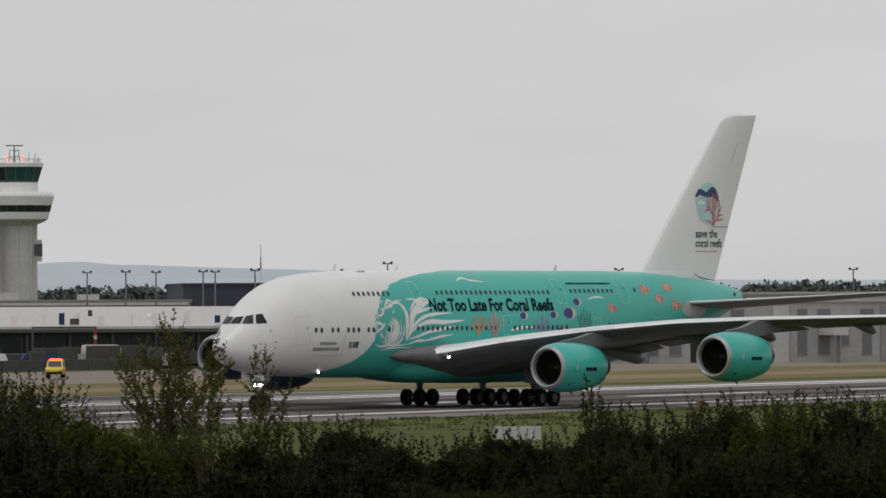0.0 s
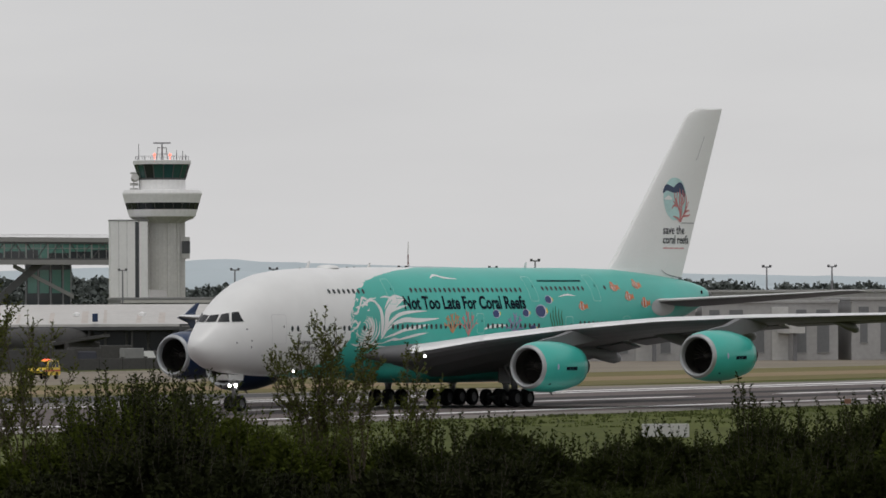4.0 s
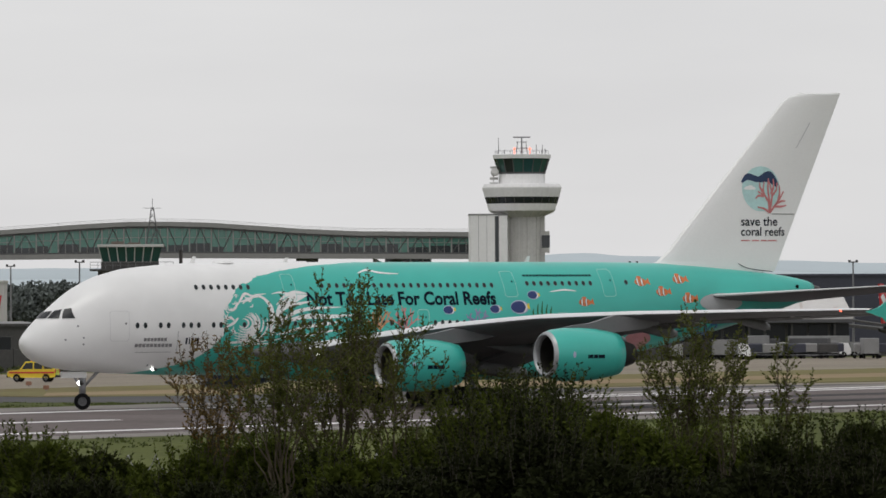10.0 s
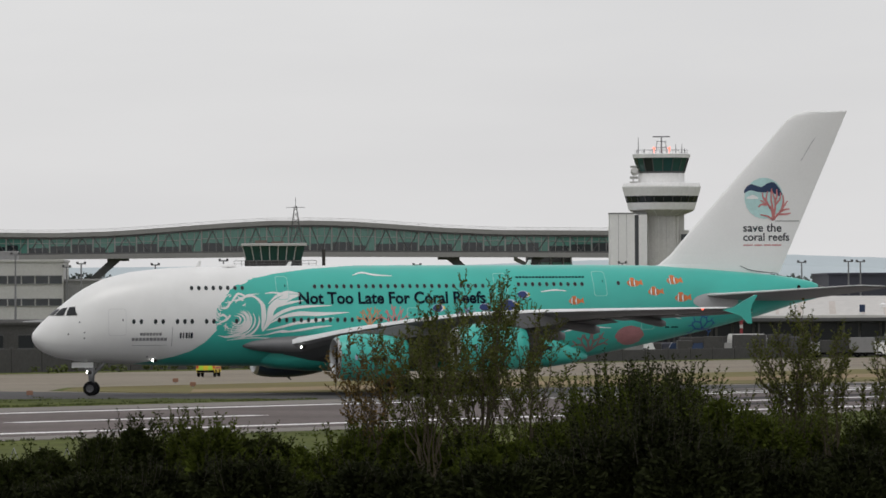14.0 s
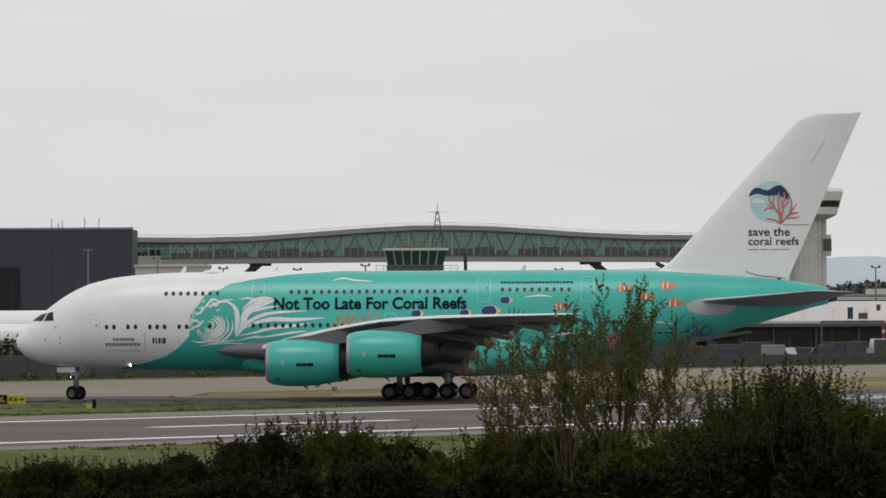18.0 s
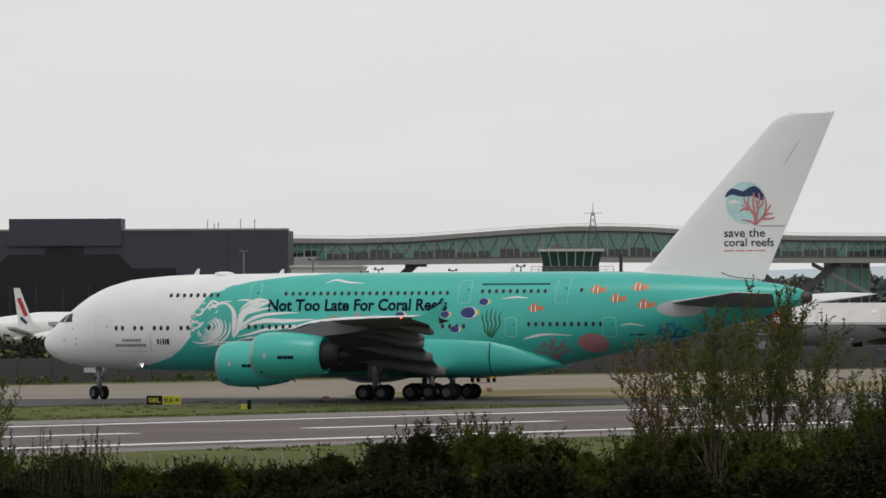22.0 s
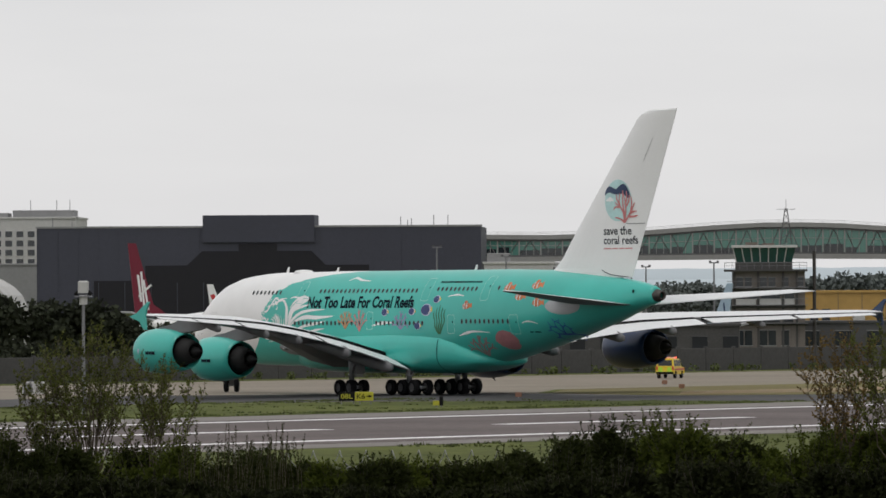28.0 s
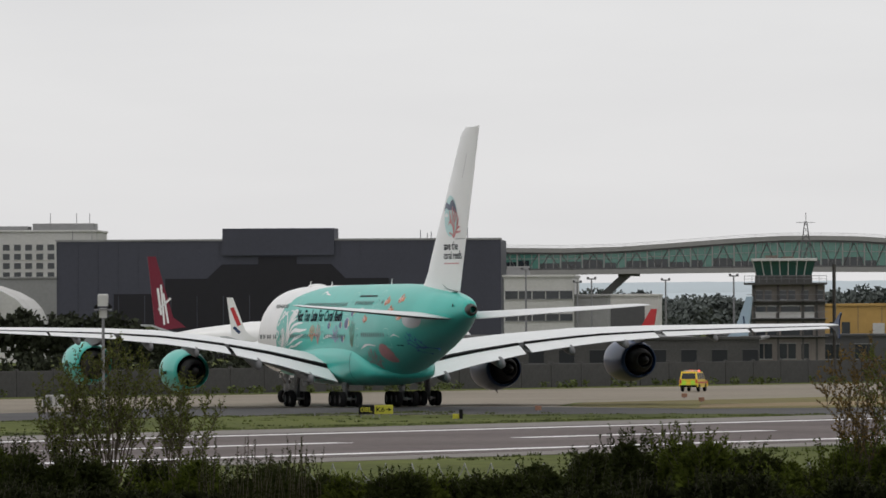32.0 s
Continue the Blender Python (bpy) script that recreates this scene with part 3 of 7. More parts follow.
def fish(u, v, size, parent, body, band, name, label):
    """A painted fish: body, bands and tail."""
    blue = body is M_BLUE_FISH
    f = part(name, blob(u, v, size * (1.2 if blue else 1), size * (0.74 if blue else 0.52), body, name, proud=0.024 if blue else 0.02), parent, label)
    part("tail", ribbon([(u + size * 0.9, v), (u + size * (1.55 if blue else 1.45), v - size * 0.1)], [size * 0.2, size * (0.8 if blue else 1.0)], band if blue else body, "tail"), f)
    if blue:
        part("rim", blob(u + size * 0.1, v, size * 1.34, size * 0.88, M_LILAC_PALE, "rim", proud=0.016), f, "pale rim")
        part("band", ribbon([(u + size * 0.7, v + size * 0.62), (u + size * 1.1, v), (u + size * 0.7, v - size * 0.62)], [size * 0.1, size * 0.2, size * 0.1], M_WHITE, "band", proud=0.03), f)
    else:
        for k in (-0.45, 0.25):
            path = [(u + size * k, v - size * 0.56), (u + size * (k - 0.08), v), (u + size * k, v + size * 0.56)]
            rim = part("band", ribbon(path, [size * 0.22, size * 0.36, size * 0.22], M_INK, "band", proud=0.026), f)
            part("stripe", ribbon(path, [size * 0.11, size * 0.22, size * 0.11], band, "stripe", proud=0.034), rim)
        part("fin", blob(u - size * 0.1, v - size * 0.62, size * 0.4, size * 0.2, body, "fin"), f)


WING = [(2.2, 19.6, 19.6, 3.35, 0.13), (5.0, 22.0, 17.4, 3.95, 0.125), (9.0, 25.0, 14.9, 4.9, 0.115), (14.5, 28.9, 12.0, 5.85, 0.105), (20.0, 32.8, 10.0, 6.5, 0.1),
        (25.7, 37.3, 8.0, 6.83, 0.095), (33.0, 43.4, 5.9, 7.05, 0.09), (39.0, 48.6, 4.0, 7.2, 0.085), (39.85, 49.8, 2.9, 7.23, 0.075)]
AEROFOIL = [(0.0, 0.2, 0.2), (0.012, 0.37, 0.08), (0.05, 0.48, -0.06), (0.15, 0.58, -0.27), (0.32, 0.6, -0.42), (0.52, 0.52, -0.36), (0.7, 0.38, -0.2), (0.78, 0.3, -0.13)]


def wing_at(y):
    return [lerp(y, [(w[0], w[k]) for w in WING]) for k in range(1, 5)]


def wing_point(y, c, h, side):
    """A point at span y, chord fraction c, height h in thicknesses."""
    le, chord, z, th = wing_at(abs(y))
    sag = -0.05 * chord * c * c
    return Vector((GEAR_STATION - le - c * chord, side * y, z + sag + h * th * chord))


def forward_lamp(parent, name, at, r, label):
    """A round lamp that shines forward out of a dark housing."""
    shell = Geo().lathe([(-0.35, 0.02), (-0.3, r), (0.0, r * 1.15), (0.0, r)], 12, "x", tuple(at))
    lamp = part(name, shell.mesh(name, M_DARK_METAL, True), parent, label)
    lens = Geo().lathe([(-0.02, r * 0.98), (0.05, r * 0.9), (0.11, r * 0.55), (0.13, 0.01)], 12, "x", tuple(at))
    part("lens", lens.mesh("lens", M_LAMP), lamp, "lit lens")


def build_wing(root, side):
    g = Geo()
    spans = [2.2, 3.6, 5, 7, 9, 11.7, 14.5, 17.2, 20, 22.8, 25.7, 29.3, 33, 36, 39, 39.85]
    g.loft([[wing_point(y, c, up, side) for c, up, lo in AEROFOIL] for y in spans], closed=False)
    wing = part("wing", g.mesh("wing", M_WING_TOP, True), root, "long swept wing, white above and grey below")
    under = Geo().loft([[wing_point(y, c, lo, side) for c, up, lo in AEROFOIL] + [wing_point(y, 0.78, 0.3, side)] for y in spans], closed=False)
    part("lower_skin", under.mesh("lower_skin", M_WING_UNDER, False), wing, "grey wing underside darkened for shade")
    # leading edge strip of brighter slats
    for a, b in ((4.2, 9), (9.2, 13.6), (16.2, 24.4), (27.0, 32.8), (33.0, 38.8)):
        sl = Geo()
        rr = []
        for y in np.linspace(a, b, 5):
            rr.append([wing_point(y, c, h * 1.06, side) + Vector((0.03, 0, 0)) for c, h in ((0.1, 0.52), (0.05, 0.46), (0.012, 0.36), (-0.001, 0.2))])
        sl.loft(rr, closed=False)
        part("slat", sl.mesh("slat", M_SILVER_WHITE, True), wing)
    # flaps, a little lowered, and the dark slot in front of them
    for a, b, drop in ((3.8, 13.6, 0.03), (14.1, 25.0, 0.028), (25.6, 32.4, 0.02), (32.7, 38.8, 0.02)):
        fl, slot = Geo(), Geo()
        rr, ss = [], []
        for y in np.linspace(a, b, 6):
            chord = wing_at(y)[1]
            d = Vector((0, 0, -drop * chord))
            rr.append([wing_point(y, 0.795, 0.24, side) + d * 0.3, wing_point(y, 0.9, 0.14, side) + d * 0.6, wing_point(y, 1.0, 0.02, side) + d,
                       wing_point(y, 1.0, -0.02, side) + d, wing_point(y, 0.9, -0.1, side) + d * 0.6, wing_point(y, 0.795, -0.14, side) + d * 0.3])
            ss.append([wing_point(y, 0.772, 0.33, side), wing_point(y, 0.8, 0.29, side), wing_point(y, 0.8, -0.05, side), wing_point(y, 0.772, -0.1, side)])
        fl.loft([r[:3] for r in rr], closed=False)
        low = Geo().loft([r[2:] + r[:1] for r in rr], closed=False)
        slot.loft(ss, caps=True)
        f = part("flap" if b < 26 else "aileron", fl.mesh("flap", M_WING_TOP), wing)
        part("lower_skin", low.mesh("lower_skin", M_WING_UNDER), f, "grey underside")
        part("slot", slot.mesh("slot", M_BLACK), f, "dark gap ahead of the flap")
    # canoe-shaped flap track fairings
    for y, r in ((6.4, 0.55), (11.4, 0.55), (17.6, 0.48), (22.2, 0.44), (29.6, 0.36)):
        le, chord, z, th = wing_at(y)
        g2 = Geo()
        n, rr = 12, []
        for k in range(10):
            t = k / 9
            rad = r * (0.15 + 0.85 * math.sin(math.pi * 0.62 * t)) if t < 0.99 else r * 0.55
            c = 0.5 + 0.54 * t
            p = wing_point(y, c, -0.2, side) + Vector((0, 0, -0.25 * r - 0.35 * t))
            rr.append([p + Vector((0, rad * 0.62 * math.cos(2 * math.pi * j / n), rad * math.sin(2 * math.pi * j / n))) for j in range(n)])
        g2.loft(rr, caps=True)
        part("track_fairing", g2.mesh("track_fairing", M_WING_UNDER, True), wing, "canoe-shaped grey flap fairing")
    # arrow-shaped tip fence
    tip, fg = wing_point(39.85, 0, 0, side), Geo()
    shape = [(0.3, 0), (-0.8, 0.3), (-1.7, 0.85), (-2.45, 1.25), (-2.7, 1.2), (-2.2, 0.5), (-2.1, 0), (-2.15, -0.55), (-2.2, -1.1), (-1.85, -1.1), (-1.2, -0.45)]
    ring = lambda y: [(tip.x + a, side * y, tip.z - 0.1 + b) for a, b in shape]
    fg.loft([ring(39.82), ring(39.96)], caps=True)
    part("tip_fence", fg.mesh("tip_fence", M_TEAL if side > 0 else M_NAVY), wing, "teal wing tip fence" if side > 0 else "navy wing tip fence")
    lg = Geo().lathe([(-0.1, 0.01), (-0.05, 0.06), (0.05, 0.06), (0.1, 0.01)], 8, "x", tuple(wing_point(38.6, 0.01, 0, side) + Vector((0.12, 0, 0))))
    part("tip_light", lg.mesh("tip_light", M_RED_LAMP if side > 0 else M_PANE), wing)
    forward_lamp(wing, "landing_light", wing_point(5.6, 0.0, 0.0, side) + Vector((0.06, 0, 0)), 0.1, "bright white landing light")


def build_engine(root, y, station, z, paint, label):
    at = (GEAR_STATION - station, y, z)
    K = 0.965
    cowl = Geo().lathe([(-0.28, 1.78 * K), (-0.7, 1.93 * K), (-1.7, 2.05 * K), (-3.0, 2.06 * K), (-4.3, 1.97 * K), (-5.5, 1.76 * K), (-6.2, 1.6 * K), (-6.2, 1.52 * K), (-5.2, 1.5 * K)], 40, "x", at)
    engine = part("engine", cowl.mesh("engine", paint, True), root, label)
    lip = Geo().lathe([(-0.285, 1.785 * K), (-0.1, 1.68 * K), (0.0, 1.58 * K), (-0.05, 1.5 * K), (-0.3, 1.42 * K), (-0.5, 1.42 * K)], 40, "x", at)
    part("inlet_lip", lip.mesh("inlet_lip", M_LIP, True), engine, "dull metal inlet lip")
    duct = Geo().lathe([(-0.48, 1.42 * K), (-1.5, 1.5 * K), (-2.2, 1.5 * K), (-2.2, 0.05)], 32, "x", at)
    part("inlet_duct", duct.mesh("inlet_duct", M_DARK_METAL, True), engine, "dark inlet duct")
    e = lambda r, da, dx: (dx, r * math.cos(da), r * math.sin(da))
    blade = Geo().add([e(0.35, -0.08, 0.1), e(0.35, 0.08, -0.1), e(0.95, 0.1, -0.16), e(1.44 * K, 0.13, -0.2), e(1.44 * K, -0.02, 0.12), e(0.95, -0.06, 0.12)], [(0, 1, 2, 5), (5, 2, 3, 4)]).mesh("fan_blade", M_DARK_METAL)
    for k in range(24):
        part("fan_blade", blade, engine, at=pose(at[0] - 1.75, at[1], at[2], 15 * k))
    sp = Geo().lathe([(-1.1, 0.02), (-1.2, 0.16), (-1.5, 0.36), (-1.8, 0.42)], 20, "x", at)
    part("spinner", sp.mesh("spinner", M_DARK_METAL, True), engine)
    core = Geo().lathe([(-5.0, 1.2), (-6.1, 1.16), (-6.9, 0.98), (-7.6, 0.76), (-7.6, 0.66), (-7.0, 0.6)], 28, "x", at)
    part("core_nozzle", core.mesh("core_nozzle", M_SOOT, True), engine, "sooty metal core nozzle")
    back = Geo().lathe([(-5.2, 1.5 * K), (-5.22, 1.15)], 28, "x", at)
    part("fan_duct", back.mesh("fan_duct", M_BLACK, True), engine)
    plug = Geo().lathe([(-6.9, 0.5), (-7.8, 0.36), (-8.6, 0.03)], 20, "x", at)
    part("exhaust_plug", plug.mesh("exhaust_plug", M_SOOT, True), engine)
    # pylon up to the wing
    side = 1 if y > 0 else -1
    g, rr = Geo(), []
    for k, (s, w) in enumerate(((1.6, 0.05), (2.4, 0.16), (4.0, 0.26), (6.0, 0.3), (8.2, 0.24), (10.0, 0.05))):
        xx = at[0] - s
        le, chord, zl, th = wing_at(abs(y))
        c = max(0.02, min(0.6, (GEAR_STATION - xx - le) / chord))
        under = zl - 0.05 * chord * c * c - 0.1 if GEAR_STATION - xx > le else zl + 0.1
        top = max(at[2] + 2.0 * K, under) if k < 3 else under
        top = at[2] + (2.06, 2.22, 2.4)[k] * K if k < 3 else top
        low = at[2] + (1.95, 1.85, 1.72, 1.66, 1.9, 2.25)[k] * K
        low = min(low, top - 0.1)
        rr.append([(xx, y + w, low), (xx, y + w, top), (xx, y - w, top), (xx, y - w, low)])
    g.loft(rr, caps=True)
    part("pylon", g.mesh("pylon", M_WING_UNDER), engine, "grey engine pylon")
    if y > 0:
        emblem = lambda u, v, p: Vector((at[0] - u, at[1] + math.sqrt(max(0.1, (2.04 * K + p) ** 2 - (v - 0.25) ** 2)), at[2] + v - 0.25))
        part("emblem", blob(1.5, 0.25, 0.13, 0.24, M_LILAC_PALE, "emblem", emblem), engine, "small round pale emblem")
        for k, (a, b) in enumerate(((2.65, 3.1), (3.14, 3.5), (3.54, 4.1))):
            part("maker_bar", ribbon([(a, 0.1), ((a + b) / 2, 0.1), (b, 0.1)], [0.3, 0.26, 0.3], M_INK, "maker_bar", emblem), engine, "dark bar of unreadable writing")
        part("cowl_latch", ribbon([(0.9, -1.1), (1.2, -1.1)], [0.12, 0.12], M_INK, "cowl_latch", emblem), engine)
    drain = Geo().tube((at[0] - 3.2, y, z - 1.95), (at[0] - 3.5, y, z - 2.2), 0.09, 0.05)
    part("drain_mast", drain.mesh("drain_mast", M_DARK_METAL), engine)


def wheel_meshes(r, w):
    tyre = Geo().lathe([(-w / 2, r * 0.55), (-w / 2, r * 0.85), (-w * 0.36, r * 0.97), (0, r), (w * 0.36, r * 0.97), (w / 2, r * 0.85), (w / 2, r * 0.55)], 28, "y").mesh("tyre", M_TYRE, True)
    g = Geo().lathe([(-w * 0.42, r * 0.56), (-w * 0.3, r * 0.42), (-w * 0.34, r * 0.2), (-w * 0.34, 0.01)], 20, "y").lathe([(w * 0.34, 0.01), (w * 0.34, r * 0.2), (w * 0.3, r * 0.42), (w * 0.42, r * 0.56)], 20, "y")
    for k in range(8):
        a = 2 * math.pi * k / 8
        g.tube((r * 0.3 * math.cos(a), w * 0.31, r * 0.3 * math.sin(a)), (r * 0.3 * math.cos(a), w * 0.37, r * 0.3 * math.sin(a)), r * 0.06, n=6)
    return tyre, g.mesh("rim", M_RIM, True)


def build_gear(root, wheels, station, y, axles, track, leg_top, r, name):
    tyre, rim = wheels
    x = GEAR_STATION - station
    g = Geo().tube((x, y, r + 0.1), (x, y, leg_top), 0.24, 0.3, 12)
    g.tube((x, y, r + 1.0), (x - 1.3, y, leg_top), 0.1, 0.12)
    g.tube((x, y, r + 0.8), (x + 0.9, y * 0.86, leg_top), 0.09, 0.1)
    g.tube((x, y - track * 0.25, r + 1.1), (x, y + track * 0.25, r + 1.1), 0.1)
    leg = part(name, g.mesh("leg", M_STEEL, True), root, "steel landing gear leg with black tyres")
    if len(axles) > 1:
        part("bogie_beam", Geo().tube((x + axles[0] + 0.2, y, r), (x + axles[-1] - 0.2, y, r), 0.16, n=10).mesh("bogie_beam", M_STEEL, True), leg)
    for a in axles:
        part("axle", Geo().tube((x + a, y - track / 2, r), (x + a, y + track / 2, r), 0.09).mesh("axle", M_STEEL, True), leg)
        for k in (-1, 1):
            w = part("tyre", tyre, leg, at=pose(x + a, y + k * track / 2, r, 0, random.uniform(0, 90), 0))
            rm = part("rim", rim, leg, at=pose(x + a, y + k * track / 2, r, 0, random.uniform(0, 90), 0))
    return leg


def build_airliner():
    root = thing("airliner", "huge four-engined double-deck airliner, white nose and teal coral-reef livery", "airliner")
    livery = livery_material()
    # fuselage
    n = 64
    stations = [0, 0.05, 0.12, 0.25, 0.4, 0.7, 1.0, 1.5, 2.2, 3, 3.8, 4.6, 5.5, 6.5, 7.5, 8.5, 10, 12, 14] + list(np.arange(16, 46, 2.0)) + list(np.arange(46, 70, 1.0)) + [70, 70.5]
    g, rings = Geo(), []
    for s in stations:
        top, bottom, mid, half = section(s)
        ring = []
        for k in range(n):
            a = 2 * math.pi * k / n
            c, sn = math.cos(a), math.sin(a)
            y = half * math.copysign(abs(c) ** (2 / 2.2), c)
            z = mid + (top - mid if sn > 0 else mid - bottom) * math.copysign(abs(sn) ** (2 / 2.2), sn)
            ring.append((GEAR_STATION - s, y, z))
        rings.append(ring)
    g.loft(rings, caps=True)
    hull = part("fuselage", g.mesh("fuselage", livery, True), root, "double-deck fuselage, white nose breaking into teal like a wave")
    cone = Geo().lathe([(-36.45, 0.56), (-36.8, 0.5), (-37.2, 0.4), (-37.25, 0.28), (-36.9, 0.26)], 20, "x", (0, 0, 8.72))
    part("tail_cone", cone.mesh("tail_cone", M_DARK_METAL, True), hull, "sooty exhaust at the tail")
    port = Geo().lathe([(-0.03, 0.01), (0.0, 0.16), (0.03, 0.01)], 12, "y", (-34.5, 1.08, 9.1))
    part("vent", port.mesh("vent", M_BLACK), hull)
    # belly fairing
    fr, rr = Geo(), []
    for s, w, lo, hi in ((18.6, 0.4, 3.6, 4.4), (19.4, 1.9, 2.7, 4.6), (21, 3.2, 2.25, 4.75), (24, 3.7, 2.0, 5.6), (30, 3.82, 1.9, 6.0), (36, 3.84, 1.9, 6.1), (40, 3.82, 1.92, 6.0), (43.3, 3.74, 2.0, 5.8), (45.3, 3.58, 2.15, 5.2), (46.8, 3.3, 2.35, 4.5), (48.0, 2.8, 2.6, 3.9), (48.9, 1.9, 2.85, 3.4)):
        ring = []
        for k in range(40):
            a = 2 * math.pi * k / 40
            c, sn = math.cos(a), math.sin(a)
            ring.append((GEAR_STATION - s, w * math.copysign(abs(c) ** 0.65, c), (lo + hi) / 2 + (hi - lo) / 2 * math.copysign(abs(sn) ** 0.65, sn)))
        rr.append(ring)
    fr.loft(rr, caps=True)
    part("belly_fairing", fr.mesh("belly_fairing", M_TEAL, True), root, "bulging teal belly fairing")
    seam, rr = Geo(), []
    for s, grow in ((43.27, 1.006), (43.36, 1.006)):
        rr.append([(GEAR_STATION - s, 3.74 * grow * math.copysign(abs(math.cos(a)) ** 0.65, math.cos(a)), 3.9 + 1.9 * grow * math.copysign(abs(math.sin(a)) ** 0.65, math.sin(a))) for a in np.linspace(-1.2, 0.42, 14)])
    part("fairing_seam", seam.loft(rr, closed=False).mesh("fairing_seam", M_INK), root, "thin dark panel seam")
    for side in (1, -1):
        cuff, rr = Geo(), []
        for s, r in ((17.6, 0.1), (18.6, 0.55), (20.5, 0.95), (23, 1.15), (25, 1.2)):
            cx = Vector((GEAR_STATION - s, side * (2.9 + 0.2 * (s - 17.6)), 4.25))
            rr.append([cx + Vector((0, r * math.cos(2 * math.pi * k / 16), 0.72 * r * math.sin(2 * math.pi * k / 16))) for k in range(16)])
        cuff.loft(rr, caps=True)
        part("root_cuff", cuff.mesh("root_cuff", M_WING_UNDER, True), root, "grey wing root fairing")
    for side in (1, -1):
        build_wing(root, side)
        paint, tone = (M_TEAL, "teal") if side > 0 else (M_NAVY, "navy blue")
        build_engine(root, side * 14.9, 22.9, 3.27, paint, f"{tone} inboard engine cowling")
        build_engine(root, side * 25.7, 30.4, 4.06, paint, f"{tone} outboard engine cowling")
    # fin
    LE = [(10.2, 54.0), (10.75, 54.9), (11.1, 56.0), (12.0, 57.1), (13.4, 58.3), (19.2, 63.6), (23.8, 67.8), (24.25, 68.45), (24.5, 69.25)]
    TE = [(10.0, 66.9), (24.65, 73.4)]

    def fin_half(s, z):
        a, b = lerp(z, LE), lerp(z, TE)
        c = max(0.0, min(1.0, (s - a) / (b - a)))
        return 0.13 * (b - a) * math.sqrt(c) * (1 - c) + 0.02

    def fin_ring(z, c0, c1, tip=1.0):
        a, b = lerp(z, LE), lerp(z, TE)
        cs = [c0 + (c1 - c0) * (k / 10) ** 1.6 for k in range(11)]
        st = [a + (b - a) * c for c in cs]
        return [(GEAR_STATION - s, tip * fin_half(s, z), z) for s in st] + [(GEAR_STATION - s, -tip * fin_half(s, z), z) for s in reversed(st)]

    zs = [10.0, 10.5, 10.75, 11.1, 11.5, 12, 13.4, 15, 17, 19.2, 21, 22.5, 23.8, 24.25, 24.5]
    fg = Geo().loft([fin_ring(z, 0, 0.715) for z in zs] + [fin_ring(24.62, 0.05, 0.715, 0.3)], caps=True)
    fin = part("tail_fin", fg.mesh("tail_fin", M_WHITE, False), root, "tall swept white tail fin")
    rg = Geo().loft([fin_ring(z, 0.7155, 1.0) for z in [10.3] + zs[2:]] + [fin_ring(24.62, 0.7155, 1.0, 0.4)], caps=True)
    rudder = part("rudder", rg.mesh("rudder", M_WHITE, False), fin)
    def on_fin(s, z, proud=0.02):
        return Vector((GEAR_STATION - s, fin_half(s, z) + proud, z))

    flip = lambda s, v, p=0.02: on_fin(s, -v, p)
    disc = part("emblem_disc", blob(65.55, -16.9, 1.8, 1.8, M_DISC, "emblem_disc", flip), fin, "pale teal round emblem")
    part("whale_back", ribbon([(63.7, -17.4), (64.3, -17.85), (65.3, -17.65), (66.3, -17.85), (67.15, -17.15)], [0.1, 0.55, 0.45, 0.95, 0.3], M_NAVY, "whale_back", flip, 0.035), disc, "navy wave shape")
    part("cloud", ribbon([(63.9, -16.9), (64.5, -17.0), (65.0, -16.9)], [0.1, 0.4, 0.1], M_WHITE, "cloud", flip, 0.035), disc)
    for pts in (((66.4, 15.0), (66.15, 16.1), (65.2, 16.7)), ((66.4, 15.0), (66.6, 16.4), (66.3, 17.5)), ((66.4, 15.0), (67.2, 15.9), (67.75, 16.7)), ((66.4, 15.0), (65.9, 15.3), (65.2, 15.45)),
                ((66.15, 16.0), (65.75, 16.7), (65.85, 17.5)), ((66.55, 16.3), (67.0, 16.8), (67.1, 17.4)), ((67.0, 15.7), (67.5, 15.9), (67.95, 15.95)), ((65.8, 16.3), (65.3, 16.35), (65.0, 16.1)),
                ((66.45, 15.6), (66.2, 16.8), (66.25, 17.75)), ((67.2, 15.9), (67.35, 16.6), (67.3, 17.2)), ((66.9, 15.5), (67.6, 15.5), (68.05, 15.6)), ((65.75, 16.6), (65.45, 17.0), (65.4, 17.4)), ((66.5, 16.5), (66.75, 17.1), (66.7, 17.7))):
        part("coral_arm", ribbon([(a, -b) for a, b in pts], [0.2, 0.16, 0.1], M_CORAL, "coral_arm", flip, 0.045), disc, "coral red branch")
    fitted_letters("save the", (63.6, 67.2, -14.68, -13.95), M_INK, flip, fin, "dark painted letter", bold=0.01)
    fitted_letters("coral reefs", (63.6, 67.95, -13.86, -13.15), M_INK, flip, fin, "dark painted letter", bold=0.01)
    for a, b in ((63.6, 64.5), (64.65, 65.4), (65.55, 66.2), (66.3, 67.2)):
        part("small_bar", ribbon([(a, -12.78), (b, -12.78)], [0.1, 0.1], M_CORAL, "small_bar", flip), fin, "pink bar of unreadable writing")
    part("rudder_seam", ribbon([(66.6, -14.9), (68.9, -14.9)], [0.07, 0.07], M_STEEL, "rudder_seam", flip), fin)
    part("panel_seam", ribbon([(69.0, -20.2), (70.3, -22.2)], [0.05, 0.04], M_STEEL, "panel_seam", flip), fin)
    part("panel_seam", ribbon([(63.3, -10.95), (64.4, -10.55), (66.8, -10.3)], [0.05, 0.06, 0.05], M_INK, "panel_seam", flip, 0.06), fin)
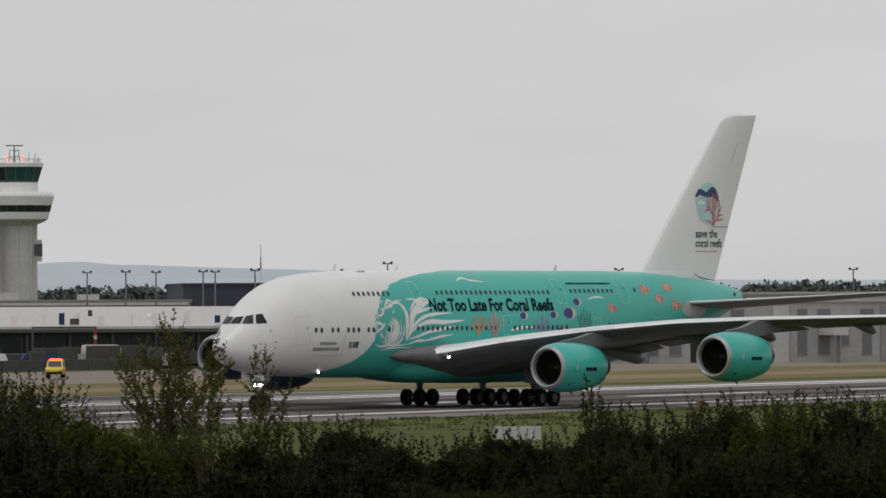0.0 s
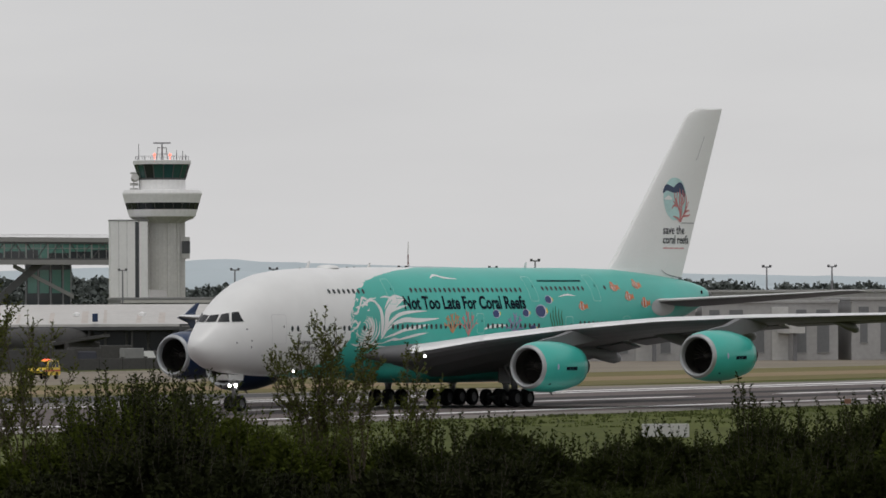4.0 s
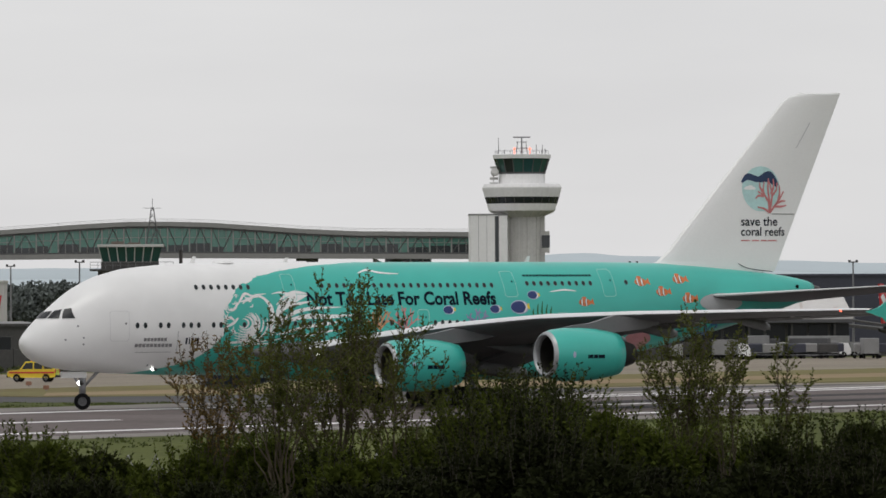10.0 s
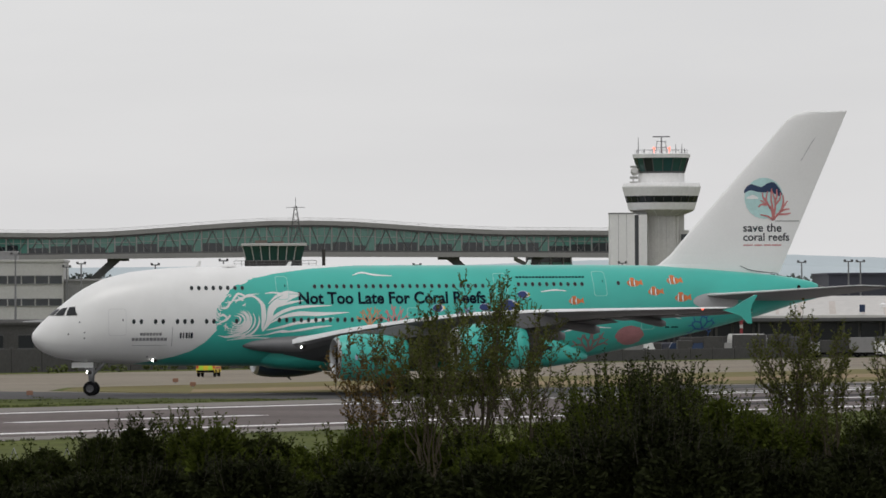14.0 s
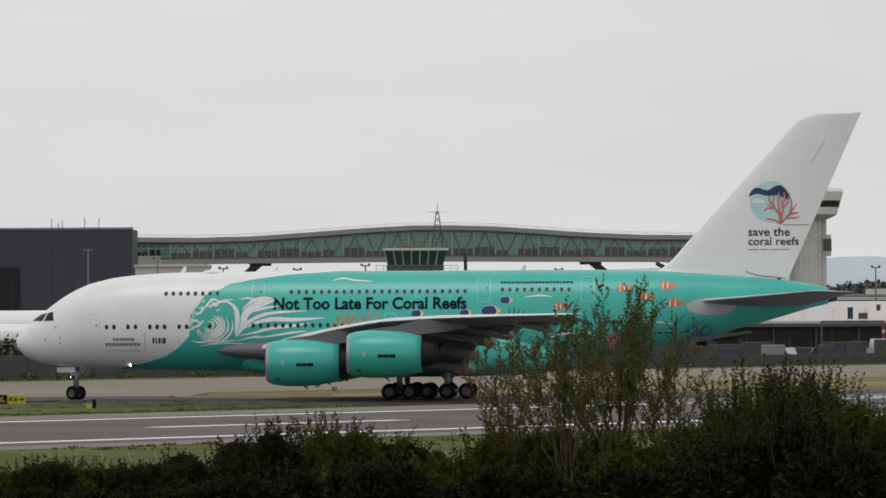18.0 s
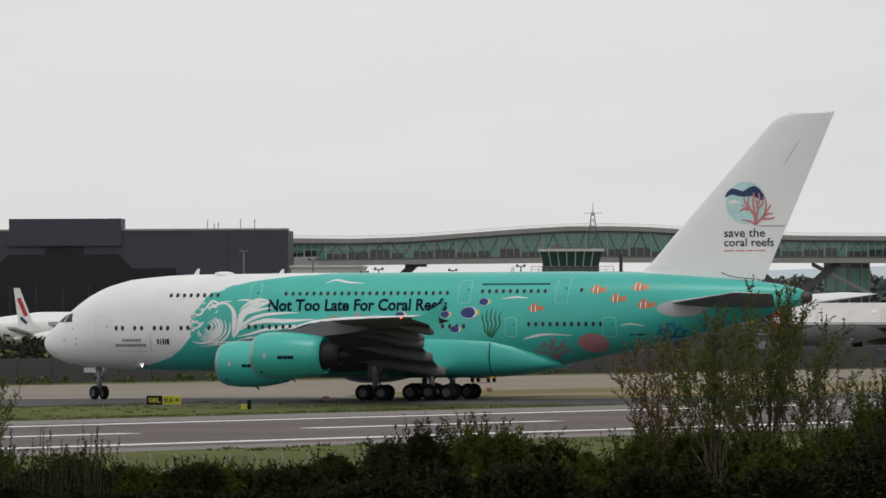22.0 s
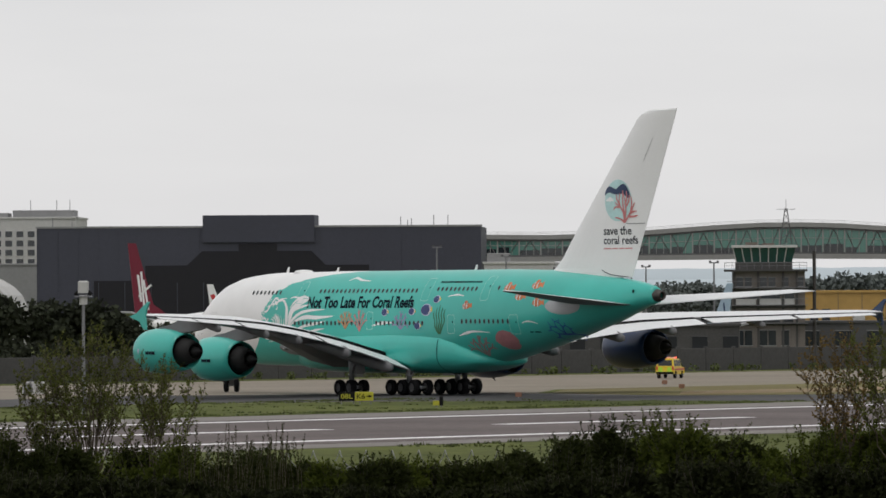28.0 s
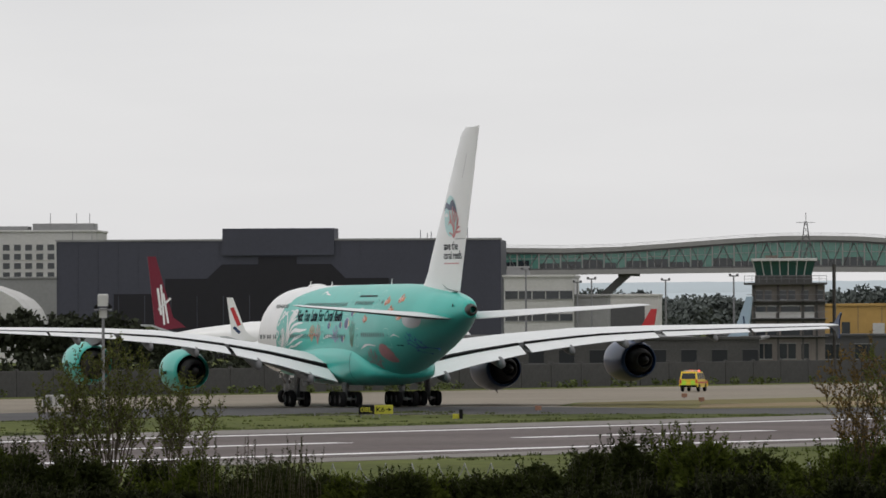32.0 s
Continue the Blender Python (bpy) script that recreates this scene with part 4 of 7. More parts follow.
    # tailplane
    for side in (1, -1):
        tg, rr, ll = Geo(), [], []
        for y, le, te, z, th in ((1.2, 58.5, 68.5, 8.05, 0.5), (4, 60.5, 69.2, 8.28, 0.42), (8, 63.5, 70.4, 8.64, 0.32), (12, 66.5, 71.6, 9.0, 0.22), (15.2, 68.9, 72.5, 9.3, 0.14), (15.7, 69.8, 72.6, 9.34, 0.06)):
            tilt = lambda s: -0.04 * (s - 65.5)
            cs = (0, 0.02, 0.08, 0.2, 0.4, 0.65, 0.85, 1.0)
            f = lambda c: 1.5 * math.sqrt(c) * (1 - c)
            at_c = lambda c, h: (GEAR_STATION - le - c * (te - le), side * y, z + tilt(le + c * (te - le)) + h)
            rr.append([at_c(c, th * f(c)) for c in reversed(cs)] + [at_c(c, -th * f(c)) for c in cs[1:-1]])
            ll.append([at_c(c, -th * f(c) - 0.02) for c in cs[1:]])
        tg.loft(rr, caps=True)
        # the two colours give the tailplane its lit top and shaded underside
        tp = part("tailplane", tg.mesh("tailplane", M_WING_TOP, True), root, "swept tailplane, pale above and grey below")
        part("lower_skin", Geo().loft(ll, closed=False).mesh("lower_skin", M_WING_UNDER, True), tp, "grey tailplane underside darkened for shade")
    part("root_plate", blob(1247, 547, 44, 15, M_GREY_PAINT, "root_plate", proud=0.03, n=24), hull, "bare grey patch round the tailplane root")
    # cockpit windows
    def nose_at(y, z, proud):
        """The point of the nose at width y and height z."""
        lo, hi = 0.15, 9.0
        for _ in range(30):
            m = (lo + hi) / 2
            if section(m)[0] <= z or skin(m, z, 0).y < y:
                lo = m
            else:
                hi = m
        return Vector((GEAR_STATION - hi + proud, y + proud * 0.5, z + proud))

    panes = [((0.05, 6.86), (0.05, 7.36), (0.74, 7.42), (0.84, 6.88)), ((0.96, 6.86), (0.88, 7.44), (1.28, 7.54), (1.58, 6.86)), ((1.7, 6.85), (1.4, 7.56), (1.72, 7.62), (2.16, 6.88))]
    for q in panes:
        for sgn in (1, -1):
            verts = []
            for a in np.linspace(0, 1, 5):
                for b in np.linspace(0, 1, 4):
                    e = [(1 - a) * (1 - b), (1 - a) * b, a * b, a * (1 - b)]
                    p = nose_at(sum(w * c[0] for w, c in zip(e, q)), sum(w * c[1] for w, c in zip(e, q)), 0.035)
                    verts.append((p.x, sgn * p.y, p.z))
            faces = [(4 * k + m, 4 * k + m + 1, 4 * k + m + 5, 4 * k + m + 4) for k in range(4) for m in range(3)]
            part("windscreen_pane", mesh_of("windscreen_pane", verts, faces, M_PANE, True), hull, "dark cockpit window")
    # passenger windows
    us = [(284 + 13.0 * k, 520) for k in range(8)] + [(506 + 13.35 * k, 518) for k in range(24)] + [(879 + 13.05 * k, 515.5) for k in range(10)] + [(1064, 514)]
    us += [(u, 578.5) for u in (179, 192, 217, 230.5, 256, 269, 282, 308, 321, 362)]
    us += [(439 + 13.2 * k, 577) for k in range(32) if not 655 < 439 + 13.2 * k < 695] + [(970 + 13.2 * k, 574) for k in range(11)]
    rim, pane = None, None
    for u, v in us:
        p = on_skin(u, v, 0.012)
        s, z = sheet(u, v)
        nrm = (on_skin(u, v - 4) - on_skin(u, v + 4)).cross(on_skin(u - 4, v) - on_skin(u + 4, v)).normalized()
        if nrm.y < 0:
            nrm = -nrm
        tilt = math.degrees(math.atan2(nrm.z, nrm.y))
        if rim is None:
            oval = lambda w, h, d: [(w * math.cos(2 * math.pi * k / 14), d, h * math.sin(2 * math.pi * k / 14)) for k in range(14)]
            rim = Geo().loft([oval(0.165, 0.225, 0.0), oval(0.157, 0.215, 0.012), oval(0.13, 0.185, 0.012), oval(0.125, 0.18, 0.004)]).mesh("window_rim", M_WINDOW_RIM)
            pane = Geo().add(oval(0.13, 0.185, 0.008), [tuple(range(14))]).mesh("window", M_PANE)
        m = Matrix.Translation(p) @ pose(0, 0, 0, tilt, 0, 0)
        w = part("window", pane, hull, at=m)
        part("window_rim", rim, w)
    # door outlines
    for u0, u1, v0, v1, m in ((436, 458, 500, 541, M_TEAL_LIGHT), (834, 858, 496, 537, M_TEAL_LIGHT), (1017, 1041, 493, 537, M_TEAL_LIGHT), (926, 948, 562, 596, M_TEAL_LIGHT), (1105, 1130, 562, 597, M_TEAL_LIGHT), (671, 692, 556, 589, M_TEAL_LIGHT), (135, 166, 556, 603, M_FAINT)):
        corner = [(u0 + 3, v0), (u1 - 3, v0), (u1, v0 + 3), (u1, v1 - 3), (u1 - 3, v1), (u0 + 3, v1), (u0, v1 - 3), (u0, v0 + 3)]
        loop = [tuple(a + (b - a) * k / 5 for a, b in zip(p, q)) for p, q in zip(corner, corner[1:] + corner[:1]) for k in range(5)]
        g, cu, cv = Geo(), (u0 + u1) / 2, (v0 + v1) / 2
        o1 = [on_skin(a, b, 0.03) for a, b in loop]
        o2 = [on_skin(cu + (a - cu) * (1 - 1.6 / (u1 - u0)), cv + (b - cv) * (1 - 1.6 / (v1 - v0)), 0.03) for a, b in loop]
        g.loft([o1, o2])
        d = part("door_outline", g.mesh("door_outline", m), hull, "thin pale outline of a cabin door")
        part("door_handle", blob(u1 - 6, cv - 4, 1.2, 1.8, M_INK, "door_handle"), d)
    # the breaking wave
    wave = []
    c = lambda x, y: (300 + x / 2.94, 470 + y / 2.94)
    for k in range(8):
        r = 26 + 13.5 * k
        a0, a1 = -105 + 13 * k, 150 - 7 * k
        arc = [c(178 + 10 * math.sin(k) + r * 0.98 * math.cos(radians(a)), 312 + r * 0.78 * math.sin(radians(a))) for a in np.linspace(a0, a1, 7)]
        wave.append((arc, [0.5, 2.0 + (k % 2), 3.4, 2.4 + 1.4 * (k % 3), 3.4, 2.2, 0.5]))
    crest = [[(78, 262), (92, 290), (112, 286), (130, 300)], [(84, 330), (104, 322), (128, 310), (150, 288)], [(150, 232), (168, 206), (196, 178), (232, 190)], [(160, 214), (190, 210), (220, 200), (250, 184), (306, 178)],
             [(236, 196), (270, 190), (296, 204), (316, 236)], [(96, 250), (120, 252), (140, 240), (150, 216)], [(86, 392), (130, 400), (190, 392), (250, 396), (330, 390)]]
    wave += [([c(*q) for q in pts], [0.6, 3.6, 4.4, 3.0, 0.6][: max(3, len(pts))]) for pts in crest]
    splash = [([(316, 360), (326, 300), (322, 240), (300, 200)], [2, 9, 8, 1]), ([(318, 372), (352, 320), (372, 250), (440, 205), (520, 185)], [2, 9, 13, 14, 1]), ([(330, 350), (380, 300), (450, 262), (540, 246), (690, 240)], [2, 6, 6, 5, 0.6]),
              ([(350, 336), (420, 300), (510, 282), (620, 284), (782, 276)], [1, 5, 8, 7, 0.6]), ([(340, 366), (420, 350), (500, 330), (600, 318), (700, 304)], [1, 4, 5, 6, 0.6]), ([(352, 230), (400, 190), (460, 172), (520, 178)], [1, 5, 6, 0.6]),
              ([(420, 380), (520, 366), (610, 352), (690, 344)], [1, 4, 4, 0.6]), ([(336, 178), (380, 172), (440, 182), (500, 192)], [0.6, 3, 4, 0.6]), ([(400, 246), (470, 224), (540, 214)], [1, 5, 0.6]), ([(330, 392), (420, 372), (480, 376)], [1, 4, 0.6])]
    wave += [([c(*q) for q in pts], ws) for pts, ws in splash]
    fl = random.Random(4)
    for k in range(34):
        a = radians(100 + 200 * k / 33 + fl.uniform(-8, 8))
        r = fl.uniform(0.72, 1.02)
        x, y, h, L = 175 + 112 * r * math.cos(a), 300 + 92 * r * math.sin(a) - 16, fl.uniform(0, 6.28), fl.uniform(12, 26)
        wave.append(([c(x + L * math.cos(h + b) * 0.5, y + L * math.sin(h + b) * 0.5) for b in (0, 1.1, 2.2)], [0.6, fl.uniform(1.6, 3.0), 0.6]))
    for pts, ws in wave:
        part("wave_streak", ribbon(pts, ws, M_WHITE, "wave_streak"), hull, "white curl of the painted wave")
    for pts, ws in (([(578, 499), (596, 494), (618, 498), (650, 500)], [1, 3, 3, 1]), ([(918, 529), (944, 526), (966, 528)], [1, 3, 1]), ([(1138, 577), (1156, 574), (1180, 578)], [1, 3, 1]),
                    ([(960, 600), (985, 594), (1010, 592), (1048, 594)], [1, 5, 3, 1]), ([(690, 582), (720, 577), (760, 576)], [1, 6, 1]), ([(345, 612), (390, 608), (440, 609), (480, 606)], [1, 2, 2, 1])):
        part("white_streak", ribbon(pts, ws, M_WHITE, "white_streak"), hull, "thin white painted ripple")
    # lettering; writing that names firms is drawn as bars
    fitted_letters("Not Too Late For Coral Reefs", (475, 816, 527.5, 549.5), M_INK, on_skin, hull, "large dark navy letter of the slogan", bold=0.03)
    for u0, u1, v, w in (*((190 + 5.6 * k, 194.4 + 5.6 * k, 600.5, 9) for k in range(7)), *((176 + 6.3 * k, 181 + 6.3 * k, 609.5, 9.5) for k in range(10)), (178, 238, 620, 1.2), *((876 + 6.1 * k, 880.4 + 6.1 * k, 503, 5.5) for k in range(21)), (1152, 1160, 593, 4), (1164, 1178, 593, 4)):
        part("name_bar", ribbon([(u0, v), ((u0 + u1) / 2, v), (u1, v)], [w * 0.55] * 3, M_INK if v < 605 and u0 > 400 else M_STEEL, "name_bar"), hull, "bar of a firm's name")
    part("name_rule", ribbon([(247, 588), (247, 622)], [0.8, 0.8], M_STEEL, "name_rule"), hull)
    for u, w in ((262, 3), (267, 2), (272.5, 3), (277, 2), (281.5, 4)):
        part("name_bar", ribbon([(u, 598), (u, 608)], [w, w], M_INK, "name_bar"), hull, "dark bar of a firm's name")
    # painted sea life
    for u, v, sz in ((1092, 514, 11.8), (1168, 510, 12), (1130, 530, 11.8), (1181, 541, 12.6), (980, 546, 11.2)):
        fish(u, v, sz, hull, M_ORANGE, M_WHITE, "clownfish", "orange and white striped painted fish")
    for u, v, sz in ((885, 534, 8), (857, 553, 12.5), (813, 556, 7.8), (832, 582, 7.8), (728, 557, 8)):
        fish(u, v, sz, hull, M_BLUE_FISH, M_YELLOW, "blue_fish", "deep blue painted fish with a yellow tail")
    for k in range(5):
        u, d = 900, (k - 2) * 1.0
        top = (556, 548, 544, 549, 552)[k]
        part("weed", ribbon([(u + d, 597), (u + 5 * d - 1.5, 586), (u + 7.5 * d + 1.5, 574), (u + 8 * d - 1.5, 562), (u + 8.5 * d + 1, top)], [2, 3.2, 2.6, 3, 1.2], M_WEED, "weed"), hull, "green painted sea weed frond")
    coral_branches(779, 571, 34, M_LILAC, "coral", hull, seed=3, spread=1.3, width=3, label="lilac painted coral")
    coral_branches(648, 572, 40, M_CORAL, "coral", hull, seed=5, spread=0.9, width=3, label="pink painted coral")
    coral_branches(603, 570, 34, M_ORANGE_SOFT, "coral", hull, seed=8, spread=1.0, width=3.6, label="orange painted coral")
    coral_branches(1227, 580, 34, M_BLUE_CORAL, "coral", hull, seed=9, spread=2.0, width=3.4, label="blue painted coral")
    coral_branches(1012, 615, 40, M_CORAL_PALE, "coral", hull, seed=11, spread=1.2, width=5, label="dull orange painted coral")
    part("brain_coral", blob(1085, 607, 27, 17, M_CORAL_DUSK, "brain_coral", ragged=0.06), hull, "dusky pink rounded painted coral")
    # antennas and lights
    for s, h in ((14.5, 0.5), (22.5, 0.4), (44.0, 0.5)):
        bl = Geo().loft([[(GEAR_STATION - s + a, b, 11.0) for a, b in ((0.2, 0), (0, 0.04), (-0.3, 0), (0, -0.04))], [(GEAR_STATION - s - 0.25 + 0.5 * a, 0.5 * b, 11.05 + h) for a, b in ((0.2, 0), (0, 0.04), (-0.3, 0), (0, -0.04))]], caps=True)
        part("antenna", bl.mesh("antenna", M_WHITE), hull)
    dome = Geo().lathe([(0, 0.9), (0.18, 0.8), (0.26, 0.4), (0.28, 0.02)], 20, "z", (GEAR_STATION - 17.2, 0, 11.0))
    part("radome", dome.mesh("radome", M_WHITE, True), hull, "low white aerial dome")
    for u, v in ((86, 579), (94, 597), (94, 607), (67, 600), (207, 640)):
        part("probe", blob(u, v, 1.6, 1.6, M_STEEL, "probe"), hull)
    forward_lamp(hull, "body_light", skin(10.2, 3.05, 0.1), 0.09, "bright white turn-off light")
    # landing gear
    big, small = wheel_meshes(0.7, 0.52), wheel_meshes(0.62, 0.42)
    global nose_gear
    nose_gear = nose = build_gear(root, small, 5.2, 0.0, (0,), 0.98, 3.0, 0.62, "nose_gear")
    ng = Geo().box(GEAR_STATION - 5.5, GEAR_STATION - 3.6, 0.55, 0.6, 2.4, 2.85)
    part("gear_door", ng.mesh("gear_door", M_WHITE), nose, "white nose gear door")
    ng = Geo().box(GEAR_STATION - 5.5, GEAR_STATION - 3.6, -0.6, -0.55, 2.4, 2.85)
    part("gear_door", ng.mesh("gear_door", M_WHITE), nose, "white nose gear door")
    for k in (-0.28, 0.28):
        forward_lamp(nose, "taxi_light", Vector((GEAR_STATION - 4.95, k, 2.0)), 0.16, "bright white taxi light")
    for side in (1, -1):
        wg = build_gear(root, big, 33.7, side * 6.2, (0.85, -0.85), 1.35, 4.3, 0.7, "wing_gear")
        part("gear_door", Geo().box(GEAR_STATION - 34.5, GEAR_STATION - 32.7, side * 5.35 - 0.04, side * 5.35 + 0.04, 1.9, 3.9).mesh("gear_door", M_WING_UNDER), wg)
        build_gear(root, big, 37.6, side * 2.65, (1.7, 0, -1.7), 1.5, 2.6, 0.7, "body_gear")
    return root


airliner = build_airliner()


# ---- airport buildings beyond the airfield ----
def windows_row(host, xs, z0, z1, w, y, pane, frame_mat=None, name="window"):
    """Real panes set in a wall whose face is at y; each pane is its own part."""
    me = Geo().box(-w / 2, w / 2, -0.06, 0.02, 0, z1 - z0).mesh(name, pane)
    fm = None
    if frame_mat:
        g = Geo()
        for a, b, c, d in ((-w / 2 - 0.1, w / 2 + 0.1, z1 - z0, z1 - z0 + 0.12), (-w / 2 - 0.1, w / 2 + 0.1, -0.14, 0)):
            g.box(a, b, -0.14, 0.02, c, d)
        fm = g.mesh("window_frame", frame_mat)
    for x in xs:
        o = part(name, me, host, at=Matrix.Translation((x, y, z0)))
        if fm:
            part("window_frame", fm, o)


def plain_building(name, label, category, x0, x1, y0, y1, z1, m, roof=None, over=0.25):
    t = thing(name, label, category, Matrix.Translation(((x0 + x1) / 2, y0, 0)))
    hx = (x1 - x0) / 2
    wall = part("wall", Geo().box(-hx, hx, 0, y1 - y0, 0, z1).mesh("wall", m), t)
    part("roof_edge", Geo().box(-hx - over, hx + over, -over, y1 - y0 + over, z1, z1 + 0.4, 0.05).mesh("roof_edge", roof or m), t)
    return t, wall


# charcoal hangar
HX = -111.3
hangar = thing("hangar", "huge charcoal metal-clad maintenance hangar with black doors", "hangar", Matrix.Translation((HX, 1400, 0)))
part("main_hall", Geo().box(-42.9, 48.5, 0, 25, 0, 24.2).mesh("main_hall", M_HANGAR), hangar)
part("raised_bay", Geo().box(-8.65, 14.35, -0.6, 12, 24.2, 26.75).box(-8.65, 14.35, -0.6, 0, 21.2, 24.2).mesh("raised_bay", M_HANGAR), hangar, "raised centre bay")
for x0, x1 in ((-43.1, -8.65), (14.35, 48.7)):
    part("parapet", Geo().box(x0, x1, -0.15, 0.6, 24.2, 24.6).mesh("parapet", M_MID_GREY), hangar)
steps = [(-31.1, 0), (-31.1, 13.4), (-20.5, 13.4), (-20.5, 16.5), (-11.9, 16.5), (-8.8, 19.4), (-1.3, 19.4), (-1.3, 20.9), (6.6, 20.9), (6.6, 19.4), (13.7, 19.4), (16.6, 16.5), (25.5, 16.5), (25.5, 0)]
dg = Geo().loft([[(x, -0.35, z) for x, z in steps], [(x, 0.1, z) for x, z in steps]], caps=True)
doors = part("hangar_door", dg.mesh("hangar_door", M_HANGAR_DARK), hangar, "black stepped doors")
for k in range(11):
    part("door_seam", Geo().box(-30.2 + 5.4 * k, -30.05 + 5.4 * k, -0.42, -0.35, 0.2, 13).mesh("door_seam", M_HANGAR), doors)
for k in range(22):
    part("cladding_rib", Geo().box(-42.7 + 4.15 * k, -42.55 + 4.15 * k, -0.08, 0.0, 0, 24.2).mesh("cladding_rib", M_HANGAR), hangar)
for x in (31.8, 33.2, 34.0, 38.6, 41.5, -36, -40):
    part("roof_mast", Geo().tube((x, 4, 24.2), (x, 4, 25.6 + 0.4 * (x % 3)), 0.08).mesh("roof_mast", M_POLE), hangar)
# hotel behind it
hotel, hw = plain_building("hotel", "white hotel block with rows of dark windows", "building", -211.71, -161.71, 1550, 1575, 28.2, M_PALE_WALL)
for z in (24.0, 21.9, 19.8, 17.7, 15.6):
    windows_row(hw, [-23.5 + 2.55 * k for k in range(19)], z, z + 1.35, 1.55, 0, M_DARK_GLASS, M_PALE_WALL)
part("roof_plant", Geo().box(-12, 9, 4, 12, 28.6, 29.6, 0.1).box(10, 24, 5, 14, 28.6, 30.2, 0.1).mesh("roof_plant", M_MID_GREY), hotel, "grey rooftop plant room")
for x in (14, 20, 23):
    part("aerial", Geo().tube((x, 6, 30), (x, 6, 32.5), 0.07).mesh("aerial", M_POLE), hotel)
plain_building("low_block", "grey low service block", "building", -201.85, -154.85, 1480, 1500, 17.2, M_MID_GREY)
# arched white store
arch = thing("arched_store", "white arch-roofed store building", "building", Matrix.Translation((-165.23, 1300, 0)))
prof = [(-17, 0), (-17, 8)] + [(-16.5 * math.cos(math.pi * k / 12), 8.5 + 7.2 * math.sin(math.pi * k / 12)) for k in range(1, 12)] + [(17, 8), (17, 0)]
part("shell", Geo().loft([[(x, 0, z) for x, z in prof], [(x, 30, z) for x, z in prof]], caps=True).mesh("shell", M_PALE_WALL), arch)
part("canopy", Geo().box(4, 11, -0.8, 0, 11.2, 12.6, 0.1).mesh("canopy", M_MID_GREY), arch, "grey canopy")
# office and car park
office, ow = plain_building("office_block", "pale grey office block with a dark window band", "building", -55.56, -42.76, 1250, 1280, 15.6, M_PALE_WALL)
for z0, z1 in ((11.6, 13.0), (7.6, 8.8), (3.8, 5.0)):
    windows_row(ow, [-5 + 2.5 * k for k in range(5)], z0, z1, 2.3, 0, M_DARK_GLASS, M_MID_GREY, "window_band")
part("roof_plant", Geo().box(-6, -2, 3, 10, 15.9, 17.6, 0.1).mesh("roof_plant", M_MID_GREY), office, "grey plant room")
plain_building("link_block", "grey low link building", "building", -43.04, -36.64, 1252, 1270, 12.0, M_MID_GREY)
shed, sw = plain_building("cargo_shed", "white low cargo shed", "building", -40.86, -28.36, 1300, 1330, 12.2, M_ROOF_PALE)
# a flat dark sheet on the wall gives the shade inside the bay
part("bay_shade", Geo().box(-4.6, 3.6, -0.05, 0.02, 0, 10.6).mesh("bay_shade", M_BRIDGE_DARK), shed, "dark sheet for the shade in the open bay")

# footbridge over the taxiway
BY, BD = 1500.0, 6.0
ROOF = [(-101.7, 24.0), (-77, 23.95), (-65.5, 23.8), (-53, 23.65), (-40.5, 23.95), (-28, 24.8), (-16, 25.65), (-5.8, 26.15), (3.4, 26.15), (11.2, 25.95), (23, 25.15), (31.5, 24.5), (44.5, 23.9), (70, 23.65)]
bx = np.linspace(-101.7, 69.3, 58)
bridge = thing("footbridge", "long glazed passenger footbridge with an arched grey roof", "bridge", Matrix.Translation((0, BY, 0)))


def strip(lo, hi, y0, y1):
    return Geo().loft([[(x, y0, lo(x)), (x, y0, hi(x)), (x, y1, hi(x)), (x, y1, lo(x))] for x in bx], caps=True)


roof_z = lambda x: lerp(x, ROOF)
part("roof", strip(lambda x: roof_z(x) - 1.25, lambda x: roof_z(x) - 0.25, -0.5, BD + 0.5).mesh("roof", M_BRIDGE), bridge, "curved grey roof")
part("fascia", strip(lambda x: roof_z(x) - 1.65, lambda x: roof_z(x) - 1.25, -0.3, BD + 0.3).mesh("fascia", M_BRIDGE_DARK), bridge)
part("deck", strip(lambda x: 18.0 - 0.007 * abs(x), lambda x: 19.05 - 0.007 * abs(x), -0.45, BD + 0.45).mesh("deck", M_BRIDGE), bridge, "grey deck beam")
part("sill", strip(lambda x: 19.05 - 0.007 * abs(x), lambda x: 19.4 - 0.007 * abs(x), -0.2, BD + 0.2).mesh("sill", M_BRIDGE_DARK), bridge)
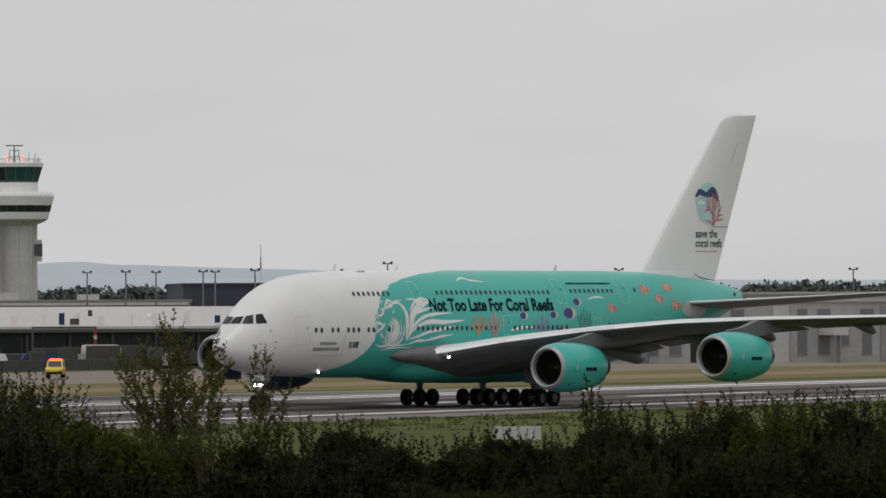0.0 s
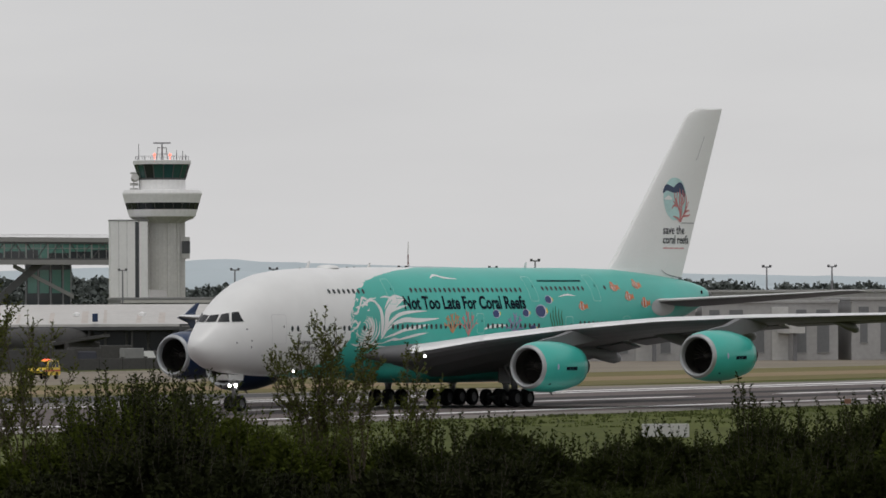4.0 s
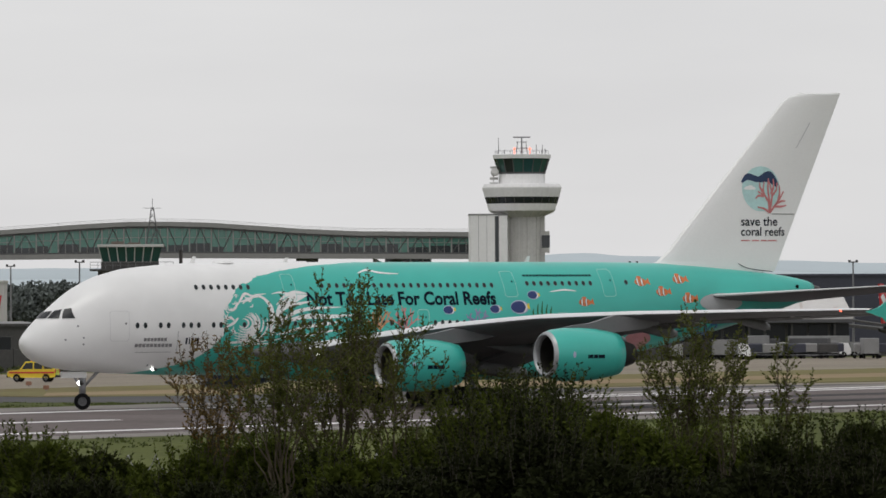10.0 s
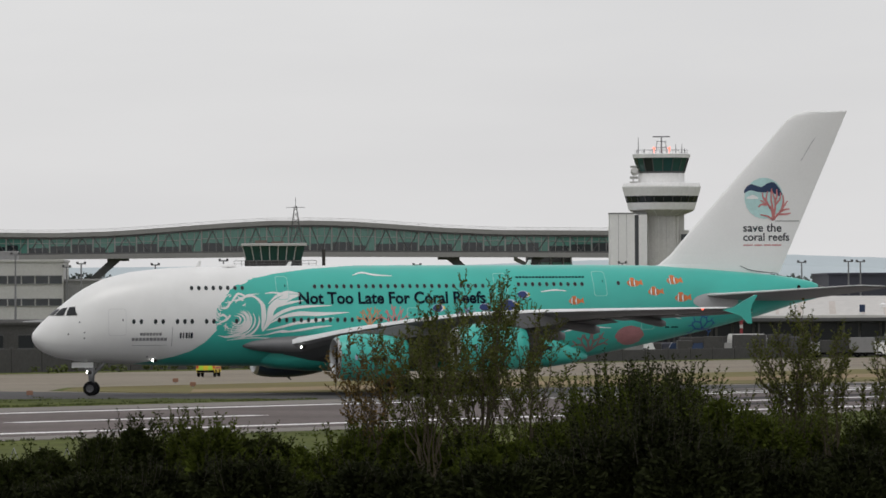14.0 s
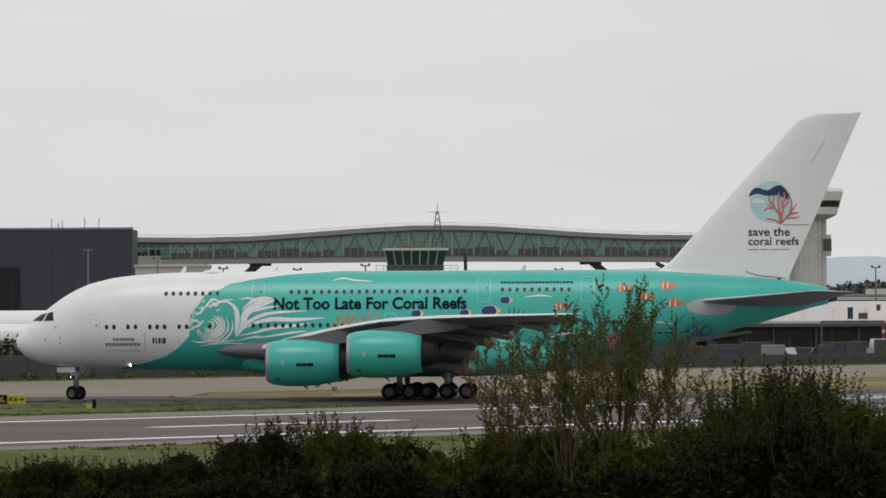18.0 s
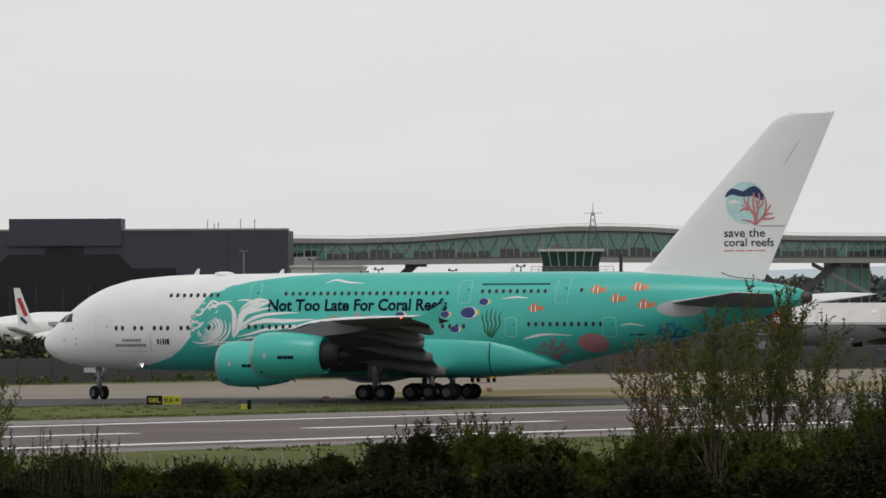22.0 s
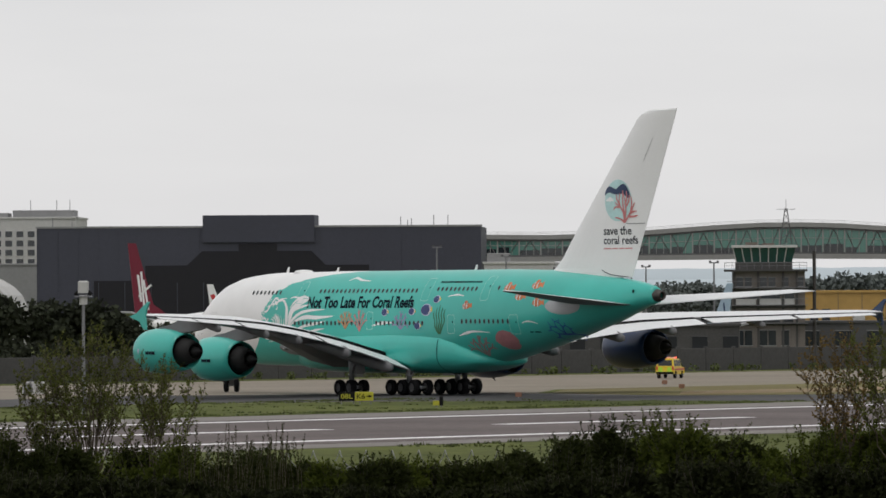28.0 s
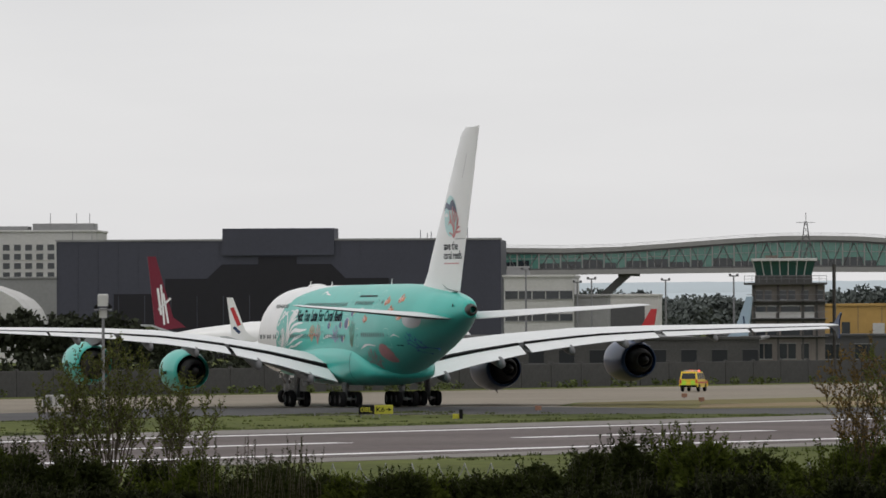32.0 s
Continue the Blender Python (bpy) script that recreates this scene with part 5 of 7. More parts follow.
for k in range(36):
    x0, x1 = -101.7 + 4.75 * k, -101.7 + 4.75 * (k + 1)
    za, zb = 19.4 - 0.007 * abs(x0), 19.4 - 0.007 * abs(x1)
    ta, tb = roof_z(x0) - 1.65, roof_z(x1) - 1.65
    pg = Geo().add([(x0, 0, za), (x1, 0, zb), (x1, 0, tb), (x0, 0, ta), (x0, 0.1, za), (x1, 0.1, zb), (x1, 0.1, tb), (x0, 0.1, ta)], [(0, 1, 2, 3), (7, 6, 5, 4), (3, 2, 6, 7), (0, 4, 5, 1)])
    part("pane", pg.mesh("pane", M_GREEN_GLASS), bridge)
    part("mullion", Geo().box(x0 - 0.14, x0 + 0.14, -0.12, 0.1, za, ta).mesh("mullion", M_BRIDGE), bridge)
    for q in (0.33, 0.67):
        part("mullion", Geo().box(x0 + 4.75 * q - 0.06, x0 + 4.75 * q + 0.06, -0.08, 0.05, za, ta - 0.1).mesh("mullion", M_BRIDGE), bridge)
    part("blind", Geo().box(x0 + 0.2, x0 + (4.5 if k % 4 else 2.6), -0.03, 0.0, za, za + 1.1 + 0.35 * (k % 3)).mesh("blind", M_DARK_GLASS), bridge, "darker lower glazing")
    up = k % 2 == 0
    xm = (x0 + x1) / 2
    br = Geo().tube((x0 + 0.2, -0.05, ta if up else za), (xm, -0.05, za if up else ta), 0.1, n=5).tube((xm, -0.05, za if up else ta), (x1 - 0.2, -0.05, tb if up else zb), 0.1, n=5)
    part("truss_brace", br.mesh("truss_brace", M_BRIDGE_DARK), bridge)
    part("transom", Geo().box(x0 + 0.14, x1 - 0.14, -0.07, 0.0, (za + ta) / 2 + 0.5, (za + ta) / 2 + 0.62).mesh("transom", M_BRIDGE), bridge)
    rg = Geo().tube((x0, 0.2, roof_z(x0) - 0.25), (x0, 0.2, roof_z(x0) + 0.35), 0.05, n=4).tube((x0, 0.2, roof_z(x0) + 0.35), (x1, 0.2, roof_z(x1) + 0.35), 0.05, n=4).tube((x0, 0.2, roof_z(x0) + 0.05), (x1, 0.2, roof_z(x1) + 0.05), 0.04, n=4)
    part("roof_rail", rg.mesh("roof_rail", M_PALE_WALL), bridge)
part("glass_back", Geo().box(-101.7, 69.3, BD - 0.1, BD, 18.5, 22).mesh("glass_back", M_GREEN_GLASS), bridge)
for base, arms in ((43.5, (33.2, 53.5)), (-48.8, (-39.3, -58.3))):
    for a in arms:
        part("pier_arm", Geo().loft([[(base + d, BD / 2 - 0.9, 9.5) for d in (-1.1, 1.1)] + [(base + d, BD / 2 + 0.9, 9.5) for d in (1.1, -1.1)], [(a + d, BD / 2 - 0.9, 18.0) for d in (-1.3, 1.3)] + [(a + d, BD / 2 + 0.9, 18.0) for d in (1.3, -1.3)]], caps=True).mesh("pier_arm", M_BRIDGE_DARK), bridge, "slanting dark pier arm")
    part("pier_foot", Geo().box(base - 1.9, base + 1.9, BD / 2 - 1.1, BD / 2 + 1.1, 0, 10.0, 0.2).mesh("pier_foot", M_BRIDGE_DARK), bridge)
    part("pier_head", Geo().box(arms[0] - 2.4, arms[0] + 2.4, BD / 2 - 1, BD / 2 + 1, 17.2, 18.0).mesh("pier_head", M_BRIDGE_DARK), bridge)
stair = thing("stair_tower", "glazed stair tower under the footbridge end", "stair tower", Matrix.Translation((58.22, 1503, 0)))
part("frame", Geo().box(-8, 2, 0, 5, 0, 18).mesh("frame", M_DARK_GLASS), stair)
part("ramp", Geo().loft([[(-10.6, -0.3, 17.0), (-10.6, -0.3, 17.9), (-10.6, 4, 17.9), (-10.6, 4, 17.0)], [(2.5, -0.3, 10.2), (2.5, -0.3, 11.1), (2.5, 4, 11.1), (2.5, 4, 10.2)]], caps=True).mesh("ramp", M_BRIDGE), stair)
for x in (-7.9, -5.2, -2.5, 0.2, 1.9):
    part("post", Geo().box(x - 0.15, x + 0.15, -0.12, 0.0, 0, 18).mesh("post", M_POLE), stair)
windows_row(stair, [-6.5, -3.9, -1.2, 1.1], 11.4, 16.5, 2.0, -0.02, M_GREEN_GLASS, None, "pane")

# control tower
tower = thing("control_tower", "pale concrete airport control tower with a flared white collar", "control tower", Matrix.Translation((71.83, 1348, 0)))
part("shaft", Geo().lathe([(0, 3.7), (24.7, 3.55)], 20, "z").mesh("shaft", M_TOWER), tower, "ribbed concrete shaft")
for k in range(10):
    a = 2 * math.pi * k / 10
    part("shaft_rib", Geo().box(-0.35, 0.35, -0.2, 0.2, 0, 24.6).mesh("shaft_rib", M_TOWER), tower, at=pose(3.52 * math.cos(a), 3.52 * math.sin(a), 0, 0, 0, math.degrees(a) + 90))
part("soffit", Geo().lathe([(24.6, 3.75), (25.0, 4.3), (25.86, 6.4)], 32, "z").mesh("soffit", M_TOWER), tower)
for k in range(20):
    a = 2 * math.pi * k / 20
    part("soffit_rib", Geo().loft([[(3.7, -0.12, 24.6), (3.7, 0.12, 24.6), (3.7, 0.12, 24.9), (3.7, -0.12, 24.9)], [(6.2, -0.12, 25.62), (6.2, 0.12, 25.62), (6.2, 0.12, 25.8), (6.2, -0.12, 25.8)]], caps=True).mesh("soffit_rib", M_TOWER), tower, at=pose(0, 0, 0, 0, 0, math.degrees(a)))
part("collar_lower", Geo().lathe([(25.86, 6.4), (25.95, 6.5), (27.3, 6.88)], 36, "z").mesh("collar_lower", M_TOWER_WHITE), tower)
part("collar_glazing", Geo().lathe([(27.3, 6.82), (28.6, 7.2)], 36, "z").mesh("collar_glazing", M_DARK_GLASS), tower, "dark window band")
for k in range(24):
    a = 2 * math.pi * k / 24
    part("collar_mullion", Geo().tube((6.86, 0, 27.3), (7.24, 0, 28.6), 0.06, n=4).mesh("collar_mullion", M_BRIDGE_DARK), tower, at=pose(0, 0, 0, 0, 0, math.degrees(a)))
part("collar_upper", Geo().lathe([(28.6, 7.3), (30.25, 7.76), (30.5, 7.76), (31.1, 7.45), (31.15, 7.0), (31.0, 4.4)], 36, "z").mesh("collar_upper", M_TOWER_WHITE), tower)
part("drum", Geo().lathe([(30.9, 4.56), (33.2, 4.56)], 24, "z").mesh("drum", M_TOWER_WHITE), tower)
part("cab_floor", Geo().lathe([(33.25, 0.05), (33.25, 4.4)], 24, "z").mesh("cab_floor", M_BRIDGE_DARK), tower)
part("console", Geo().lathe([(33.25, 3.3), (34.2, 3.5), (34.3, 3.1), (33.3, 2.9)], 16, "z").mesh("console", M_BLACK), tower, "dark ring of control desks")
part("cab_core", Geo().lathe([(33.25, 0.7), (36.1, 0.7)], 12, "z").mesh("cab_core", M_BRIDGE_DARK), tower)
for k in range(16):
    a0, a1 = 2 * math.pi * (k + 0.03) / 16, 2 * math.pi * (k + 0.97) / 16
    c = lambda r, a, z: (r * math.cos(a), r * math.sin(a), z)
    part("cab_pane", mesh_of("cab_pane", [c(4.5, a0, 33.3), c(4.5, a1, 33.3), c(5.38, a1, 36.1), c(5.38, a0, 36.1), c(4.45, a0, 33.3), c(4.45, a1, 33.3), c(5.33, a1, 36.1), c(5.33, a0, 36.1)],
                             [(0, 1, 2, 3), (7, 6, 5, 4), (1, 5, 6, 2), (0, 3, 7, 4)], M_CAB_GLASS if k % 5 else M_DARK_GLASS), tower)
    part("cab_mullion", Geo().tube(c(4.52, a0 - 0.012, 33.2), c(5.42, a0 - 0.012, 36.15), 0.1, n=5).mesh("cab_mullion", M_BRIDGE_DARK), tower)
part("cab_sill", Geo().lathe([(33.1, 4.6), (33.45, 4.62), (33.45, 4.4)], 24, "z").mesh("cab_sill", M_BRIDGE_DARK), tower)
part("cab_roof", Geo().lathe([(36.1, 5.3), (36.12, 5.62), (36.85, 5.72), (36.95, 5.5), (37.0, 0.1)], 32, "z").mesh("cab_roof", M_TOWER_WHITE), tower, "white overhanging cab roof")
rail = Geo()
for k in range(16):
    a, b = 2 * math.pi * k / 16, 2 * math.pi * (k + 1) / 16
    rail.tube((5.2 * math.cos(a), 5.2 * math.sin(a), 36.9), (5.2 * math.cos(a), 5.2 * math.sin(a), 37.7), 0.05, n=4)
    rail.tube((5.2 * math.cos(a), 5.2 * math.sin(a), 37.7), (5.2 * math.cos(b), 5.2 * math.sin(b), 37.7), 0.03, n=4)
part("roof_rail", rail.mesh("roof_rail", M_POLE), tower)
mg = Geo()
for x in (-1.1, 1.1):
    mg.tube((x, 0, 37.0), (x * 0.75, 0, 39.4), 0.07, n=5)
mg.box(-1.2, 1.2, -0.5, 0.5, 38.1, 38.2).box(-1.0, 1.0, -0.4, 0.4, 39.35, 39.45).tube((0, 0, 37), (0, 0, 40.2), 0.16, 0.12)
part("radar_mast", mg.mesh("radar_mast", M_POLE), tower, "grey lattice radar mount")
part("radar_bar", Geo().box(-1.7, 1.7, -0.15, 0.15, 40.2, 40.45, 0.05).mesh("radar_bar", M_POLE), tower)
part("dish", Geo().lathe([(-0.1, 0.5), (0.1, 0.55)], 12, "y", (0.4, -0.6, 38.7)).mesh("dish", M_POLE), tower)
for x in (-1.5, 1.5):
    part("beacon", Geo().lathe([(-0.28, 0.02), (0, 0.28), (0.28, 0.02)], 10, "z", (x, -1.2, 38.0)).tube((x, -1.2, 36.9), (x, -1.2, 37.8), 0.06, n=5).mesh("beacon", M_RED_LAMP), tower, "lit red warning beacon")
for x, h in ((-4.6, 40.2), (-3.4, 37.9), (2.8, 38.9), (4.0, 38.8), (4.5, 38.0)):
    part("aerial", Geo().tube((x, -1, 36.9), (x, -1, h), 0.09, 0.05).mesh("aerial", M_POLE), tower)
part("collar_dish", Geo().box(-6.3, -4.7, -1.5, 0.2, 31.0, 31.5).tube((-5.6, -0.9, 31.3), (-5.6, -0.9, 34.4), 0.1, n=6).tube((-5.4, -1.6, 33.2), (-5.4, -2.2, 33.7), 0.75, 0.75, 12).box(-6.2, -4.9, -1.0, -0.2, 34.2, 34.6).box(-6.3, -4.7, -1.1, -0.3, 32.0, 32.5).mesh("collar_dish", M_PALE_WALL), tower, "pale dishes on the collar roof")
part("stair_shaft", Geo().box(2.6, 4.4, -1, 2, 0, 24.9).mesh("stair_shaft", M_TOWER), tower)
part("side_bay", Geo().box(3.6, 5.3, -1.2, 1.6, 17.7, 21.9).mesh("side_bay", M_TOWER), tower, "projecting pale bay")
part("side_window", Geo().box(3.75, 5.36, -1.26, 1.2, 18.7, 21.1).mesh("side_window", M_DARK_GLASS), tower)
annex = thing("lift_block", "tall pale lift block at the end of the footbridge", "building", Matrix.Translation((61.25, 1338, 0)))
part("wall", Geo().box(0, 4.75, 0, 8, 0, 25.0).mesh("wall", M_TOWER_WHITE), annex)
part("slot", Geo().box(4.75, 5.55, 0.2, 7, 0, 24.8).mesh("slot", M_DARK_GLASS), annex, "dark vertical glazing")
part("wall", Geo().box(5.55, 7.2, 0, 8, 0, 24.9).mesh("wall", M_TOWER_WHITE), annex)
part("roof_edge", Geo().box(-0.1, 7.3, -0.1, 8.1, 25.0, 25.25).mesh("roof_edge", M_MID_GREY), annex)
for x in (1.55, 3.15):
    part("panel_joint", Geo().box(x, x + 0.06, -0.02, 0.02, 0, 24.9).mesh("panel_joint", M_MID_GREY), annex)

# old brick control tower with a lattice mast
M_TOWER_BRICK = mat("weathered_tower_brick", (0.165, 0.145, 0.13), 0.85, 0, 0.25, 0.4, 4)
old = thing("old_tower", "weathered brown brick apron tower with a glazed cab", "control tower", Matrix.Translation((-3.39, 1100, 0)))
part("block", Geo().box(-5.6, 6.1, 0, 10, 0, 13.3).mesh("block", M_TOWER_BRICK), old, "brown brick tower block")
for z in (4.6, 7.4, 10.0):
    part("floor_band", Geo().box(-5.7, 6.2, -0.15, 10, z, z + 0.45).mesh("floor_band", M_WALL), old)
for x in (-5.4, -1.6, 2.4, 4.6):
    part("column", Geo().box(x, x + 0.35, -0.2, 0.1, 0, 13.2).mesh("column", M_WALL), old)
windows_row(old, [-4.2, -2.4, -0.2, 1.3, 3.6], 8.9, 9.8, 1.5, -0.02, M_DARK_GLASS, M_PALE_WALL)
for a, b in ((-5.0, -1.8), (-1.2, 2.3), (2.8, 4.4)):
    part("white_panel", Geo().box(a, b, -0.1, 0, 7.95, 8.8).mesh("white_panel", M_PALE_WALL), old, "white spandrel panel")
windows_row(old, [-4.4, -3.0, -0.6, 0.8, 2.9, 5.3], 10.9, 12.3, 1.1, -0.02, M_DARK_GLASS, M_MID_GREY)
windows_row(old, [-4.4, -3.0, -0.6, 0.8, 2.9], 1.4, 3.8, 1.2, -0.02, M_DARK_GLASS, M_MID_GREY)
for z in (5.0, 7.9, 10.7):
    part("balcony_rail", Geo().tube((-6.4, -0.9, z + 1.0), (6.6, -0.9, z + 1.0), 0.05, n=4).box(-6.4, 6.6, -0.95, 0, z - 0.1, z).mesh("balcony_rail", M_POLE), old, "narrow walkway with a rail")
windows_row(old, [-4.2, -2.4, -0.2, 1.3, 3.4], 5.2, 6.4, 1.5, -0.02, M_DARK_GLASS, M_WALL)
part("balcony", Geo().box(-6.9, 6.5, -1.2, 10.5, 13.3, 13.6).mesh("balcony", M_WALL), old)
rg = Geo()
for k in range(12):
    rg.tube((-6.8 + 1.2 * k, -1.1, 13.6), (-6.8 + 1.2 * k, -1.1, 14.7), 0.05, n=4)
rg.tube((-6.8, -1.1, 14.7), (6.4, -1.1, 14.7), 0.06, n=4).tube((-6.8, -1.1, 14.2), (6.4, -1.1, 14.2), 0.04, n=4)
part("balcony_rail", rg.mesh("balcony_rail", M_POLE), old)
part("cab_base", Geo().box(-5.1, 4.1, 0.3, 9, 13.6, 14.8).mesh("cab_base", M_WALL), old)
for k in range(7):
    x0, x1 = -4.9 + 1.28 * k, -4.9 + 1.28 * (k + 1)
    f0, f1 = x0 * 1.13 + 0.05, x1 * 1.13 + 0.05
    part("cab_pane", mesh_of("cab_pane", [(x0 + 0.05, 0.3, 14.8), (x1 - 0.05, 0.3, 14.8), (f1 - 0.05, -0.3, 17.1), (f0 + 0.05, -0.3, 17.1)], [(0, 1, 2, 3)], M_CAB_GLASS), old)
    part("cab_mullion", Geo().tube((x0, 0.28, 14.8), (f0, -0.32, 17.1), 0.09, n=5).mesh("cab_mullion", M_PALE_WALL), old)
part("cab_core", Geo().box(-4.6, 3.8, 0.9, 8, 14.8, 17.1).mesh("cab_core", M_DARK_GLASS), old)
part("cab_roof", Geo().box(-5.7, 4.9, -0.7, 9.5, 17.1, 17.5, 0.06).mesh("cab_roof", M_PALE_WALL), old)
part("roof_clutter", Geo().box(-3.5, -1.5, 2, 4, 17.5, 18.0).box(-0.8, 1.2, 2, 4, 17.5, 17.85).mesh("roof_clutter", M_BROWN_BRICK), old)
mast = Geo()
for sx in (-1, 1):
    mast.tube((3.1 + sx * 0.95, 3, 17.4), (3.1 + sx * 0.2, 3, 23.3), 0.1, 0.07, 5)
for k in range(6):
    z, w = 17.6 + k, 0.95 - 0.127 * k
    mast.tube((3.1 - w, 3, z), (3.1 + w - 0.12, 3, z + 0.9), 0.06, n=4).tube((3.1 + w, 3, z), (3.1 - w + 0.12, 3, z + 0.9), 0.06, n=4)
mast.tube((3.1, 3, 23.2), (3.1, 3, 24.9), 0.06, n=4).tube((1.6, 3, 23.3), (4.6, 3, 23.3), 0.05, n=4)
part("lattice_mast", mast.mesh("lattice_mast", M_BRIDGE_DARK), old, "dark steel lattice mast")
part("flue", Geo().tube((7.6, 2, 0), (7.6, 2, 16.5), 0.28, n=8).mesh("flue", M_DARK_METAL), old)

# ochre shed, pier and blocks behind
ochre, oc = plain_building("ochre_shed", "ochre yellow metal shed", "building", 1.63, 27, 1150, 1180, 9.9, M_OCHRE)
for k in range(6):
    part("cladding_joint", Geo().box(-10 + 4 * k, -9.9 + 4 * k, -0.04, 0, 0, 9.9).mesh("cladding_joint", M_BROWN_BRICK), ochre)
windows_row(oc, [-10, -8], 4.5, 7.2, 1.4, 0, M_DARK_GLASS, None)
part("vent", Geo().box(-3.5, -1.5, -0.6, 0, 5.0, 7.0).mesh("vent", M_PALE_WALL), ochre)
sb, sbw = plain_building("service_block", "low dark service building", "building", -14.87, 43.13, 1118, 1135, 4.9, M_BRIDGE_DARK)
windows_row(sbw, [-26 + 5.2 * k for k in range(11)], 1.2, 3.6, 2.6, 0, M_DARK_GLASS, M_MID_GREY)
ls, lsw = plain_building("apron_store", "low dark grey apron store", "building", -46, -7, 984, 990, 4.9, M_WALL)
windows_row(lsw, [-17 + 4.4 * k for k in range(9)], 1.6, 3.4, 2.2, 0, M_PANE, M_BRIDGE_DARK)
pier = thing("pier_building", "long low pier with a pale sloping roof and dark glazing", "building", Matrix.Translation((64.93, 1000, 0)))
L = 36
part("roof", Geo().loft([[(x, -4.0, 5.35), (x, -4.0, 5.75), (x, 10, 8.6), (x, 24, 5.75), (x, 24, 5.35)] for x in (-L, L)], caps=True).mesh("roof", M_ROOF_PALE), pier, "pale sheet roof with faint stains")
part("hall", Geo().box(-L + 0.5, L - 0.5, -2.0, 22, 0, 5.4).mesh("hall", M_WALL), pier)
part("eave", Geo().box(-L, L, -4.1, -3.9, 4.9, 5.4).mesh("eave", M_BRIDGE_DARK), pier)
windows_row(pier, [-34 + 3.1 * k for k in range(23)], 1.6, 4.7, 2.7, -2.02, M_PANE, None, "pane")
for k in range(12):
    part("column", Geo().box(-35 + 6.2 * k, -34.7 + 6.2 * k, -3.6, -3.3, 0, 5.4).mesh("column", M_WALL), pier)
for k in range(17):
    x, w = -33 + 4.1 * k + (k * 7 % 5) * 0.3, 0.5 + 0.25 * (k % 3)
    part("roof_stain", Geo().add([(x, -3.2, 5.93), (x + w, -3.2, 5.93), (x + w + 0.5, 3 + k % 4, 7.2 + 0.203 * (k % 4)), (x + 0.6, 3 + k % 4, 7.2 + 0.203 * (k % 4))], [(0, 1, 2, 3)]).mesh("roof_stain", M_STAIN), pier)
for x in (-24, -14.5, 8, 21):
    part("roof_vent", Geo().lathe([(0, 0.5), (0.4, 0.5), (0.6, 0.2), (0.65, 0.02)], 10, "z", (x, 2, 6.9)).mesh("roof_vent", M_TOWER_WHITE), pier, "round white roof vent")
for x, w, z, h in ((-5.5, 0.8, 6.0, 1.7), (-3.9, 1.3, 6.0, 0.9), (-1.3, 0.6, 7.2, 0.9), (17, 0.8, 6.2, 1.1), (-22, 0.8, 6.1, 1.2)):
    part("gate_sign", Geo().box(x, x + w, -4.4, -4.1, z, z + h).mesh("gate_sign", M_NAVY if x < -5 or x > 10 else M_BRIDGE_DARK), pier, "dark gate sign")
upper, up_w = plain_building("terminal_block", "pale terminal block with dark windows", "building", 58.58, 98.58, 1250, 1290, 9.6, M_MID_GREY)
windows_row(up_w, [-17 + 3.6 * k for k in range(10)], 8.0, 8.7, 2.4, 0, M_BRIDGE_DARK, None)
part("roof_edge", Geo().box(-19.5, 19.5, -0.25, -0.02, 9.0, 9.5).mesh("roof_edge", M_ROOF_PALE), up_w)
part("roof_plant", Geo().box(-14, -11, 4, 12, 9.9, 11.4).mesh("roof_plant", M_ROOF_PALE), upper)
part("roof_plant", Geo().box(0, 3.6, 4, 12, 9.9, 11.0).mesh("roof_plant", M_ROOF_PALE), upper)
plain_building("dark_terminal", "dark grey flat terminal building", "building", 97.94, 150.94, 1260, 1300, 12.6, M_HANGAR)
plain_building("grey_terminal", "grey flat terminal building", "building", 127.52, 204.52, 1120, 1170, 10.2, M_HAZE_WALL)
# window glass lightened to grey, so that its colour holds the haze
M_HAZED_PANE = mat("haze_greyed_window", (0.15, 0.155, 0.16), 0.5, 0, 0.15, 0.3, 2)
for x0, x1, z, m in ((112, 131, 7.2, M_HAZE_WALL), (132, 152, 8.4, M_HAZE_WALL), (154, 186, 8.8, M_HAZE_WALL)):
    b, w = plain_building("gate_room", "grey gate room with tall windows and a passenger jetty", "building", x0, x1, 1000, 1025, z, m)
    n, half = int((x1 - x0) / 3.2), (x1 - x0) / 2
    for k in range(n):
        if k % 5 == 3:
            part("wall_bay", Geo().box(-half + 0.6 + 3.2 * k, -half + 3.0 + 3.2 * k, -0.35, 0, 0, z - 0.6, 0.05).mesh("wall_bay", M_PALE_WALL if k % 2 else M_MID_GREY), b, "projecting plain bay")
            continue
        tall = 1.2 if k % 3 else 2.6
        windows_row(w, [-half + 1.8 + 3.2 * k], tall, z - 3.0, 1.1 + 0.35 * (k % 3), 0, M_HAZED_PANE, M_MID_GREY)
        if k % 4 != 2:
            windows_row(w, [-half + 1.8 + 3.2 * k], z - 2.2, z - 1.0, 1.5 + 0.5 * (k % 2), 0, M_HAZED_PANE, None)
    part("jetty", Geo().box(1, 3.4, -12, 0, 4.0, 6.6, 0.1).mesh("jetty", M_PALE_WALL), b, "white passenger jetty")
    part("jetty_leg", Geo().tube((2.2, -10, 0), (2.2, -10, 4.0), 0.3).mesh("jetty_leg", M_POLE), b)


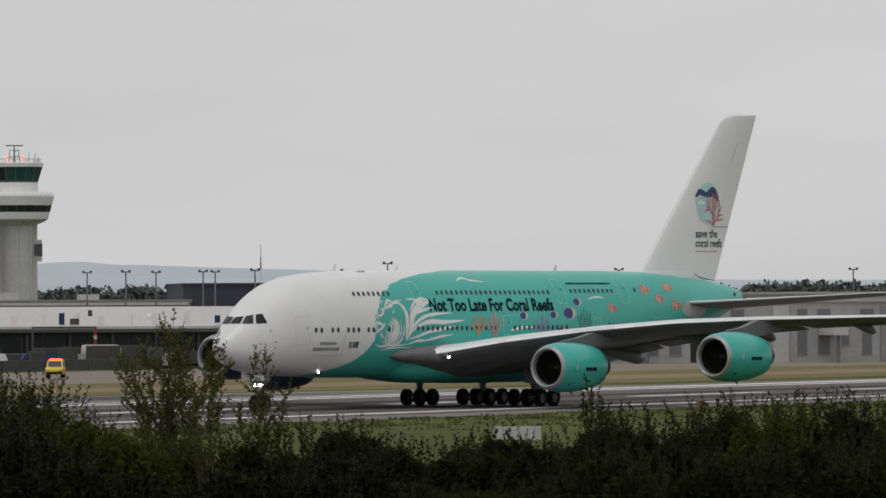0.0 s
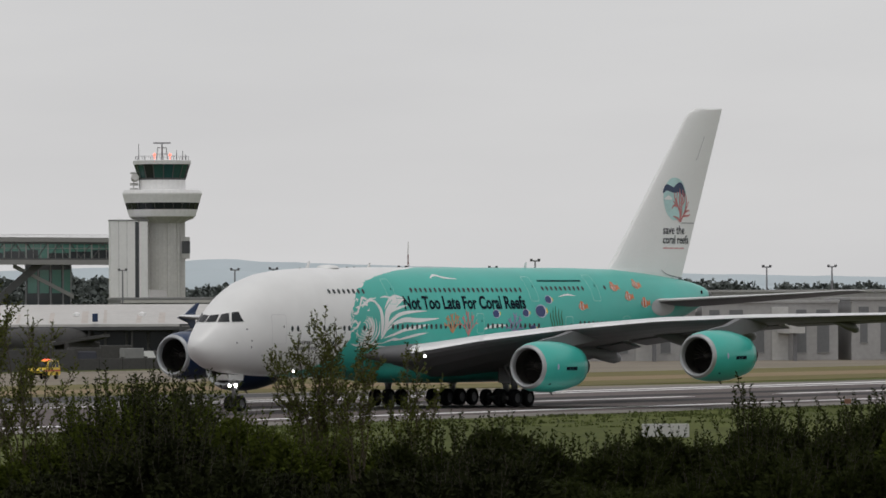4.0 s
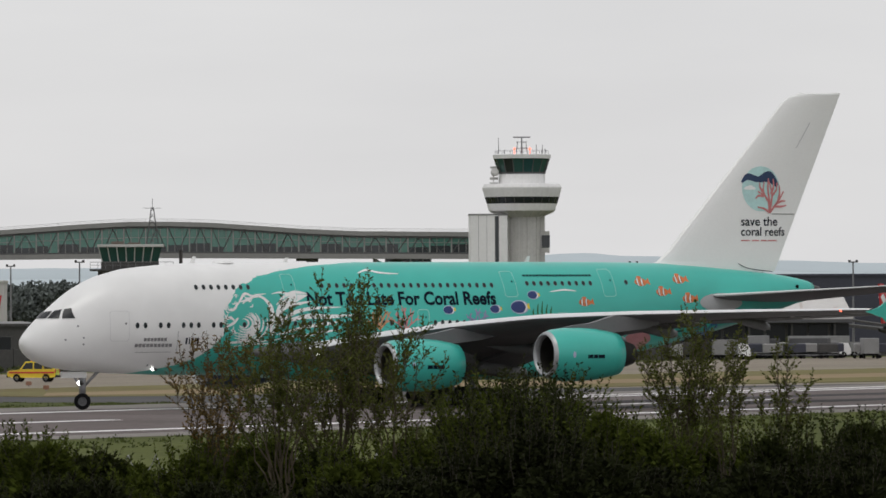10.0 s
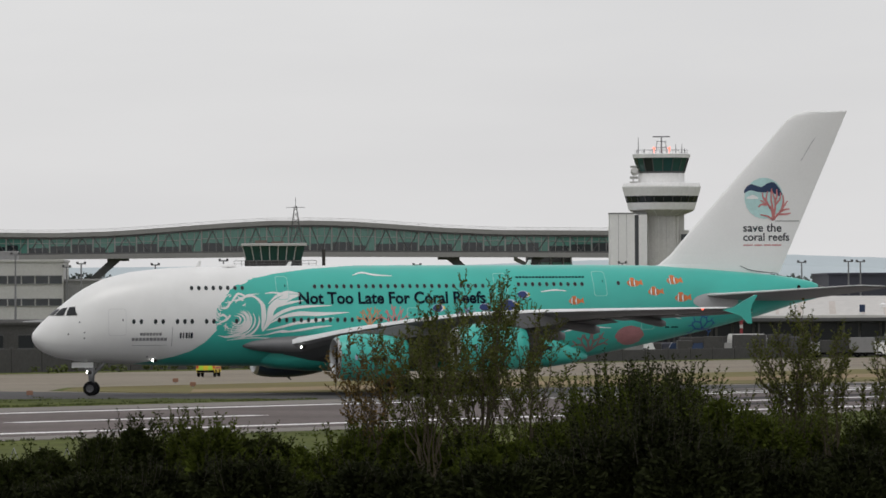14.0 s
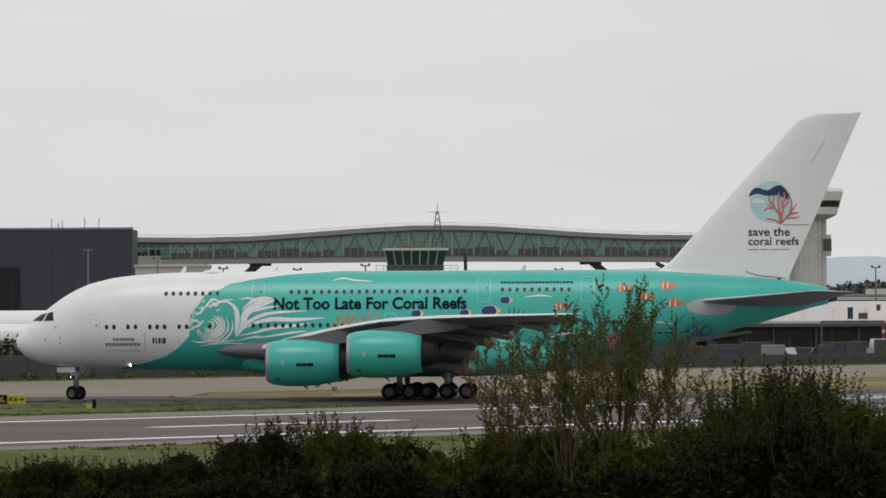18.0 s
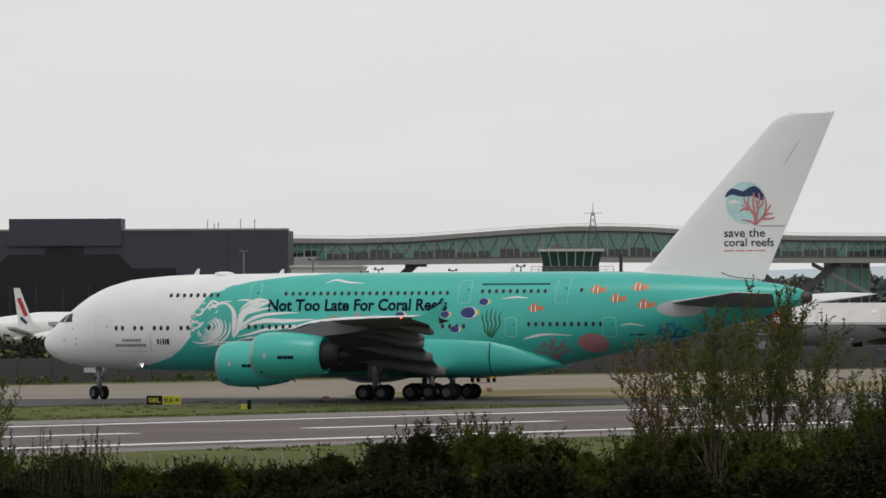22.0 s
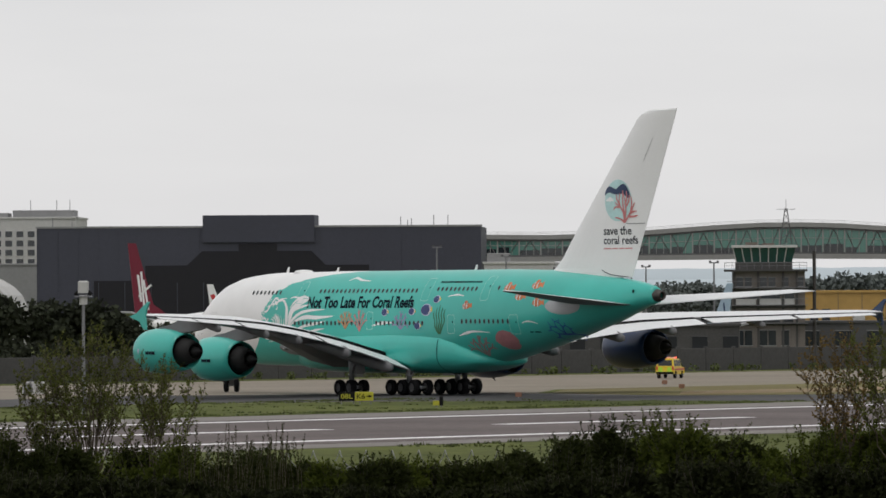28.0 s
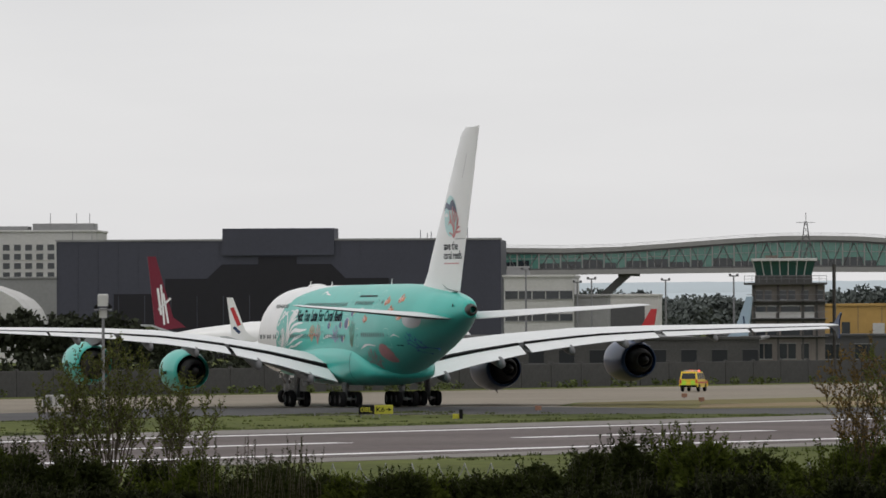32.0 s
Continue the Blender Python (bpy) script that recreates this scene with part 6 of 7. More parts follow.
# ---- parked aircraft: only their tails and backs show ----
def parked_airliner(label, x, y, turn, length, fin_top, body_tone, fin_paint, marks):
    t = thing("parked_airliner", label, "airliner", pose(x, y, 0, 0, 0, turn), "parked airliners")
    r = length * 0.055
    zc = r + length * 0.045
    g = Geo().lathe([(0, 0.05), (-length * 0.02, r * 0.55), (-length * 0.07, r * 0.9), (-length * 0.14, r), (-length * 0.68, r), (-length * 0.85, r * 0.62), (-length, r * 0.12)], 20, "x", (length / 2, 0, zc))
    body = part("fuselage", g.mesh("fuselage", body_tone, True), t)
    h = fin_top - zc
    prof = [(-length * 0.385, zc + r * 0.7), (-length * 0.425, zc + r * 1.25), (-length * 0.478, fin_top), (-length * 0.503, fin_top), (-length * 0.48, zc + r * 0.5)]
    part("tail_fin", Geo().loft([[(a, -0.2, b) for a, b in prof], [(a, 0.2, b) for a, b in prof]], caps=True).mesh("tail_fin", fin_paint), t)
    for s in (1, -1):
        st = [(-length * 0.42, 0, zc + r * 0.3), (-length * 0.5, s * length * 0.16, zc + r * 0.75), (-length * 0.53, s * length * 0.16, zc + r * 0.75), (-length * 0.48, 0, zc + r * 0.3)]
        part("tailplane", Geo().loft([[(a, b, c) for a, b, c in st], [(a, b, c + 0.3) for a, b, c in st]], caps=True).mesh("tailplane", M_GREY_PAINT if body_tone is M_WHITE else body_tone), t)
        wg = [(length * 0.12, s * r * 0.6, zc - r * 0.5), (-length * 0.14, s * length * 0.44, zc + r * 0.3), (-length * 0.18, s * length * 0.44, zc + r * 0.3), (-length * 0.08, s * r * 0.6, zc - r * 0.5)]
        part("wing", Geo().loft([[(a, b, c) for a, b, c in wg], [(a, b, c + 0.45) for a, b, c in wg]], caps=True).mesh("wing", M_GREY_PAINT if body_tone is M_WHITE else body_tone), t)
        part("engine", Geo().lathe([(0, r * 0.45), (-r, r * 0.52), (-r * 2, r * 0.35)], 14, "x", (length * 0.1, s * length * 0.17, zc - r * 0.95), caps=True).mesh("engine", M_GREY_PAINT, True), t)
        part("main_gear", Geo().tube((-length * 0.03, s * r, 0), (-length * 0.03, s * r, zc), 0.35).mesh("main_gear", M_STEEL), t)
    part("nose_gear", Geo().tube((length * 0.4, 0, 0), (length * 0.4, 0, zc), 0.25).mesh("nose_gear", M_STEEL), t)
    for k, (a0, b0, a1, b1, w, m) in enumerate(marks):
        for side in (-1, 1):
            A = [(a0 * length, side * 0.215, zc + b0 * h), (a1 * length, side * 0.215, zc + b1 * h)]
            d = Vector((A[1][0] - A[0][0], 0, A[1][2] - A[0][2])).normalized()
            nn = Vector((-d.z, 0, d.x)) * w * 0.5
            part("fin_mark", mesh_of("fin_mark", [Vector(A[0]) + nn, Vector(A[0]) - nn, Vector(A[1]) - nn, Vector(A[1]) + nn], [(0, 1, 2, 3)], m), t, "plain stripe of the fin marking")
    return t


M_CRIMSON = mat("crimson_paint", (0.16, 0.006, 0.024), 0.35, 0, 0.1, 0.4, 4)
M_SCARLET = mat("scarlet_paint", (0.5, 0.03, 0.035), 0.35, 0, 0.1, 0.4, 4)
M_SKY_BLUE = mat("pale_blue_paint", (0.33, 0.43, 0.52), 0.35, 0, 0.1, 0.4, 4)
parked_airliner("parked jet with a crimson fin and white scrawl marking", -76.39, 1050, 8, 50, 17.8, M_WHITE, M_CRIMSON,
                [(-0.462, 0.3, -0.472, 0.62, 0.35, M_WHITE), (-0.452, 0.18, -0.462, 0.66, 0.3, M_WHITE), (-0.44, 0.2, -0.455, 0.56, 0.3, M_WHITE), (-0.432, 0.5, -0.47, 0.36, 0.3, M_WHITE)])
parked_airliner("parked jet with red, white and navy fin", -69.45, 1035, 5, 37, 11.4, M_WHITE, M_WHITE, [(-0.452, 0.45, -0.482, 0.8, 0.6, M_SCARLET), (-0.45, 0.3, -0.475, 0.42, 0.45, M_NAVY)])
# grey bodies from here on: shade and haze at the stands put into colour
parked_airliner("parked jet with a scarlet fin", -40.37, 1042, 165, 36, 9.4, M_WALL, M_SCARLET, [])
parked_airliner("parked jet with a pale blue fin and dark curl marking", -25.57, 1010, 165, 36, 11.1, M_MID_GREY, M_SKY_BLUE, [(-0.47, 0.4, -0.5, 0.4, 0.25, M_NAVY), (-0.47, 0.4, -0.465, 0.62, 0.25, M_NAVY)])
parked_airliner("parked jet with an orange and white fin", 36.25, 992, 50, 34, 9.6, M_WALL, M_SCARLET, [(-0.42, 0.3, -0.49, 0.5, 0.8, M_WHITE)])
parked_airliner("parked jet with a scarlet fin and white marking", 120.54, 1050, 50, 36, 10.6, M_WALL, M_SCARLET, [(-0.43, 0.35, -0.49, 0.75, 0.9, M_WHITE), (-0.43, 0.75, -0.49, 0.4, 0.9, M_WHITE)])

parked_airliner("parked jet with a plain scarlet fin beyond the gate rooms", 134.6, 1099, 50, 36, 10.9, M_HAZE_WALL, M_SCARLET, [(-0.43, 0.3, -0.47, 0.55, 0.7, M_WHITE)])

# ---- high mast lights ----
mast_t = thing("high_mast", "tall grey lamp mast with a ring of floodlights", "lamp mast", group="apron lamp masts")
part("pole", Geo().tube((0, 0, 0), (0, 0, 14.6), 0.22, 0.12, 8).mesh("pole", M_POLE), mast_t)
part("crossbar", Geo().box(-0.8, 0.8, -0.12, 0.12, 14.5, 14.7).mesh("crossbar", M_POLE), mast_t)
for x in (-0.62, 0.62):
    part("floodlight", Geo().box(x - 0.2, x + 0.2, -0.35, 0.25, 14.7, 14.95, 0.04).mesh("floodlight", M_BRIDGE_DARK), mast_t)
first = True
for az, el, d in ((3.65, 0.27, 1200), (3.97, 0.31, 1180), (4.22, 0.27, 1200), (4.61, 0.3, 1180), (4.71, 0.3, 1190), (5.04, 0.34, 1150), (6.14, 0.4, 1130), (8.06, 0.31, 1180), (10.0, 0.27, 1200), (5.79, 0.31, 1170), (-1.81, 0.35, 1150), (-1.19, 0.32, 1190),
                  (-0.62, 0.37, 1130), (-2.36, 0.43, 1100), (-2.94, 0.51, 1150), (2.72, 0.28, 1200), (1.0, 0.27, 1230), (-1.93, 0.2, 1250), (8.6, 0.28, 1180)):
    top = 8 + d * math.tan(radians(el))
    m = Matrix.Translation((d * math.sin(radians(az)), d * math.cos(radians(az)), top - 15.0 if top > 15 else 0)) @ Matrix.Diagonal((1, 1, 1, 1))
    if first:
        mast_t.matrix_basis = m
        first = False
    else:
        copy_thing(mast_t, m)
aer = thing("radio_mast", "thin red and white lattice radio mast", "radio mast", Matrix.Translation((142.5, 1600, 0)))
for k in range(8):
    r0, r1 = 0.5 - 0.055 * k, 0.5 - 0.055 * (k + 1)
    band = Geo()
    for sx, sy in ((-1, -1), (1, -1), (0, 1)):
        band.tube((sx * r0, sy * r0, 2.9 * k), (sx * r1, sy * r1, 2.9 * (k + 1)), 0.06, n=4)
    for sx in (-1, 1):
        band.tube((sx * r0, -r0, 2.9 * k), (-sx * r1, -r1, 2.9 * (k + 1)), 0.04, n=4)
    part("mast_section", band.mesh("mast_section", M_TOWER_WHITE if k % 2 else M_CORAL_PALE), aer, "white lattice section" if k % 2 else "faded red lattice section")

# ---- service vehicles on the apron ----
def service_truck(label, x, y, turn, cab, box_m, length=6.0, height=2.6, group="apron vehicles"):
    t = thing("service_truck", label, "truck", pose(x, y, 0.02, 0, 0, turn), group)
    part("cab", Geo().loft([[(length / 2, s, z) for s, z in ((-1, 0.5), (1, 0.5), (1, 1.3), (-1, 1.3))], [(length / 2 - 0.4, s, z) for s, z in ((-1, 0.45), (1, 0.45), (0.95, 2.1), (-0.95, 2.1))], [(length / 2 - 1.7, s, z) for s, z in ((-1, 0.45), (1, 0.45), (0.95, 2.15), (-0.95, 2.15))]], caps=True).mesh("cab", cab), t)
    part("windscreen", Geo().add([(length / 2 - 0.08, -0.85, 1.35), (length / 2 - 0.08, 0.85, 1.35), (length / 2 - 0.4, 0.8, 1.95), (length / 2 - 0.4, -0.8, 1.95)], [(0, 1, 2, 3)]).mesh("windscreen", M_PANE), t)
    part("body", Geo().box(-length / 2, length / 2 - 1.8, -1.05, 1.05, 0.7, height, 0.06).mesh("body", box_m), t)
    part("chassis", Geo().box(-length / 2, length / 2 - 0.3, -0.8, 0.8, 0.4, 0.7).mesh("chassis", M_BLACK), t)
    wm = Geo().lathe([(-0.14, 0.2), (-0.14, 0.42), (0.14, 0.42), (0.14, 0.2)], 14, "y").mesh("wheel", M_TYRE)
    for a in (length / 2 - 1.1, -length / 2 + 1.1):
        for s in (-0.9, 0.9):
            part("wheel", wm, t, at=Matrix.Translation((a, s, 0.42)))
    return t


rv = random.Random(5)
tones = [(M_HAZE_WALL, M_WALL, "dark box truck with a pale cab on the apron"), (M_MID_GREY, M_BRIDGE_DARK, "mid grey service truck on the apron"), (M_NAVY, M_WALL, "dark blue service truck on the apron"), (M_WHITE, M_MID_GREY, "white tractor with a grey load on the apron")]
for k in range(22):
    x = 28 + 3.4 * k + rv.uniform(-2, 2)
    y = rv.uniform(952, 985) - 0.03 * (x - 80)
    if 44 < x < 82:
        y = rv.uniform(944, 954)
    a, b, lab = rv.choice(tones)
    service_truck(lab, x, y, rv.choice([0, 180, 20, 160, 90]), a, b, rv.uniform(4.5, 7.5), rv.uniform(2.0, 3.3))
for x in (96, 28):
    service_truck("grey bus at the gates", x, 988, 0, M_MID_GREY, M_MID_GREY, 10.5, 3.0)
tanker = thing("fuel_tanker", "white fuel tanker on the apron", "tanker", pose(64.03, 968, 0.02, 0, 0, 10), "apron vehicles")
part("tank", Geo().lathe([(-3.2, 0.2), (-3.0, 1.15), (2.0, 1.15), (2.3, 0.3)], 18, "x", (0, 0, 2.1), caps=True).mesh("tank", M_PALE_WALL, True), tanker)
part("cab", Geo().box(2.4, 4.4, -1.1, 1.1, 0.5, 2.6, 0.12).mesh("cab", M_WHITE), tanker)
part("chassis", Geo().box(-3.2, 4.2, -0.8, 0.8, 0.35, 1.1).mesh("chassis", M_BLACK), tanker)
M_DULL_RED = mat("faded_red_paint", (0.26, 0.03, 0.04), 0.6, 0, 0.15)
gan = thing("gate_gantry", "dark steel gantry with a red banded post", "gantry", Matrix.Translation((59.11, 978, 0)))
part("beam", Geo().box(-4.6, 4.6, -0.15, 0.15, 5.5, 5.8).mesh("beam", M_BRIDGE_DARK), gan)
part("post", Geo().box(-4.6, -4.3, -0.15, 0.15, 0, 5.5).mesh("post", M_BRIDGE_DARK), gan)
part("post", Geo().box(4.2, 4.6, -0.15, 0.15, 0, 5.5).mesh("post", M_DULL_RED), gan, "red banded post")
for z in (1.2, 2.6, 4.0):
    part("band", Geo().box(4.18, 4.62, -0.17, 0.17, z, z + 0.5).mesh("band", M_PALE_WALL), gan)

# baggage carts and bins along the pier
cart_kinds = []
for tone, lab in ((M_BRIDGE, "grey covered baggage cart"), (M_WALL, "dark grey covered baggage cart"), (M_HANGAR, "dark blue-grey covered baggage cart")):
    c = thing("baggage_cart", lab + " beside the pier", "cart", Matrix.Translation((0, 0, -5)), "carts along the pier")
    part("bed", Geo().box(-1.4, 1.4, -0.75, 0.75, 0.45, 0.6, 0.03).mesh("bed", M_BRIDGE_DARK), c)
    part("cover", Geo().box(-1.35, 1.35, -0.72, 0.72, 0.9, 2.1, 0.15).mesh("cover", tone), c)
    part("drawbar", Geo().tube((1.4, 0, 0.5), (2.3, 0, 0.4), 0.05).mesh("drawbar", M_POLE), c)
    wm = Geo().lathe([(-0.1, 0.1), (-0.1, 0.24), (0.1, 0.24), (0.1, 0.1)], 10, "y").mesh("wheel", M_TYRE)
    for a in (-1.0, 1.0):
        for b in (-0.65, 0.65):
            part("wheel", wm, c, at=Matrix.Translation((a, b, 0.24)))
    cart_kinds.append(c)
placed = [pose(36 + 2.05 * k + rv.uniform(-0.6, 0.6), 957.5 + rv.uniform(0, 1.5) + 5.2 * (k % 2), 0.02, 0, 0, rv.choice([0, 0, 180, 12, -15, 90])) for k in range(33)]
for k, m in enumerate(placed):
    if k < 3:
        cart_kinds[k].matrix_basis = m
    else:
        copy_thing(cart_kinds[k % 3], m)

# ---- boundary wall beyond the taxiway ----
wall = tagged(new("wall_boundary"), "weathered grey concrete boundary wall beyond the taxiway", "wall", kind="structure")
low = Geo().box(-2.9, 2.9, -0.12, 0.12, 0, 1.5, 0.04).mesh("panel", M_WALL)
low_post = Geo().box(-0.18, 0.18, -0.2, 0.2, 0, 1.7, 0.04).mesh("post", M_WALL)
pm = Geo().box(-2.9, 2.9, -0.12, 0.12, 0, 2.75, 0.04).mesh("panel", M_WALL)
cm = Geo().box(-0.18, 0.18, -0.2, 0.2, 0, 2.95, 0.04).mesh("post", M_WALL)
for k in range(70):
    p = field(110 + 6.1 * k, 214)
    part("panel", pm if k < 48 else low, wall, at=pose(p.x, p.y, 0, 0, 0, 57.3))
    p = field(107 + 6.1 * k, 214)
    part("post", cm if k < 48 else low_post, wall, at=pose(p.x, p.y, 0, 0, 0, 57.3))


# ---- plants ----
EYE_HEIGHT = 8.0


def leaf_at(rng, p, a, size, verts, faces):
    """One pointed leaf that grows from p along a."""
    b = a.cross(Vector((rng.gauss(0, 1), rng.gauss(0, 1), rng.gauss(0, 1)))).normalized()
    L = size * rng.uniform(0.65, 1.3)
    W = L * rng.uniform(0.38, 0.55)
    o = len(verts)
    verts += [p, p + a * L * 0.45 + b * W * 0.5, p + a * L, p + a * L * 0.45 - b * W * 0.5]
    faces.append((o, o + 1, o + 2, o + 3))


def leafy_shoot(rng, g, p, d, length, r, leaves, size, verts, faces, bare=0.15):
    """A thin, slightly bent shoot with leaves along it."""
    bend = Vector((rng.gauss(0, 0.12), rng.gauss(0, 0.12), 0.1))
    q = p + d * length * 0.5
    e = q + (d + bend).normalized() * length * 0.5
    g.tube(p, q, r, r * 0.7, 3, False)
    g.tube(q, e, r * 0.7, r * 0.3, 3, False)
    for k in range(leaves):
        t = bare + (1 - bare) * (k + rng.random()) / leaves
        c = p.lerp(q, t * 2) if t < 0.5 else q.lerp(e, t * 2 - 1)
        out = Vector((rng.gauss(0, 1), rng.gauss(0, 1), rng.gauss(0, 0.5)))
        leaf_at(rng, c, (d * 0.7 + out.normalized()).normalized(), size * (1.1 - 0.4 * t), verts, faces)


def dense_bush(name, label, category, base, height, width, rng, body, shoots, leaf, leaf_mat, group):
    """A closed leafy mound out of which leafy shoots stand up."""
    root = thing(name, label, category, Matrix.Translation(base), group)
    g, verts, faces = Geo(), [], []
    dome = height * 0.85
    lobes = [(rng.uniform(-0.38, 0.38) * width, rng.uniform(-0.3, 0.3) * width, rng.uniform(0.62, 1.0)) for _ in range(5)]
    for _ in range(body):
        lx, ly, lh = rng.choice(lobes)
        a, t, r = rng.uniform(0, 2 * math.pi), rng.random(), rng.uniform(0.3, 1.0)
        rad = width * 0.4 * math.sqrt(max(0.02, 1 - t ** 2.4)) * r
        p = Vector((lx + rad * math.cos(a), ly + rad * math.sin(a), dome * lh * t))
        d = Vector((math.cos(a), math.sin(a), rng.uniform(-0.2, 1.1))) + Vector((rng.gauss(0, 0.6), rng.gauss(0, 0.6), rng.gauss(0, 0.4)))
        leaf_at(rng, p, d.normalized(), leaf * 1.35, verts, faces)
    for k in range(7):
        a = 2 * math.pi * k / 7
        g.tube((0.08 * math.cos(a), 0.08 * math.sin(a), -0.1), (width * 0.25 * math.cos(a), width * 0.25 * math.sin(a), dome * 0.7), 0.02, 0.008, 4, False)
    for _ in range(shoots):
        lx, ly, lh = rng.choice(lobes)
        a, r = rng.uniform(0, 2 * math.pi), rng.uniform(0, 0.34) * width
        p = Vector((lx + r * math.cos(a), ly + r * math.sin(a), dome * lh * rng.uniform(0.55, 0.85)))
        d = Vector((math.cos(a) * 0.45 * r / width * 3 + rng.gauss(0, 0.16), math.sin(a) * 0.3 + rng.gauss(0, 0.16), 1)).normalized()
        room = max(0.12, height * (1.03 if rng.random() < 0.3 else rng.uniform(0.82, 0.97)) - p.z)
        leafy_shoot(rng, g, p, d, room, 0.007, int(8 + room * 26), leaf, verts, faces)
    tagged(part("branchwork", g.mesh("branchwork", M_BARK_DARK), root), "thin dark stems", kind="stuff")
    part("foliage", mesh_of("foliage", verts, faces, leaf_mat), root)
    return root


def airy_tree(name, label, base, height, width, rng, stems, leaves, leaf, leaf_mat, group):
    """Many thin stems that fan out from one root, leafy in their upper part."""
    root = thing(name, label, "sapling", Matrix.Translation(base), group)
    g, verts, faces = Geo(), [], []
    nodes = 11
    for k in range(stems):
        a = 2 * math.pi * (k + rng.random()) / stems
        lean = (rng.uniform(0.1, 1.0) ** 0.7) * width * 0.5
        h = height * (1 - 0.28 * (2 * lean / width) ** 2) * rng.uniform(0.82, 1.0) if k else height * 0.94
        if k == 0:
            lean = 0.06 * width
        p, r = Vector((math.cos(a) * 0.1, math.sin(a) * 0.1, -0.1)), 0.009 + 0.0028 * height
        start = rng.uniform(0.42, 0.6)
        for i in range(1, nodes + 1):
            t = i / nodes
            q = Vector((math.cos(a) * lean * t ** 1.25, math.sin(a) * lean * 0.8 * t ** 1.25, h * t)) + Vector((rng.gauss(0, 0.03), rng.gauss(0, 0.03), 0)) * height * 0.3
            g.tube(p, q, r * (1.1 - 0.95 * (t - 1 / nodes)), r * (1.1 - 0.95 * t), 5, False)
            if t > start:
                for _ in range(4):
                    d = ((q - p).normalized() + Vector((rng.gauss(0, 0.65), rng.gauss(0, 0.65), rng.uniform(-0.1, 0.5)))).normalized()
                    leafy_shoot(rng, g, p.lerp(q, rng.random()), d, rng.uniform(0.25, 0.55) * (0.55 + 0.13 * height) * (1.25 - 0.55 * t), r * 0.32, leaves, leaf, verts, faces, 0.2)
            p = q
        leafy_shoot(rng, g, p, Vector((rng.gauss(0, 0.2), rng.gauss(0, 0.2), 1)).normalized(), height * 0.06 + 0.08, 0.006, leaves, leaf, verts, faces)
    tagged(part("branchwork", g.mesh("branchwork", M_BARK), root), "thin brown stems and twigs", kind="stuff")
    part("foliage", mesh_of("foliage", verts, faces, leaf_mat), root)
    return root


# tops of the dense scrub along the bank's crest: x, height
CREST = 112.0
SCRUB = [(-16.32, 5.98), (-13.73, 5.99), (-13.21, 6.19), (-12.80, 5.85), (-11.77, 5.70), (-10.53, 5.71), (-9.71, 5.65), (-8.68, 5.59), (-8.07, 5.38), (-7.25,
         5.41), (-6.43, 5.51), (-5.61, 5.41), (-4.59, 5.41), (-3.78, 5.65), (-3.27, 5.92), (-2.76, 6.16), (-2.25, 6.29), (-1.84, 6.27), (-1.43, 6.08), (-1.02,
         5.96), (-0.51, 5.76), (0.10, 5.55), (0.51, 5.76), (0.81, 6.06), (1.32, 6.12), (2.14, 6.00), (2.96, 5.86), (3.75, 6.01), (4.49, 6.16), (4.86, 6.53),
         (5.08, 6.86), (5.50, 6.95), (5.96, 6.99), (6.33, 6.89), (6.70, 6.58), (7.37, 6.41), (8.18, 6.19), (9.29, 6.15), (10.04, 6.24), (10.41, 6.37), (11.04,
         6.41), (11.52, 6.30), (11.99, 6.04), (13.11, 5.96), (13.73, 6.24), (14.05, 6.11), (14.80, 6.14), (15.08, 6.48), (15.30, 6.66), (15.60, 6.47), (15.87,
         6.14), (16.21, 6.42), (16.68, 6.58), (17.24, 6.66), (17.90, 6.62), (18.66, 6.65), (19.61, 6.69), (21.33, 6.69)]


def crest(x, z, y):
    """The place on the bank at depth y that lines up with x and height z at the crest."""
    k = (y - 1) / (CREST - 1)
    return Vector((x * k, y, EYE_HEIGHT + (z - EYE_HEIGHT) * k))


rng = random.Random(11)
x = -16.5
while x < 21.5:
    p = crest(x, lerp(x, SCRUB), rng.uniform(109, 116))
    base = ground_height(p.y)
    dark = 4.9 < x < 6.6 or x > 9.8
    tall = 4.9 < x < 6.5
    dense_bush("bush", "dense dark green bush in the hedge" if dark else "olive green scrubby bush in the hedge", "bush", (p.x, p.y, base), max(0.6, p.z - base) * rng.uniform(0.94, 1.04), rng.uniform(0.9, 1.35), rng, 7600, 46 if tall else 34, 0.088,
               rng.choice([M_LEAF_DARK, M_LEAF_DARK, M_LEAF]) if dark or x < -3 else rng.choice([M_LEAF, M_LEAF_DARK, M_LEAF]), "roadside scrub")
    x += rng.uniform(0.3, 0.42) if tall else rng.uniform(0.46, 0.7)
